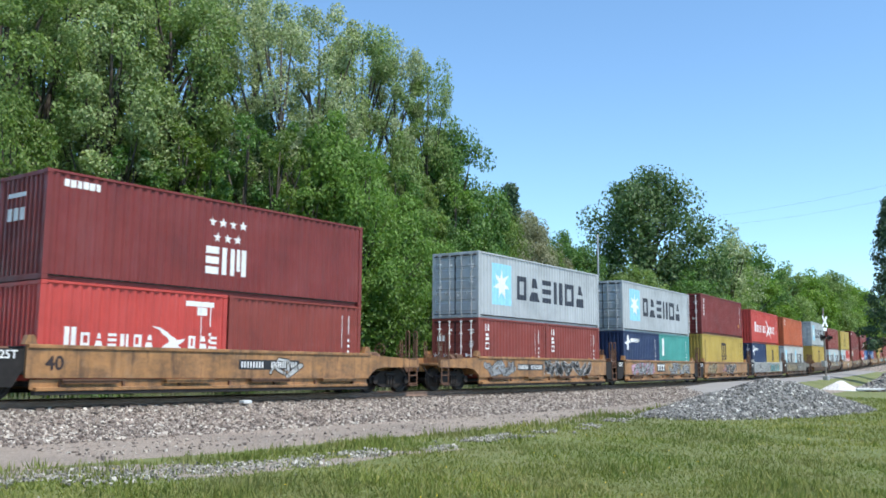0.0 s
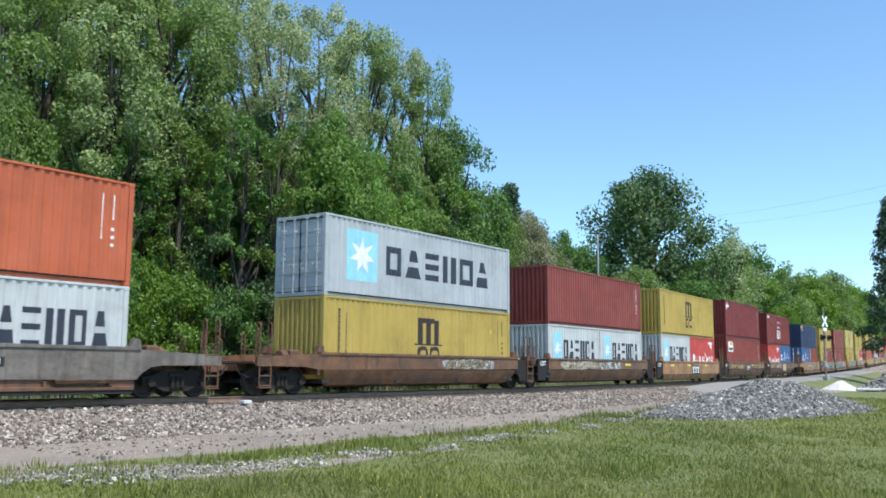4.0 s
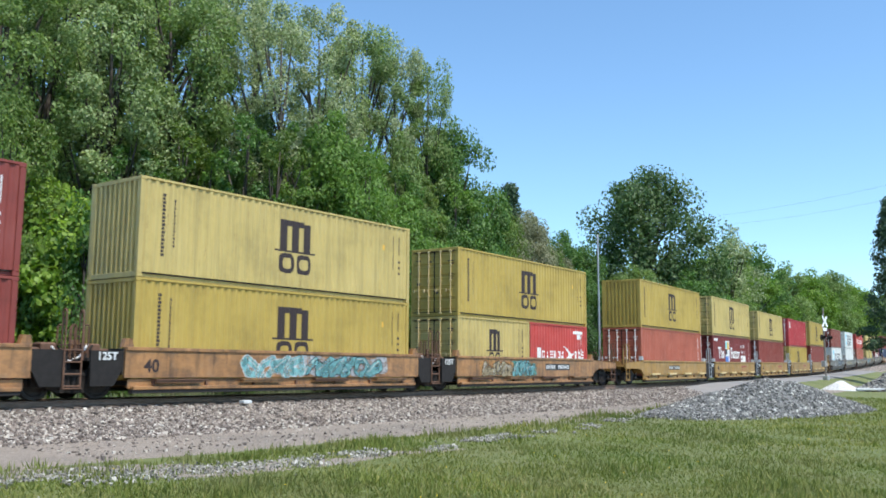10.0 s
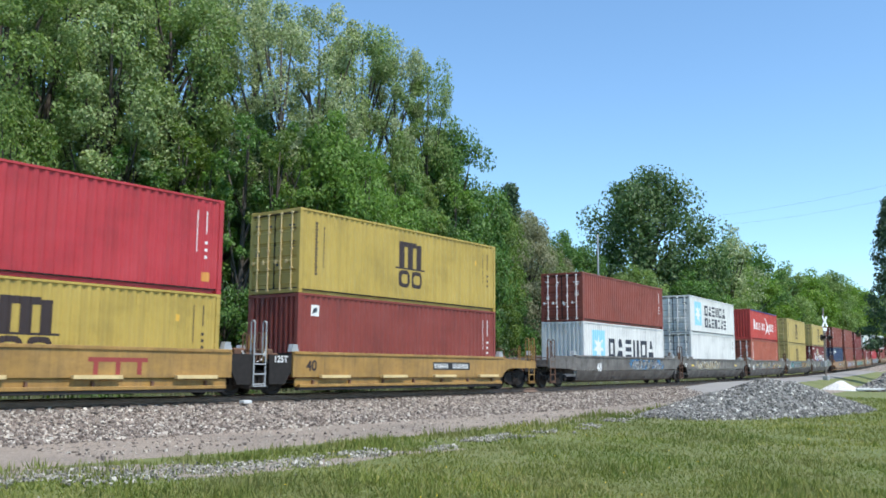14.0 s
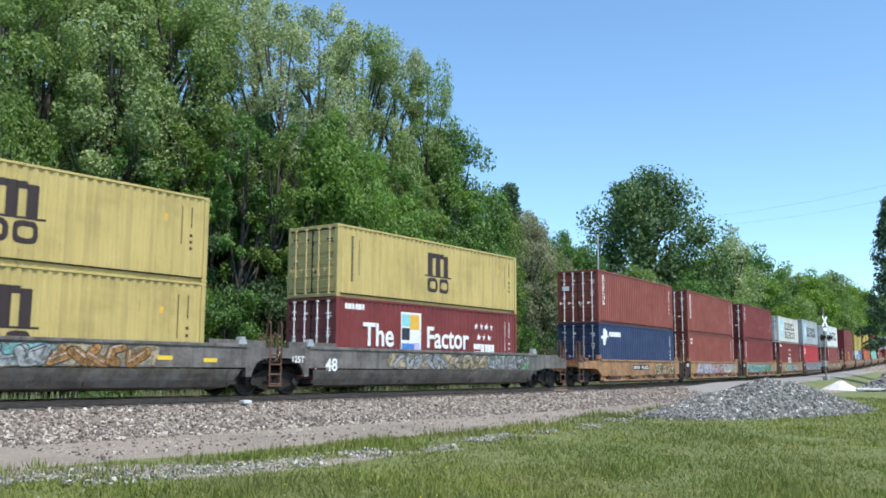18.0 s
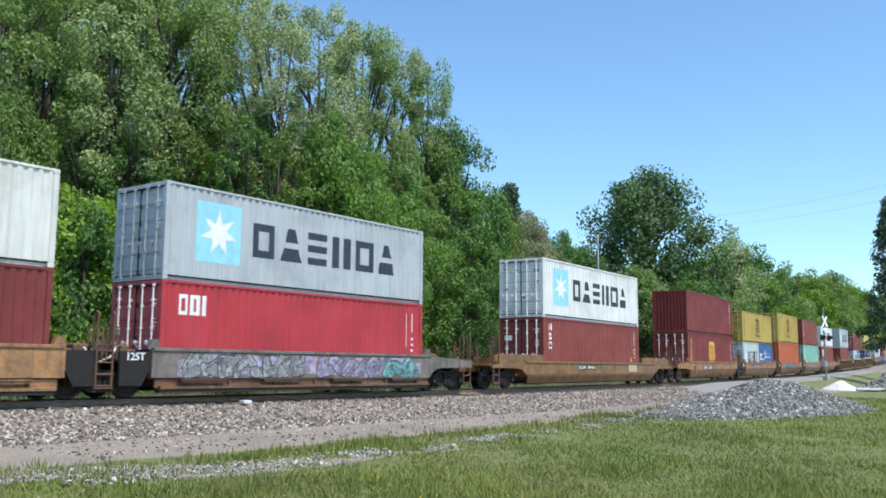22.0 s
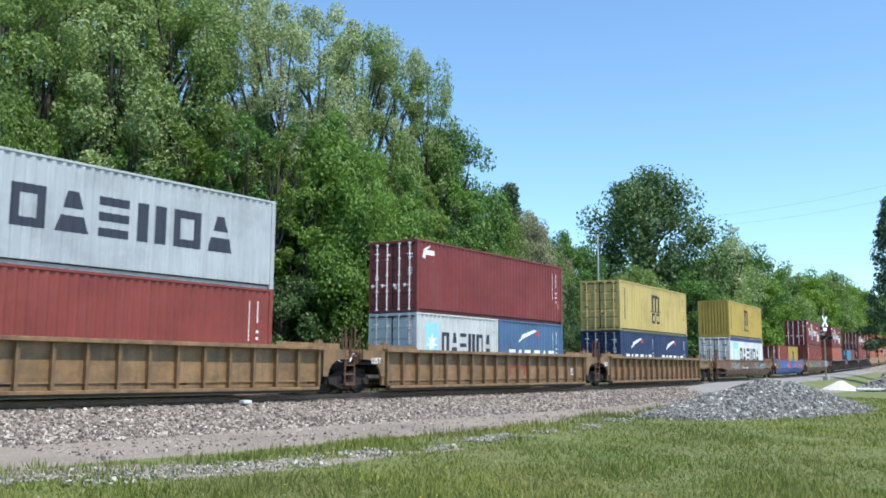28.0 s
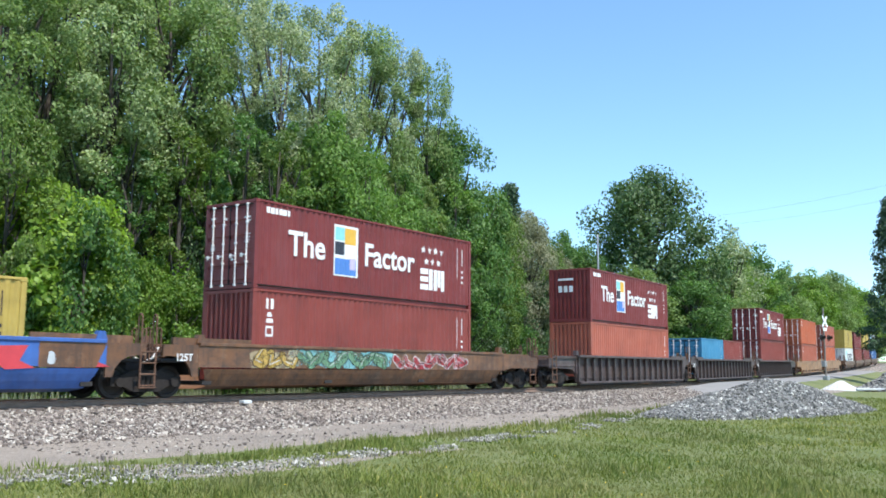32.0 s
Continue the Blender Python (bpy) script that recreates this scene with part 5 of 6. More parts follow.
def make_road():
    """The gravel road that climbs to the level crossing beside the track."""
    sh = Shape()
    st = np.arange(24, 128, 1.0)
    rows = [(1.75, -0.05), (3.2, -0.04), (4.6, -0.05), (5.3, -0.10), (5.7, -0.24)]
    for s in st:
        k = min(1.0, max(0.0, (s - 24) / 16))
        k = k * k * (3 - 2 * k)
        for d, z in rows:
            x, y = on_track(s, d)
            low = -0.71 if d > 2.5 else -0.45
            sh.v.append((x, y, float(rail_z(s)) + low * (1 - k) + z * k + 0.02 * noise.noise((x, y, 1.0))))
    n = len(rows)
    sh.f = [(i * n + k, (i + 1) * n + k, (i + 1) * n + k + 1, i * n + k + 1) for i in range(len(st) - 1) for k in range(n - 1)]
    tagged(new("road", sh.mesh("road", ROAD, True)), "pale dusty gravel road climbing to the crossing", "road", kind="structure")
    swept("grass_bank", [(5.1, -0.18), (5.5, -0.15), (6.4, -0.34), (7.4, -0.56), (8.6, -0.86)], 41, 126, 1.0, GRASS, "grassy bank below the gravel road", "bank", 0.05, 3.0)
    c = Shape()
    for s0, s1, d0, d1 in ((54, 63, -0.66, 0.66), (54, 63, 0.84, 1.72), (54, 63, -1.9, -0.84)):
        a, b, e, f = on_track(s0, d0), on_track(s1, d0), on_track(s1, d1), on_track(s0, d1)
        z = float(rail_z(58)) - 0.01
        n0 = len(c.v)
        c.v += [(*p, zz) for zz in (z - 0.16, z) for p in (a, b, e, f)]
        c.f += [tuple(n0 + i for i in q) for q in ((4, 5, 6, 7), (0, 1, 5, 4), (1, 2, 6, 5), (2, 3, 7, 6), (3, 0, 4, 7))]
    tagged(new("crossing_panel", c.mesh("crossing_panel", ROAD)), "grey level crossing panels between the rails", "crossing", kind="structure")


make_road()


def rail_line(d, name):
    """One rail: foot, web and polished head, laid along the track."""
    r = thing(name, "worn steel rail with a polished head", "rail", "rails of the track")
    st = np.concatenate([np.arange(-70, 140, 1.0), np.arange(140, 931, 5.0)])
    for pname, prof, mat in (("web", [(-0.07, -0.172), (0.07, -0.172), (0.07, -0.158), (0.012, -0.14), (0.012, -0.048), (0.036, -0.036), (0.036, -0.006), (-0.036, -0.006), (-0.036, -0.036), (-0.012, -0.048), (-0.012, -0.14), (-0.07, -0.158)], RAIL_SIDE), ("head", [(-0.036, -0.0055), (0.036, -0.0055), (0.028, 0.0), (-0.028, 0.0)], RAIL_HEAD)):
        sh, k = Shape(), len(prof)
        for s in st:
            for dd, z in prof:
                x, y = on_track(s, d + dd)
                sh.v.append((x, y, float(rail_z(s)) + z))
        sh.f = [(i * k + j, i * k + (j + 1) % k, (i + 1) * k + (j + 1) % k, (i + 1) * k + j) for i in range(len(st) - 1) for j in range(k)]
        part(pname, sh, mat, r, "rusty web and foot" if pname == "web" else "polished running surface")


rail_line(0.753, "rail")
rail_line(-0.753, "rail")


def ridge(u, v, crest, height):
    """Height of a long heap at u, v (both -1 to 1 across it); crest: its height along u as shares of the whole."""
    q = math.hypot(u, v)
    side = math.sqrt(max(1e-6, 1 - min(1.0, u * u)))
    return height * float(np.interp(u, (-1.0, -0.6, -0.35, 0.0, 0.25, 0.6, 1.0), crest)) * max(0.0, 1 - (abs(v) / side) ** 1.35) if q < 1 else 0.0


LONG = (0.05, 0.42, 0.74, 1.0, 0.92, 0.55, 0.10)
ROUND = (0.0, 0.45, 0.75, 1.0, 0.8, 0.45, 0.0)
HEAPS = ((13.1, 36.9, 8.5, 2.75, 44.5, 1.32, LONG), (37.2, 72.5, 5.2, 3.4, 30, 2.05, ROUND), (30.6, 70.3, 1.9, 1.3, 20, 0.68, ROUND))


def heap_z(k, u, v):
    """Plan point and height of the surface of heap k at u, v."""
    cx, cy, ax, ay, turn, height, crest = HEAPS[k]
    ct, sn = math.cos(radians(turn)), math.sin(radians(turn))
    x, y = cx + ax * u * ct - ay * v * sn, cy + ax * u * sn + ay * v * ct
    s, d = station(x, y)
    return x, y, float(ground_z(s, d)) + ridge(u, v, crest, height) * (1 + 0.30 * noise.noise((x * 0.6, y * 0.6, 2.0 + k))) + 0.05 * noise.noise((x * 2.3, y * 2.3, 4.0))


def heap(name, k, mat, label):
    """A heap of loose stone with an uneven ridge."""
    sh = Shape()
    n, m = 60, 14
    for j in range(m + 1):
        for i in range(n):
            a = 2 * math.pi * i / n
            q = j / m * (1 + 0.10 * noise.noise((math.cos(a) * 1.5, math.sin(a) * 1.5, 2.0 + k)))
            x, y, z = heap_z(k, q * math.cos(a), q * math.sin(a))
            sh.v.append((x, y, z - (0.15 if j == m else 0.0)))
    sh.f = [(j * n + i, j * n + (i + 1) % n, (j + 1) * n + (i + 1) % n, (j + 1) * n + i) for j in range(m) for i in range(n)]
    sh.f = [f[::-1] for f in sh.f]
    return tagged(new(name, sh.mesh(name, mat, True)), label, "gravel heap", kind="stuff")


heap("gravel_heap", 0, PILE, "blue grey gravel heap at the edge of the grass")
heap("gravel_heap", 1, PILE, "second grey gravel heap beyond the grass")
heap("stone_heap", 2, LIME_HEAP, "small heap of white limestone")


def stone_field(name, n, place, size, mat, label, seed):
    """Loose stones, each a skewed eight-cornered lump."""
    rng = np.random.RandomState(seed)
    cube = np.array([(-1, -1, -1), (1, -1, -1), (1, 1, -1), (-1, 1, -1), (-1, -1, 1), (1, -1, 1), (1, 1, 1), (-1, 1, 1)], float)
    quad = np.array(((0, 3, 2, 1), (4, 5, 6, 7), (0, 1, 5, 4), (1, 2, 6, 5), (2, 3, 7, 6), (3, 0, 4, 7)))
    at = np.array([place(rng) for _ in range(n)])
    r = size * (0.5 + rng.rand(n) ** 2 * 1.3)
    q = cube[None] * (r[:, None] * (0.55 + 0.6 * rng.rand(n, 3)))[:, None] * (0.6 + 0.5 * rng.rand(n, 8, 1))
    a, b = rng.rand(n) * 6.28, (rng.rand(n) - 0.5) * 2.2
    ca, sa, cb, sb = (f(k)[:, None] for k in (a, b) for f in (np.cos, np.sin))
    x, y, z = q[..., 0], q[..., 1] * cb - q[..., 2] * sb, q[..., 1] * sb + q[..., 2] * cb
    q = np.stack([x * ca - y * sa, x * sa + y * ca, z], -1) + at[:, None]
    sh = Shape()
    sh.v = q.reshape(-1, 3).tolist()
    sh.f = (quad[None] + 8 * np.arange(n)[:, None, None]).reshape(-1, 4).tolist()
    return tagged(new(name, sh.mesh(name, mat)), label, "stones", kind="stuff")


def on_ballast(rng):
    s = -18 + 75 * rng.rand() ** 1.6
    d = 1.0 + 5.0 * rng.rand() ** 0.9
    x, y = on_track(s, d)
    return x, y, float(rail_z(s)) + float(np.interp(d, (1.3, 1.7, 2.1, 2.8, 3.5, 4.2, 4.8, 6.0), (-0.22, -0.29, -0.34, -0.44, -0.55, -0.635, -0.640, -0.652))) + 0.005


stone_field("ballast_stones", 34000, on_ballast, 0.029, STONES, "loose crushed stones on the ballast slope", 11)


def on_strip(rng):
    s = -16 + 60 * rng.rand() ** 1.5
    d = 4.8 + 4.4 * rng.rand() ** 1.3
    x, y = on_track(s, d)
    return x, y, float(rail_z(s)) - 0.655


stone_field("strip_stones", 2600, on_strip, 0.022, STONES, "small stones scattered on the gravel strip", 12)


def on_heap(rng):
    q, a = math.sqrt(rng.rand()) * 1.02, 6.283 * rng.rand()
    return heap_z(0, q * math.cos(a), q * math.sin(a))


def on_far_heap(rng):
    q, a = math.sqrt(rng.rand()), 6.283 * rng.rand()
    return heap_z(1, q * math.cos(a), q * math.sin(a))


stone_field("heap_stones", 17000, on_heap, 0.036, PILE_STONES, "loose blue grey stones on the gravel heap", 13)
stone_field("heap_stones", 3000, on_far_heap, 0.07, PILE_STONES, "loose grey stones on the far gravel heap", 15)


def in_patch(rng):
    """Along a broken line in the grass, beside the gravel strip."""
    while True:
        s = -21 + 27 * rng.rand() ** 1.15
        mid = float(np.interp(s, (-21, -17, -14, -10.5, -7, -3.5, 1, 5), (9.9, 11.0, 11.6, 11.5, 11.1, 10.85, 10.1, 9.6)))
        wide = float(np.interp(s, (-21, -17, -14, -11, 5), (0.75, 0.62, 0.5, 0.3, 0.22)))
        d = mid + wide * rng.randn() * 0.8
        if noise.noise((s * 0.9, d * 1.4, 5.0)) > (-0.35 if s < -13 else -0.02):
            break
    x, y = on_track(s, d)
    return x, y, float(ground_z(s, d)) + swell(x, y) + 0.025


stone_field("pale_stones", 4600, in_patch, 0.020, WHITE_STONES, "pale limestone pieces strewn through the grass", 14)


PATCH_S = (-24, -17.5, -15.5, -13.5, -11.5, -9)
PATCH_LO, PATCH_HI = (9.0, 9.2, 10.1, 11.1, 11.7, 11.9), (10.0, 10.9, 12.5, 12.4, 12.1, 12.0)


def bare_patch():
    """Thin gravelly soil showing through the grass."""
    sh = Shape()
    st, n = np.arange(-24, -9, 0.25), 9
    for s in st:
        lo, hi = np.interp(s, PATCH_S, PATCH_LO), np.interp(s, PATCH_S, PATCH_HI)
        for k in range(n):
            d = lo + (hi - lo) * k / (n - 1)
            x, y = on_track(s, d)
            e = -0.05 if k in (0, n - 1) else 0.012
            z = float(ground_z(s, d)) + swell(x, y)
            sh.v.append((x, y, z + e + 0.045 * noise.noise((x * 1.9, y * 1.9, 4.0))))
    sh.f = [(i * n + k, (i + 1) * n + k, (i + 1) * n + k + 1, i * n + k + 1) for i in range(len(st) - 1) for k in range(n - 1)]
    tagged(new("soil_patch", sh.mesh("soil_patch", FINES, True)), "bare gravelly soil showing through the grass", "soil", kind="structure")


bare_patch()


def grass_blades():
    rng = np.random.RandomState(21)
    n = 250000
    t = rng.rand(n)
    y = 10.8 + 44 * t ** 1.9
    x = (rng.rand(n) - 0.5) * 2 * (0.56 * y + 2)
    s, d = stations(x, y)
    clump = np.array([noise.noise((a * 0.5, b * 0.5, 2.0)) + 0.6 * noise.noise((a * 1.7, b * 1.7, 5.0)) for a, b in zip(x, y)])
    edge = np.interp(s, (-17.5, -17, -15, -12.5, -11.5, -8.5, -5, 0.5, 7.5, 14), (9.0, 10.0, 9.8, 9.25, 9.6, 9.3, 9.2, 8.8, 8.3, 7.8)) + 0.7 * np.array([noise.noise((a * 0.5, b * 0.5, 6.0)) for a, b in zip(x, y)])
    rel = np.hypot(((x - 13.5) * 0.713 + (y - 37.3) * 0.701) / 9.0, (-(x - 13.5) * 0.701 + (y - 37.3) * 0.713) / 2.75)
    rel += 0.12 * clump
    keep = (d > edge) & (clump > -0.75 - 0.6 * rng.rand(n)) & (rel > 0.97)
    lo, hi = np.interp(s, PATCH_S, PATCH_LO), np.interp(s, PATCH_S, PATCH_HI)
    keep &= ~((d > lo) & (d < hi) & (rng.rand(n) < 0.6))
    x, y, s, d, clump = x[keep], y[keep], s[keep], d[keep], clump[keep]
    z = ground_z(s, d) + np.array([swell(a, b) for a, b in zip(x, y)])
    m = len(x)
    fringe = np.clip(1.3 - np.abs(d - edge[keep] - 0.5), 0, 1)
    h = (0.022 + 0.075 * rng.rand(m) ** 2.2) * (1 + 0.9 * np.clip(clump, -0.5, 1)) * (1 + 0.01 * y) * (1 + 0.8 * fringe)
    w = 0.006 + 0.010 * rng.rand(m) + 0.0005 * y
    a = rng.rand(m) * 6.283
    lean = (rng.rand(m, 2) - 0.5) * 0.16
    ca, sa = np.cos(a) * w, np.sin(a) * w
    p0 = np.stack([x - ca, y - sa, z - 0.03], 1)
    p1 = np.stack([x + ca, y + sa, z - 0.03], 1)
    p2 = np.stack([x + lean[:, 0], y + lean[:, 1], z + h], 1)
    v = np.stack([p0, p1, p2], 1).reshape(-1, 3)
    tagged(new("grass", quads_mesh("grass", v, BLADES, 3)), "tufts of rough green and straw-coloured grass", "grass", kind="stuff")
    # small yellow weeds
    k = 80
    yy = 10 + 18 * rng.rand(k)
    xx = (rng.rand(k) - 0.4) * 1.1 * yy
    s, d = stations(xx, yy)
    ok = d > 10
    xx, yy, zz = xx[ok], yy[ok], ground_z(s, d)[ok] + 0.16
    r = 0.010
    v = np.stack([np.stack([xx + dx * r, yy + dy * r, zz + dz * r], 1) for dx, dy, dz in ((-1, 0, 0), (0, -0.4, -1), (1, 0, 0), (0, 0.4, 1))], 1).reshape(-1, 3)
    tagged(new("wildflowers", quads_mesh("wildflowers", v, INK["reflect"])), "tiny yellow wildflowers dotted in the grass", "flowers", kind="stuff")


grass_blades()


def weeds():
    """Tall pale weeds on the sunny verge beyond the track."""
    rng = np.random.RandomState(33)
    n = 26000
    s, d = -45 + 150 * rng.rand(n) ** 1.3, -5.6 - 4.2 * rng.rand(n) ** 1.4
    h = np.interp(s, SS, HEAD)
    x = np.interp(s, SS, LINE_X) - np.sin(h) * (1.219 - d)
    y = np.interp(s, SS, LINE_Y) + np.cos(h) * (1.219 - d)
    z = rail_z(s) - 0.72
    tall = (0.22 + 0.55 * rng.rand(n) ** 1.5) * (1 + 0.5 * np.sin(s * 0.7) * np.sin(s * 0.23 + d))
    w = 0.022 + 0.03 * rng.rand(n)
    a = rng.rand(n) * 6.283
    lean = (rng.rand(n, 2) - 0.5) * 0.35
    ca, sa = np.cos(a) * w, np.sin(a) * w
    v = np.stack([np.stack([x - ca, y - sa, z], 1), np.stack([x + ca, y + sa, z], 1), np.stack([x + lean[:, 0], y + lean[:, 1], z + tall], 1)], 1).reshape(-1, 3)
    tagged(new("weeds", quads_mesh("weeds", v, WEEDS, 3)), "tall pale green weeds beyond the track", "weeds", kind="stuff")


weeds()


def slab():
    """A pale concrete strip lying in the grass by the heaps."""
    s = Shape().box(-3.4, -0.9, 0.0, 3.4, 0.9, 0.16, 0.02)
    o = tagged(new("concrete_slab", s.mesh("concrete_slab", SLAB)), "pale concrete slab lying in the grass", "slab")
    o.matrix_basis = pose(34.6, 70.6, 0.02, 0, 0, 8)
    b = tagged(new("marker_block", Shape().box(-0.16, -0.1, 0.0, 0.16, 0.1, 0.10, 0.015).mesh("marker_block", SLAB)), "small pale concrete block beside the rail", "block")
    x, y = on_track(-6.2, 1.55)
    b.matrix_basis = pose(x, y, float(rail_z(-6.2)) - 0.20, 0, 0, 53)


slab()


def sleepers():
    """Timber sleepers, bedded in the ballast."""
    bed = bpy.data.objects["ballast"]
    me = Shape().box(-0.115, -1.3, -0.13, 0.115, 1.3, 0.0, 0.012).mesh("sleeper", WOOD_TIE)
    for i in range(150):
        s = -24 + 0.54 * i
        o = new("sleeper", me)
        o.parent = bed
        m = track_pose(s, 0.3)
        o.matrix_basis = m @ pose(0, 0.05 * noise.noise((s, 0, 0)), -0.165, 0, 0, 2 * noise.noise((s, 3, 0)))


sleepers()

# ---- trees ----
def leaves(rng, centres, radii, per, size, tall=0.8):
    """Corner points of many small leaf faces, gathered in clumps round the centres and turned outwards and up."""
    out = []
    for c, r in zip(centres, radii):
        p = rng.randn(per, 3)
        p /= np.linalg.norm(p, axis=1, keepdims=True)
        p *= (r * (0.25 + 0.75 * rng.rand(per) ** 0.5))[:, None]
        p[:, 2] *= tall
        nrm = p / r + np.array([0, 0, 0.45]) + 0.75 * rng.randn(per, 3)
        flat = np.array([c[0], c[1], 0.0])
        nrm += 0.5 * flat / (np.linalg.norm(flat) + 0.5)
        nrm /= np.linalg.norm(nrm, axis=1, keepdims=True)
        u = np.cross(nrm, rng.randn(per, 3))
        u /= np.linalg.norm(u, axis=1, keepdims=True) + 1e-6
        w = np.cross(nrm, u)
        p = p + c
        k = (size * (0.6 + 0.8 * rng.rand(per)))[:, None]
        out.append(np.stack([p - u * k, p - w * k * 0.6, p + u * k, p + w * k * 0.6], 1))
    return np.concatenate(out).reshape(-1, 3)


def tree_meshes(kind, h, r, leaf, clumps, per, size, seed, bare=0.25, shape="round"):
    """Trunk with limbs, and a crown of leaf clumps at their ends; base at the origin."""
    rng = np.random.RandomState(seed)
    trunk = Shape()
    bend = rng.randn(2) * 0.035 * h
    tips, n = [], 7
    line = [(bend[0] * (i / n) ** 1.5, bend[1] * (i / n) ** 1.5, -0.4 + (h * 0.93 + 0.4) * i / n) for i in range(n + 1)]
    r0 = 0.018 * h + 0.04
    trunk.tube(line, [r0 * (1 - 0.9 * (i / n) ** 0.8) for i in range(n + 1)], 8)
    centres, radii = [], []
    for i in range(clumps):
        if shape == "cone":
            q = bare + (1 - bare) * rng.rand() ** 1.2
            rr = r * ((1.02 - q) / (1 - bare)) ** 0.9 * (0.45 + 0.55 * rng.rand())
        elif shape == "tall":
            q = bare + (1 - bare) * rng.rand() ** 0.85
            rr = r * math.sqrt(max(0.02, 1 - abs((q - bare) / (1 - bare) * 1.75 - 0.85) ** 2.6)) * (0.25 + 0.75 * rng.rand() ** 0.6)
        else:
            q = bare + (1 - bare) * rng.rand() ** 0.9
            rr = r * math.sqrt(max(0.02, 1 - abs((q - bare) / (1 - bare) * 2 - 0.95) ** 2.3)) * (0.35 + 0.65 * rng.rand() ** 0.5)
        a = rng.rand() * 6.283
        if shape == "round":
            rr *= 0.92 + 0.18 * math.sin(2 * a + seed) + 0.14 * math.sin(5 * a + 9 * q)
            q *= 0.95 + 0.06 * math.sin(3 * a + seed * 2)
        c = np.array([math.cos(a) * rr + bend[0] * q, math.sin(a) * rr + bend[1] * q, q * h])
        centres.append(c)
        radii.append(r * ((0.14 + 0.17 * rng.rand()) if shape == "tall" else (0.16 + 0.16 * rng.rand()) if shape != "cone" else 0.2))
        if i % 3 == 0 and shape != "cone":
            b = max(0.12, q - 0.22 - 0.1 * rng.rand())
            base_p = (bend[0] * b ** 1.5, bend[1] * b ** 1.5, b * h)
            midp = tuple((np.array(base_p) * 0.45 + c * 0.55) + np.array([0, 0, -0.03 * h]))
            trunk.tube([base_p, midp, tuple(c)], [r0 * 0.42 * (1 - 0.6 * b), r0 * 0.22, 0.015], 5, False)
    v = leaves(rng, centres, radii, per, size, 1.05 if shape == "tall" else 0.8)
    return trunk.mesh(kind + "_trunk", BARK, True), quads_mesh(kind + "_crown", v, LEAF[leaf])


def tree(name, meshes, x, y, turn, grow, label, category="tree", group="", leaf=None):
    s, d = station(x, y)
    t = thing(name, label, category, group)
    part("trunk", meshes[0], BARK, t, "grey brown bark")
    part("crown", meshes[1], LEAF[leaf] if leaf else meshes[1].materials[0], t)
    t.matrix_basis = pose(x, y, float(ground_z(s, min(max(d, -20), 20))), 0, 0, turn) @ Matrix.Diagonal((grow[0], grow[0], grow[1], 1))
    return t


POPLAR = [tree_meshes("poplar", 20, 3.6, "poplar", 84, 340, 0.090, 31 + i, 0.38, "tall") for i in range(3)]
SLIM = [tree_meshes("poplar", 20, 3.6, "silver", 58, 290, 0.085, 41 + i, 0.38, "tall") for i in range(2)]
BROAD = [tree_meshes("broadleaf", 14, 4.2, "green", 130, 190, 0.11, 51 + i, 0.14) for i in range(3)]
WOOD = [tree_meshes("far_broadleaf", 14, 4.2, "green", 130, 140, 0.14, 61 + i, 0.12) for i in range(2)]
YOUNG = [tree_meshes("young", 14, 1.8, "green", 40, 130, 0.09, 55 + i, 0.48, "tall") for i in range(2)]
BIG = tree_meshes("oak", 24, 8.4, "deep", 260, 150, 0.21, 71, 0.16)
MAPLE = tree_meshes("maple", 9, 4.0, "lime", 120, 230, 0.125, 85, 0.08)
BUSH = [tree_meshes("shrub", 6, 2.9, "olive", 75, 150, 0.085, 81 + i, 0.05) for i in range(2)]
FIR = tree_meshes("fir", 16, 3.0, "conifer", 190, 80, 0.12, 91, 0.2, "cone")
AIRY = tree_meshes("airy_broadleaf", 14, 4.2, "silver", 70, 90, 0.12, 95, 0.2)

# plan x, y, height over the eye, crown radius
POPLAR_AT = [(-21.6, 42.0, 20.3, 3.6), (-21.7, 47.0, 20.7, 3.8), (-21.5, 52.0, 24.2, 4), (-16.8, 45.0, 19.0, 3.4), (-18.0, 54.0, 24.5, 4.2), (-14.5, 49.0, 21.3, 3.6), (-13.4, 53.0, 22.4, 3.6), (-12.4, 58.0, 23.8, 3.6), (-9.2, 50.0, 20.1, 3.2), (-7.7, 56.0, 21.7, 3.6), (-5.8, 60.0, 22.5, 3.2), (-3.6, 61.0, 21.2, 2.6), (-1.3, 63.0, 20.8, 2.4)]
BROAD_AT = [(-5.8, 48.0, 13.9, 3.0), (-3.9, 47.0, 11.8, 2.6), (0.8, 64.0, 17.5, 3.4), (-0.6, 70.0, 19.2, 3.6), (3.4, 76.0, 15.5, 3.4), (1.7, 66.0, 14.2, 2.8), (-2.2, 54.0, 10.6, 2.8), (-4.3, 48.0, 9.4, 2.6), (-9.5, 62.0, 12.0, 3.0), (4.9, 84.0, 13.0, 2.6), (-15.0, 60.0, 13.0, 3.0), (0.2, 60.0, 9.6, 2.8), (15.1, 112.0, 17.0, 4.6), (11.0, 100.0, 13.9, 3.2), (17.6, 114.0, 15.8, 3.8), (16.8, 105.0, 11.1, 3.6), (3.5, 74.0, 9.1, 2.8), (-18.2, 37.0, 11.8, 2.4), (-10.4, 50.0, 14.6, 2.7), (-12.0, 47.0, 11.5, 2.4), (-8.6, 58.0, 15.5, 2.8), (-2.9, 58.0, 15.5, 2.6)]
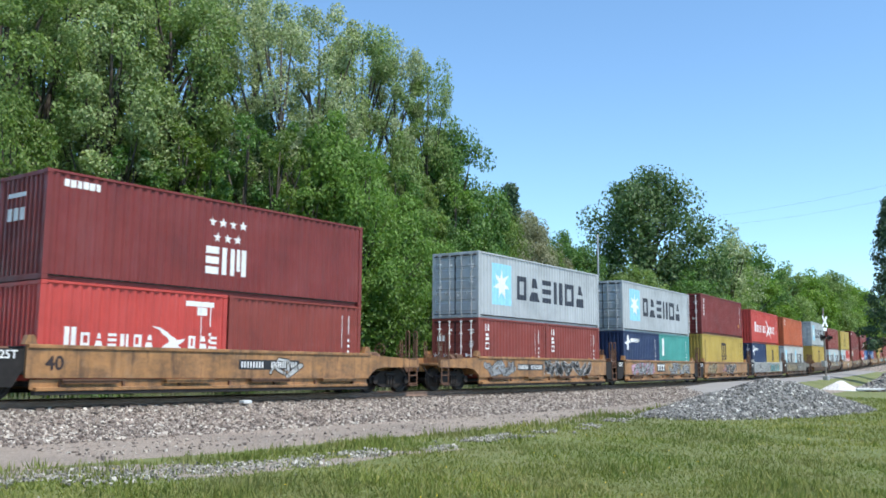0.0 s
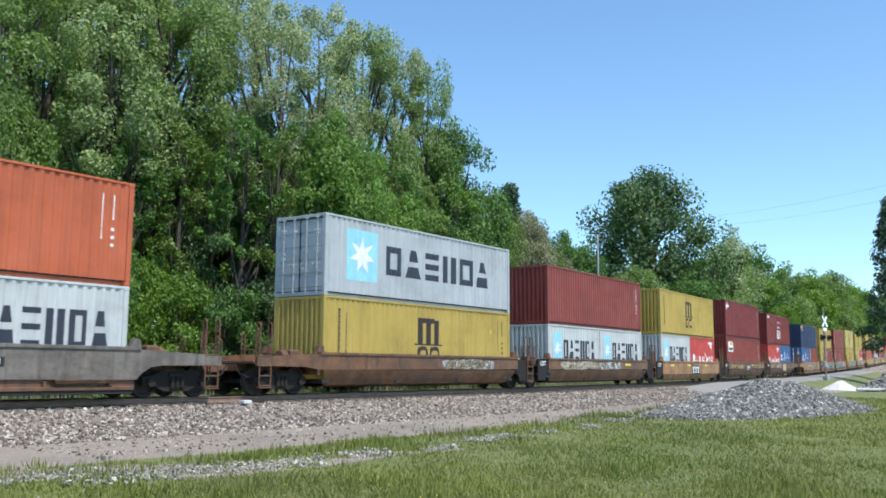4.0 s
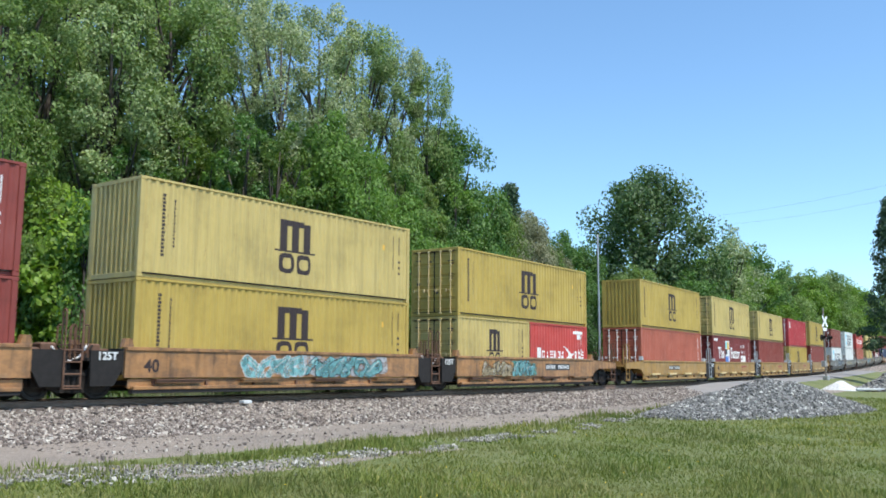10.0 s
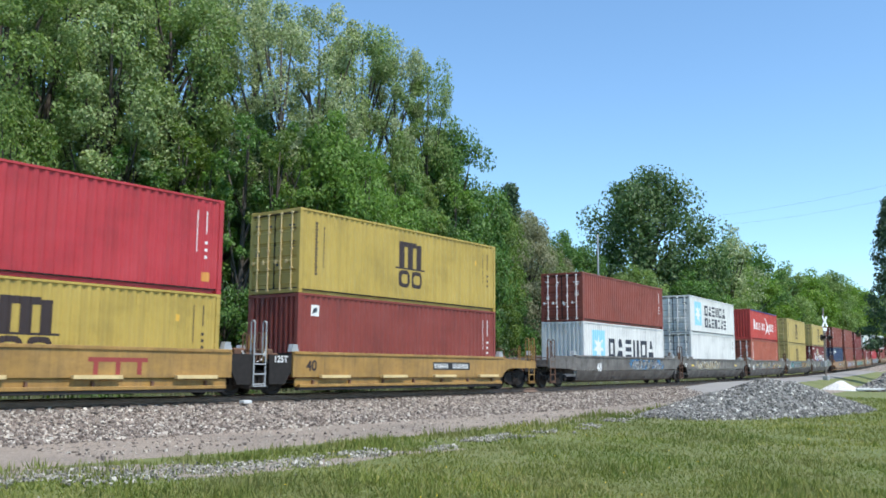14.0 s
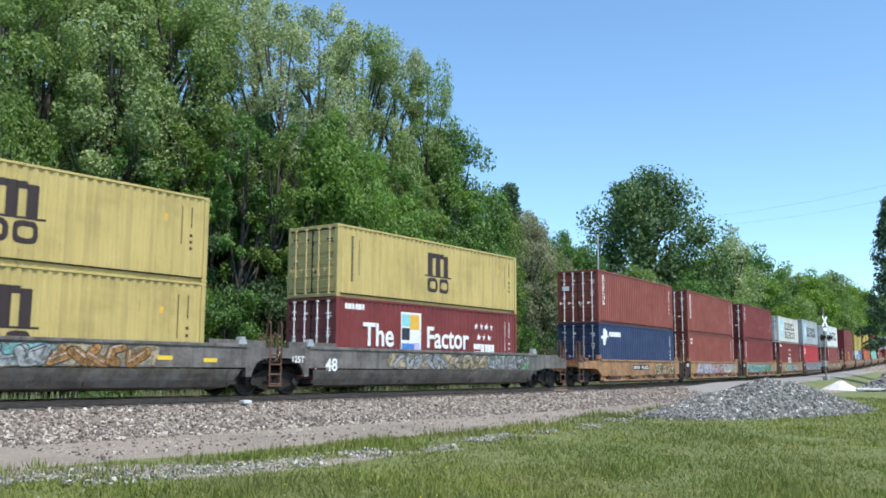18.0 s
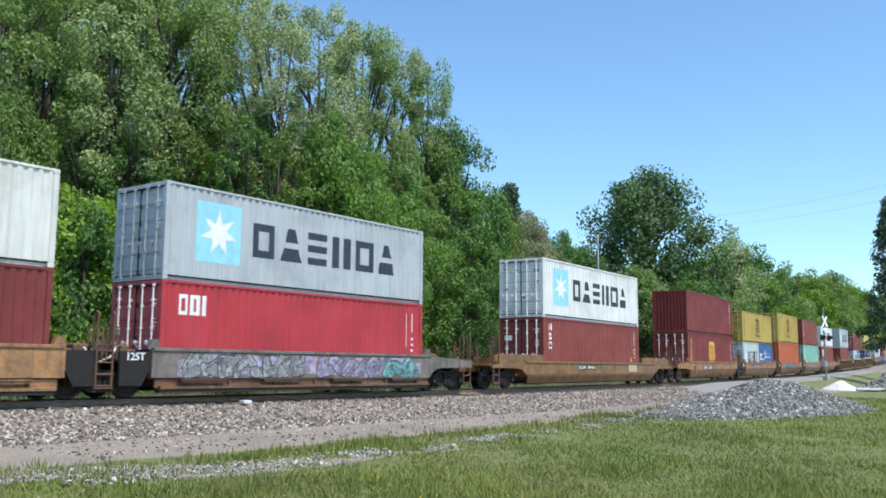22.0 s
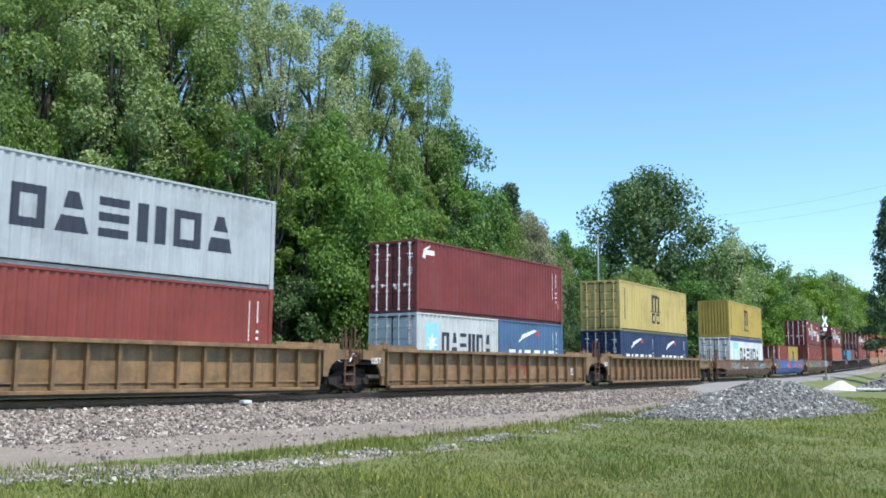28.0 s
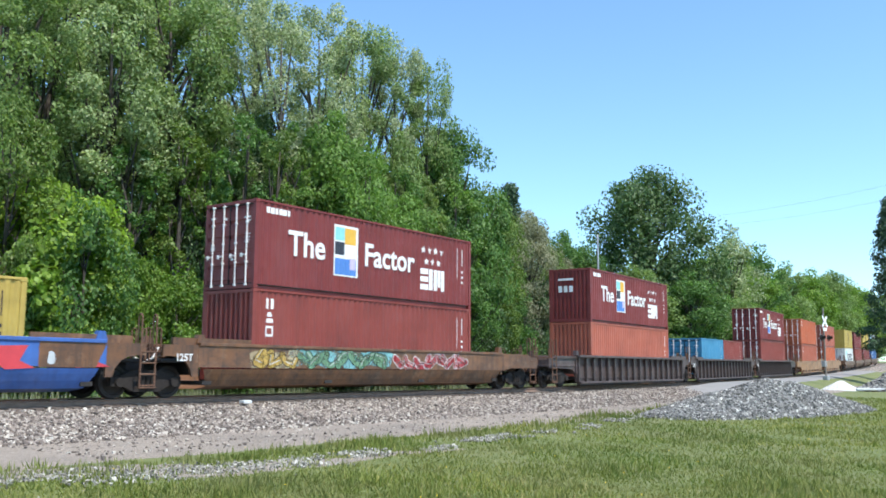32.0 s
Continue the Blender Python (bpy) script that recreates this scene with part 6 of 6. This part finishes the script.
FAR_AT = [(30.5, 122.0, 14.8, 5), (40.3, 140.0, 18.3, 5.5), (49.9, 155.0, 21.7, 5.5), (59.5, 170.0, 22.3, 6), (72.4, 190.0, 19.7, 6), (87.3, 215.0, 21.6, 6.5), (103.5, 240.0, 23.4, 7), (119.2, 265.0, 23.8, 7), (141.5, 300.0, 22.0, 8), (30.5, 112.0, 11.9, 4.5), (39.2, 128.0, 13.8, 4.8), (51.1, 150.0, 16.1, 5.2), (22.6, 108.0, 12.1, 4.4), (163.9, 330.0, 27.2, 9)]
FAR2_AT = [(41.6, 154.0, 16.8, 5.5), (54.4, 179.0, 20.5, 6), (65.9, 194.0, 21.6, 6.5), (77.7, 209.0, 20.8, 6.5), (91.2, 229.0, 21.7, 7), (107.1, 254.0, 22.9, 7), (126.5, 284.0, 22.7, 8), (133.8, 304.0, 21.0, 8), (155.8, 334.0, 22.1, 9), (17.7, 116.0, 10.5, 4.4), (23.9, 122.0, 12.5, 4.6)]
SAPLING_AT = [(-15.2, 43.0, 11.0, 1.7), (-13.2, 44.5, 12.5, 1.8), (-11.6, 45.5, 11.0, 1.5), (-10.2, 45.0, 13.0, 1.8), (-8.9, 46.0, 12.0, 1.6), (-7.4, 46.5, 10.5, 1.5), (-6.9, 48.0, 13.0, 1.8), (-5.4, 50.0, 11.5, 1.6), (-4.2, 51.5, 12.0, 1.6), (-2.6, 55.0, 12.5, 1.8), (-1.2, 58.0, 12.0, 1.6), (0.6, 61.0, 13.0, 1.8)]
BACK_AT = [(-36.0, 60.0, 15.5, 5.5), (-30.0, 66.0, 17.0, 5.5), (-25.0, 61.0, 15.0, 5), (-20.0, 67.0, 17.0, 5.5), (-15.5, 64.0, 15.0, 5), (-12.0, 70.0, 17.0, 5), (-8.0, 68.0, 15.0, 4.5), (-4.5, 72.0, 15.5, 4.5), (-31.0, 49.0, 14.0, 4.5)]
PALE_AT = [(9.6, 101.0, 17.6, 3.4), (7.6, 84.0, 14.4, 2.8), (13.0, 104.0, 14.2, 2.6)]
BUSH_AT = [(-15.0, 38.0, 6.9, 2.6), (-14.5, 40.0, 5.4, 2.0), (-12.4, 42.0, 4.6, 2.4), (-10.3, 43.0, 3.9, 2.2), (-14.4, 44.0, 5.6, 2.2), (-8.0, 45.0, 4.7, 2.4), (-6.7, 48.0, 3.8, 2.2), (-5.2, 48.0, 5.3, 2.4), (-3.2, 54.0, 6.0, 2.4), (-1.5, 56.0, 5.2, 2.2), (0.6, 62.0, 5.7, 2.4), (2.8, 68.0, 5.9, 2.4), (5.5, 76.0, 7.1, 2.6), (8.7, 84.0, 8.3, 2.6), (12.4, 92.0, 8.6, 2.8), (17.6, 102.0, 9.5, 3)]
_rng = random.Random(5)
for i, (x, y, h, r) in enumerate(POPLAR_AT):
    tree("poplar_tree", SLIM[i % 2] if i in (6, 7, 8, 9, 11) else POPLAR[i % 3], x, y, _rng.uniform(0, 360), (r / 3.5, (h + EYE) / 19.4), "tall slender poplar with silvery green leaves", "tree", "trees behind the track", "willow" if i in (0, 5, 12) else None)
for i, (x, y, h, r) in enumerate(BROAD_AT):
    # Inner trees take the deep leaf colour to imitate shade under the crowns.
    tree("broadleaf_tree", BROAD[i % 3], x, y, _rng.uniform(0, 360), (r / 4.0, (h + EYE) / 14.4), "fresh green broadleaf tree in the grove", "tree", "trees behind the track", "fresh" if i in (0, 1, 6, 7) else "olive" if i == 17 else "deep" if i in (8, 10, 18, 19, 20) else "willow" if i > 20 else (None, "olive", None)[i % 3])
for i, (x, y, h, r) in enumerate(FAR_AT + FAR2_AT):
    k = ("willow", "bright", "willow", "green", "willow", "bright")[i % 6]
    tree("broadleaf_tree", WOOD[i % 2], x, y, _rng.uniform(0, 360), (r / 4.0, (h + EYE) / 14.4), "spreading broadleaf tree along the far track", "tree", "trees along the far track", k)
for i, (x, y, h, r) in enumerate(SAPLING_AT):
    tree("young_tree", YOUNG[i % 2], x, y, _rng.uniform(0, 360), (r / 1.8, (h + EYE) / 14.0), "slender young tree with a bare lower trunk", "tree", "trees behind the track", ("green", "olive", "fresh")[i % 3])
# Back row closes the gaps; its deep leaves imitate the dark grove interior.
for i, (x, y, h, r) in enumerate(BACK_AT):
    tree("broadleaf_tree", WOOD[i % 2], x, y, _rng.uniform(0, 360), (r / 4.0, (h + EYE) / 14.4), "leafy tree deep in the grove", "tree", "trees behind the track", "deep" if i % 2 else "green")
for i, (x, y, h, r) in enumerate(PALE_AT):
    tree("broadleaf_tree", BROAD[i % 3], x, y, _rng.uniform(0, 360), (r / 4.0, (h + EYE) / 14.4), "pale brownish flowering tree", "tree", "trees behind the track", "pale")
for i, (x, y, h, r) in enumerate(BUSH_AT):
    # Deep leaves on shrubs carry the undergrowth's shade in their colour.
    k = "bright" if i in (1, 2, 4) else ("green", "deep", "deep")[i % 3]
    tree("shrub", BUSH[i % 2], x, y, _rng.uniform(0, 360), (r / 2.8, (h + EYE) / 6.2), "leafy shrub at the foot of the trees", "shrub", "shrubs behind the track", k)
tree("maple_tree", MAPLE, -17.4, 38.6, 0, (1.05, 9.7 / 9.2), "bright lime green maple at the edge of the grove", "tree")
tree("oak_tree", BIG, 27.8, 122.0, 20, (1.06, 28.0 / 24.6), "large round dark green tree standing above the others", "tree")
tree("fir_tree", FIR, 8.3, 106.0, 0, (1.5, 22.9 / 16), "dark fir tree with a pointed top", "tree", "fir trees")
tree("broadleaf_tree", AIRY, 41.4, 130.0, 60, (1.35, 22.0 / 14.4), "thin-leaved pale tree beside the large dark one", "tree", "trees along the far track")
for x, y, h, r in ((45.3, 91.0, 18.6, 3.4), (55.2, 104.0, 20.0, 3.8)):
    tree("fir_tree", FIR, x, y, 40 * x, (r / 3.0, h / 16), "dark fir tree at the edge of the field", "tree", "fir trees")

# ---- crossing signs, poles, wires ----
def crossbuck(x, y, turn, base_z, label):
    g = thing("crossing_signal", label, "railway signal", "crossing signals")
    part("mast", Shape().tube([(0, 0, 0), (0, 0, 6.0)], 0.07, 10), POLE_WOOD, g, "dull grey mast")
    part("mast_base", Shape().box(-0.2, -0.2, 0, 0.2, 0.2, 0.35, 0.03), GALV, g)
    for a in (45, -45):
        o = part("crossbuck_blade", Shape().box(-0.61, -0.012, -0.115, 0.61, 0.012, 0.115, 0.005), SIGN_WHITE, g, "white crossed sign blade", at=(0, -0.1 - 0.03 * (a > 0), 4.85))
        o.rotation_euler = (0, radians(a), 0)
    part("track_sign", Shape().box(-0.3, -0.012, -0.14, 0.3, 0.012, 0.14, 0.005), SIGN_WHITE, g, "small white plate", at=(0, -0.1, 4.2))
    part("crossarm", Shape().tube([(-0.75, 0, 0), (0.75, 0, 0)], 0.04, 8), GALV, g, at=(0, 0, 3.5))
    for sx in (-0.62, 0.62):
        lamp = part("flasher", Shape().tube([(0, -0.05, 0), (0, 0.02, 0)], 0.26, 18), BLACK_STEEL, g, "black lamp disc", at=(sx, -0.08, 3.5))
        part("lens", Shape().tube([(0, -0.12, 0), (0, -0.05, 0)], [0.08, 0.11], 14), LAMP_GLASS, lamp, "unlit red lens")
        part("hood", Shape().tube([(0, -0.3, 0.04), (0, -0.05, 0.02)], [0.13, 0.14], 14, False), BLACK_STEEL, lamp)
    part("control_box", Shape().box(-0.18, -0.15, 0, 0.18, 0.15, 0.5, 0.02), GALV, g, at=(0, 0.1, 1.1))
    g.matrix_basis = pose(x, y, base_z, 0, 0, turn)
    return g


crossbuck(31.9, 76.0, 42, 0.70, "crossing signal with white crossbuck and dark lamps")
crossbuck(15.2, 80.0, 42, 0.10, "crossing signal beyond the track with white crossbuck")


def pole(x, y, h, label):
    p = thing("utility_pole", label, "pole", "poles")
    part("shaft", Shape().tube([(0, 0, -0.3), (0, 0, h)], [0.11, 0.07], 10), GALV, p)
    part("cap", Shape().tube([(0, 0, h), (0, 0, h + 0.12)], [0.09, 0.03], 10), GALV, p)
    p.matrix_basis = pose(x, y, 0.3, 0, 0, 30)
    return p


pole(13.8, 80.0, 13.0, "tall grey pole beside the far trees")
for a, b in (((40.6, 132.0, 24.0), (44.1, 80.0, 19.0)), ((43.0, 132.0, 22.8), (44.0, 80.0, 17.6))):
    w = thing("power_line", "thin overhead power cable", "cable", "power lines")
    pts = [Vector(a).lerp(Vector(b), i / 24) - Vector((0, 0, 0.35 * math.sin(math.pi * i / 24))) for i in range(25)]
    part("cable", Shape().tube(pts, 0.009, 5, False), WIRE, w)

# ---- the train, from the head of what passes to its tail ----
# station at 0 s of the containers' near end | upper: paint brand height doors | lower: list | wagon paint, half length, joint, ends, marks, spray
B40, B48, B53 = (6.40, 7.80), (7.55, 9.03), (8.25, 9.83)
H, L = HIGH, LOW
NUM = (("bars", 1.6, 0.98, 0.95),)
OLD = (("stencil", 2.6, 0.92, 0.95), ("40", -5.6, 0.95, 0.5))
UNITS = [
    (-28.4, ("oxide", "plain", H, 1), [("oxide", "plain", H)], "orange", B40, "AA", (), ()),
    (-12.81, ("maroon", "stars", H, 0), [("red", "bird", 0), ("oxide", "plain", 0)], "orange", B40, "AC", NUM + (("40", -5.7, 0.95, 0.5),), ((1.7, 3.0, "white", "black"),)),
    (7.05, ("grey", "star", H, 1), [("oxide", "stack3", 1), ("oxide", "stack3", 0)], "orange", B40, "CA", (("bars", -1.9, 0.98, 0.9),), ((-6, -3.4, "silver", "black"), (-0.4, 4.4, "black", "white"))),
    (22.65, ("grey", "star", H, 1), [("navy", "horse", 0), ("teal", "slab", 0)], "orange", B40, "AA", (("brand", -0.4, 1.0, 0.75),), ((-5, -2.0, "silver", "pink"), (1.4, 5.2, "silver", "tan"))),
    (38.04, ("maroon", "stack3", H, 1), [("yellow", "arch", H)], "orange", B40, "AA", (), ((-5.4, -3.2, "tan", "black"), (-0.4, 2.6, "black", "white"), (-1.4, -0.4, "pink", "lilac"))),
    (53.79, ("red", "bird", H, 0), [("navy", "horse", 1), ("yellow", "arch", 0)], "silver", B40, "AA", (), ((-6.0, -0.2, "white", "black"), (0.6, 4.6, "aqua", "tan"))),
    (69.23, ("orange", "small", H, 0), [("offwhite", "star", 1), ("offwhite", "star", 0)], "dusk", B40, "AC", (("bars", 1.6, 0.98, 0.75),), ((-6.0, 0.2, "tan", "black"),)),
    (89.10, ("grey", "star", H, 1), [("yellow", "arch", H)], "brown", B40, "CA", (), ((1.0, 4.0, "tan", "silver"),)),
    (104.96, ("oxide", "plain", H, 0), [("offwhite", "star", 0), ("offwhite", "star", 0)], "brown", B40, "AA", (("reflector", 3.4, 1.15, 0.8), ("reflector", -4, 1.15, 0.8)), ((-5, -1.2, "tan", "white"), (-0.6, 2.2, "white", "tan"))),
    (120.66, ("yellow", "arch", H, 0), [("offwhite", "star", 0), ("red", "bird", 0)], "orange", B40, "AA", (("brand", 0.5, 0.85, 0.9), ("reflector", -4.6, 1.15, 0.7), ("reflector", -1.0, 1.15, 0.7), ("reflector", 3.0, 1.15, 0.7)), ()),
    (136.49, ("maroon", "arc", H, 0), [("oxide", "plate", H)], "brown", B40, "AA", (("brand", 0.2, 0.95, 0.6), ("reflector", 1.8, 1.2, 0.6)), ((-5.2, -2.0, "orange", "tan"), (3.4, 5.4, "orange", "tan"))),
    (152.22, ("maroon", "stars", H, 0), [("red", "bird", 0), ("blue", "script", 0)], "brown", B40, "AC", (("patch", 1.0, 0.95, 1.6),), ((-5.6, -3.6, "tan", "orange"), (-3.0, -0.6, "tan", "white"))),
    (172.20, ("navy", "gold5", L, 0), [("blue", "script", 1), ("brownred", "stack6", 0)], "orange", B40, "CA", (("bars", -1.2, 1.0, 0.95),), ((-5.8, -5.0, "tan", "black"), (2.2, 4.4, "tan", "orange"))),
    (187.76, ("yellow", "arch", L, 1), [("yellow", "arch", 1), ("oxide", "stack3", 0)], "orange", B40, "AA", (("brand", -1.3, 0.98, 0.85),), ((0.4, 5.0, "aqua", "tan"),)),
    (203.33, ("oxide", "stack6", H, 0), [("oxide", "stack3", 1), ("oxide", "stack6", 0)], "orange", B40, "AA", (("brand", 2.6, 0.98, 0.85),), ((-5.4, 0.6, "teal", "tan"),)),
    (218.89, ("pale", "arch", H, 0), [("yellow", "arch", H)], "orange", B40, "AA", (("40", -5.6, 0.9, 0.5),), ((-2.2, 0.2, "aqua", "white"), (0.4, 4.2, "aqua", "silver"))),
    (234.40, ("yellow", "arch", H, 1), [("pale", "arch", 1), ("red", "bird", 0)], "orange", B40, "AC", (("bars", 2.4, 1.0, 0.95),), ((-4.4, -2.2, "tan", "orange"), (-1.8, -0.1, "aqua", "teal"))),
    (254.38, ("yellow", "arch", H, 0), [("terracotta", "plain", H, 1)], "yellow", B40, "CA", (("bars", -0.6, 1.0, 0.8),), ()),
    (269.78, ("pale", "arch", H, 1), [("maroon", "slogan", H, 1)], "yellow", B40, "AA", OLD, ()),
    (285.46, ("pale", "arch", L, 1), [("oxide", "plain", H, 1)], "yellow", B40, "AA", OLD, ()),
    (301.05, ("crimson", "three", H, 1), [("yellow", "arch", L, 1)], "yellow", B40, "AA", OLD, ()),
    (316.51, ("yellow", "arch", H, 1), [("oxide", "square", H, 0)], "yellow", B40, "AC", (("bars", 2.5, 1.0, 0.95), ("40", -5.6, 0.95, 0.5)), ()),
    (337.56, ("brownred", "plain", L, 1), [("white", "star", H, 0)], "grey", B48, "CA", (("48", -4.6, 0.98, 0.6),), ((0.2, 5.0, "silver", "blue"),)),
    (355.60, ("white", "star2", L, 1), [("white", "plain", H, 1)], "grey", B48, "AA", (("reflector", -6.6, 1.15, 0.6), ("reflector", 5.2, 1.15, 0.6)), ((-5.6, 0.4, "tan", "white"),)),
    (373.69, ("red", "bird", L, 0), [("terracotta", "stack6", H, 1)], "grey", B48, "AA", (("48", -6.5, 0.98, 0.6), ("reflector", -4.9, 1.18, 0.5), ("reflector", -2.3, 1.15, 0.4), ("reflector", 0.2, 1.15, 0.4), ("reflector", 2.9, 1.15, 0.4), ("reflector", 5.4, 1.12, 0.5)), ((-5.9, -4.6, "white", "teal"), (-4.2, -2.6, "silver", "tan"), (-2.0, -0.2, "tan", "silver"), (0.5, 2.4, "silver", "orange"), (3.2, 4.8, "tan", "lilac"))),
    (391.74, ("pale", "arch", L, 1), [("pale", "arch", H, 1)], "grey", B48, "AA", (("48", -6.5, 0.98, 0.6), ("reflector", 4.6, 1.15, 0.5), ("reflector", -4.2, 1.15, 0.4), ("reflector", 6.2, 1.1, 0.5)), ((-4.0, 1.0, "silver", "aqua"), (1.2, 4.0, "orange", "tan"), (-6.0, -4.4, "aqua", "lilac"))),
    (409.61, ("pale", "arch", L, 1), [("maroon", "slogan", H, 1)], "grey", B48, "AC", (("48", -6.5, 0.98, 0.6),), ((-3.0, 0.2, "silver", "tan"), (0.4, 3.2, "tan", "black"), (3.4, 6.4, "silver", "green"))),
    (430.79, ("brownred", "stack6", H, 1), [("navy", "horse", H, 1)], "orange", B40, "CA", (("bars", -0.4, 1.0, 0.95),), ((2.0, 5.4, "tan", "orange"),)),
    (446.26, ("brownred", "stack6", H, 1), [("brownred", "square", H, 1)], "orange", B40, "AA", (), ((-4.9, -0.8, "lilac", "white"), (-0.2, 1.8, "pink", "tan"), (2.2, 5.6, "white", "tan"))),
    (462.27, ("maroon", "stack3", H, 1), [("maroon", "stack3", H, 1)], "orange", B40, "AA", (), ((-5.6, 0.2, "teal", "aqua"), (0.6, 3.8, "green", "aqua"))),
    (478.01, ("dirtywhite", "star2", L, 1), [("maroon", "stars", H, 1)], "orange", B40, "AA", (), ((-5.8, -3.8, "gold", "white"), (-3.8, -0.6, "aqua", "white"), (0.2, 2.6, "white", "black"))),
    (493.52, ("grey", "star", H, 1), [("crimson", "three", H, 1)], "dusk", B40, "AC", (), ((-5.2, -0.4, "silver", "lilac"), (0.2, 3.4, "lilac", "pink"), (3.6, 5.4, "aqua", "lilac"))),
    (515.53, ("white", "star", H, 1), [("oxide", "stack3", H, 1)], "ochre", B53, "CC", (("bars", -1.6, 1.0, 0.8), ("patch", 4.6, 1.0, 1.2)), ()),
    (537.29, ("maroon", "plain", H, 0), [("maroon", "arch", H, 1)], "rust", B40, "CA", (("bars", -2.0, 1.0, 0.85), ("40", -5.4, 0.95, 0.5)), ()),
    (553.12, ("yellow", "arch", L, 1), [("offwhite", "star", 1), ("blue", "script", 0)], "rust", B40, "AA", (("stencil", 2.9, 0.95, 0.95),), ((-4.0, -0.8, "silver", "black"),)),
    (568.79, ("yellow", "arch", H, 1), [("orange", "square", H, 0)], "rust", B40, "AA", (("stencil", 2.9, 0.95, 0.95),), ((-3.6, -1.2, "blue", "aqua"), (-1.2, 1.2, "aqua", "gold"))),
    (584.64, ("brownred", "stack6", H, 0), [("mint", "slab", H, 1)], "rust", B40, "AA", (("stencil", 2.9, 0.95, 0.95),), ((-1.2, 1.2, "lilac", "silver"),)),
    (600.36, ("white", "star", L, 0), [("oxide", "plate", H, 1)], "rust", B40, "AC", (("stencil", 2.9, 0.95, 0.8),), ((-4.2, -2.4, "aqua", "silver"),)),
    (622.09, ("grey", "star", H, 0), [("oxide", "plain", H, 0)], "ribbed", B53, "CA", (), ()),
    (641.86, ("maroon", "arc", H, 1), [("offwhite", "star", 1), ("mid", "comet", 0)], "ribbed", B53, "AA", (("stencil", 1.6, 0.85, 0.9), ("53", 7.0, 0.75, 0.45)), ()),
    (661.42, ("pale", "arch", H, 1), [("navy", "comet", 1), ("navy", "comet", 0)], "ribbed", B53, "AC", (), ()),
    (685.10, ("yellow", "arch", H, 0), [("white", "star", H, 1)], "brown", B53, "CA", (("bars", -2.0, 0.98, 0.8),), ((-6.4, -4.4, "silver", "tan"), (1.6, 6.0, "silver", "dark"))),
    (704.70, None, [("oxide", "stack3", 1), ("yellow", "arch", 0)], "blue", B53, "AA", (("blob", -7.2, 1.0, 0.9), ("blob", -1.3, 1.05, 1.0), ("blob", -0.6, 0.95, 0.7), ("blob", 3.6, 1.05, 0.9), ("blob", 5.7, 1.0, 0.7), ("blob", 7.6, 1.05, 0.9)), ()),
    (724.30, ("maroon", "slogan", H, 1), [("oxide", "stack3", H, 0)], "brown", B53, "AC", (), ((-6.0, -4.4, "gold", "tan"), (-4.2, 0.2, "green", "aqua"), (0.8, 5.4, "redspray", "white"))),
    (748.28, ("maroon", "slogan", H, 0), [("terracotta", "plain", H, 0)], "darkribbed", B53, "CA", (), ()),
    (767.90, None, [("sky", "plain", 1), ("oxide", "plain", 0)], "darkribbed", B53, "AA", (), ()),
    (787.48, ("maroon", "slogan", H, 1), [("oxide", "plain", H, 1)], "darkribbed", B53, "AC", (), ()),
    (810.80, ("orange", "small", H, 1), [("terracotta", "small", H, 1)], "orange", B53, "CA", (), ()),
    (830.40, ("terracotta", "plain", H, 1), [("orange", "plain", H, 1)], "orange", B53, "AC", (), ()),
    (856.00, ("yellow", "arch", H, 0), [("white", "star", H, 1)], "brown", B40, "CA", (), ()),
    (871.60, ("maroon", "plain", H, 1), [("oxide", "plain", H, 1)], "brown", B40, "AA", (), ()),
    (887.20, ("yellow", "arch", H, 1), [("maroon", "stack3", H, 1)], "brown", B40, "AA", (), ()),
    (902.80, ("grey", "star", H, 1), [("blue", "script", H, 1)], "brown", B40, "AC", (), ()),
]
MOVING = []
for _n, (s0, upper, lower, paint, (half, joint), ends, marks, spray) in enumerate(UNITS):
    mid = s0 + FEET40 / 2
    tell = "carrying stacked containers" if upper else "carrying two short containers"
    MOVING.append((wagon(paint, half, joint, ends[0], ends[1], marks, spray, _n, tell, paint == "yellow"), mid, Matrix()))
    z = FLOOR
    if len(lower) == 1:
        mat, brand, h = lower[0][:3]
        doors = bool(lower[0][3]) if len(lower[0]) > 3 else False
        MOVING.append((container(mat, brand, FEET40, h, doors, "lower", "navy" if s0 == 685.10 else None), mid, pose(0, 0, z)))
        z += h
    else:
        for (mat, brand, doors), x in zip(lower, (-3.065, 3.065)):
            MOVING.append((container(mat, brand, FEET20, LOW, bool(doors), "short lower"), mid, pose(x, 0, z)))
        z += LOW
    if upper:
        mat, brand, h, doors = upper
        MOVING.append((container(mat, brand, FEET40, h, bool(doors), "upper", "navy" if s0 == 373.69 else None), mid, pose(0, 0, z + 0.006)))


def motions():
    """The train runs along the track: each wagon and each container on it, keyed every half second."""
    times = [0.5 * i for i in range(65)]
    for ob, mid, local in MOVING:
        walk(ob, [(t, track_pose(mid - travelled(t)) @ local) for t in times])


motions()
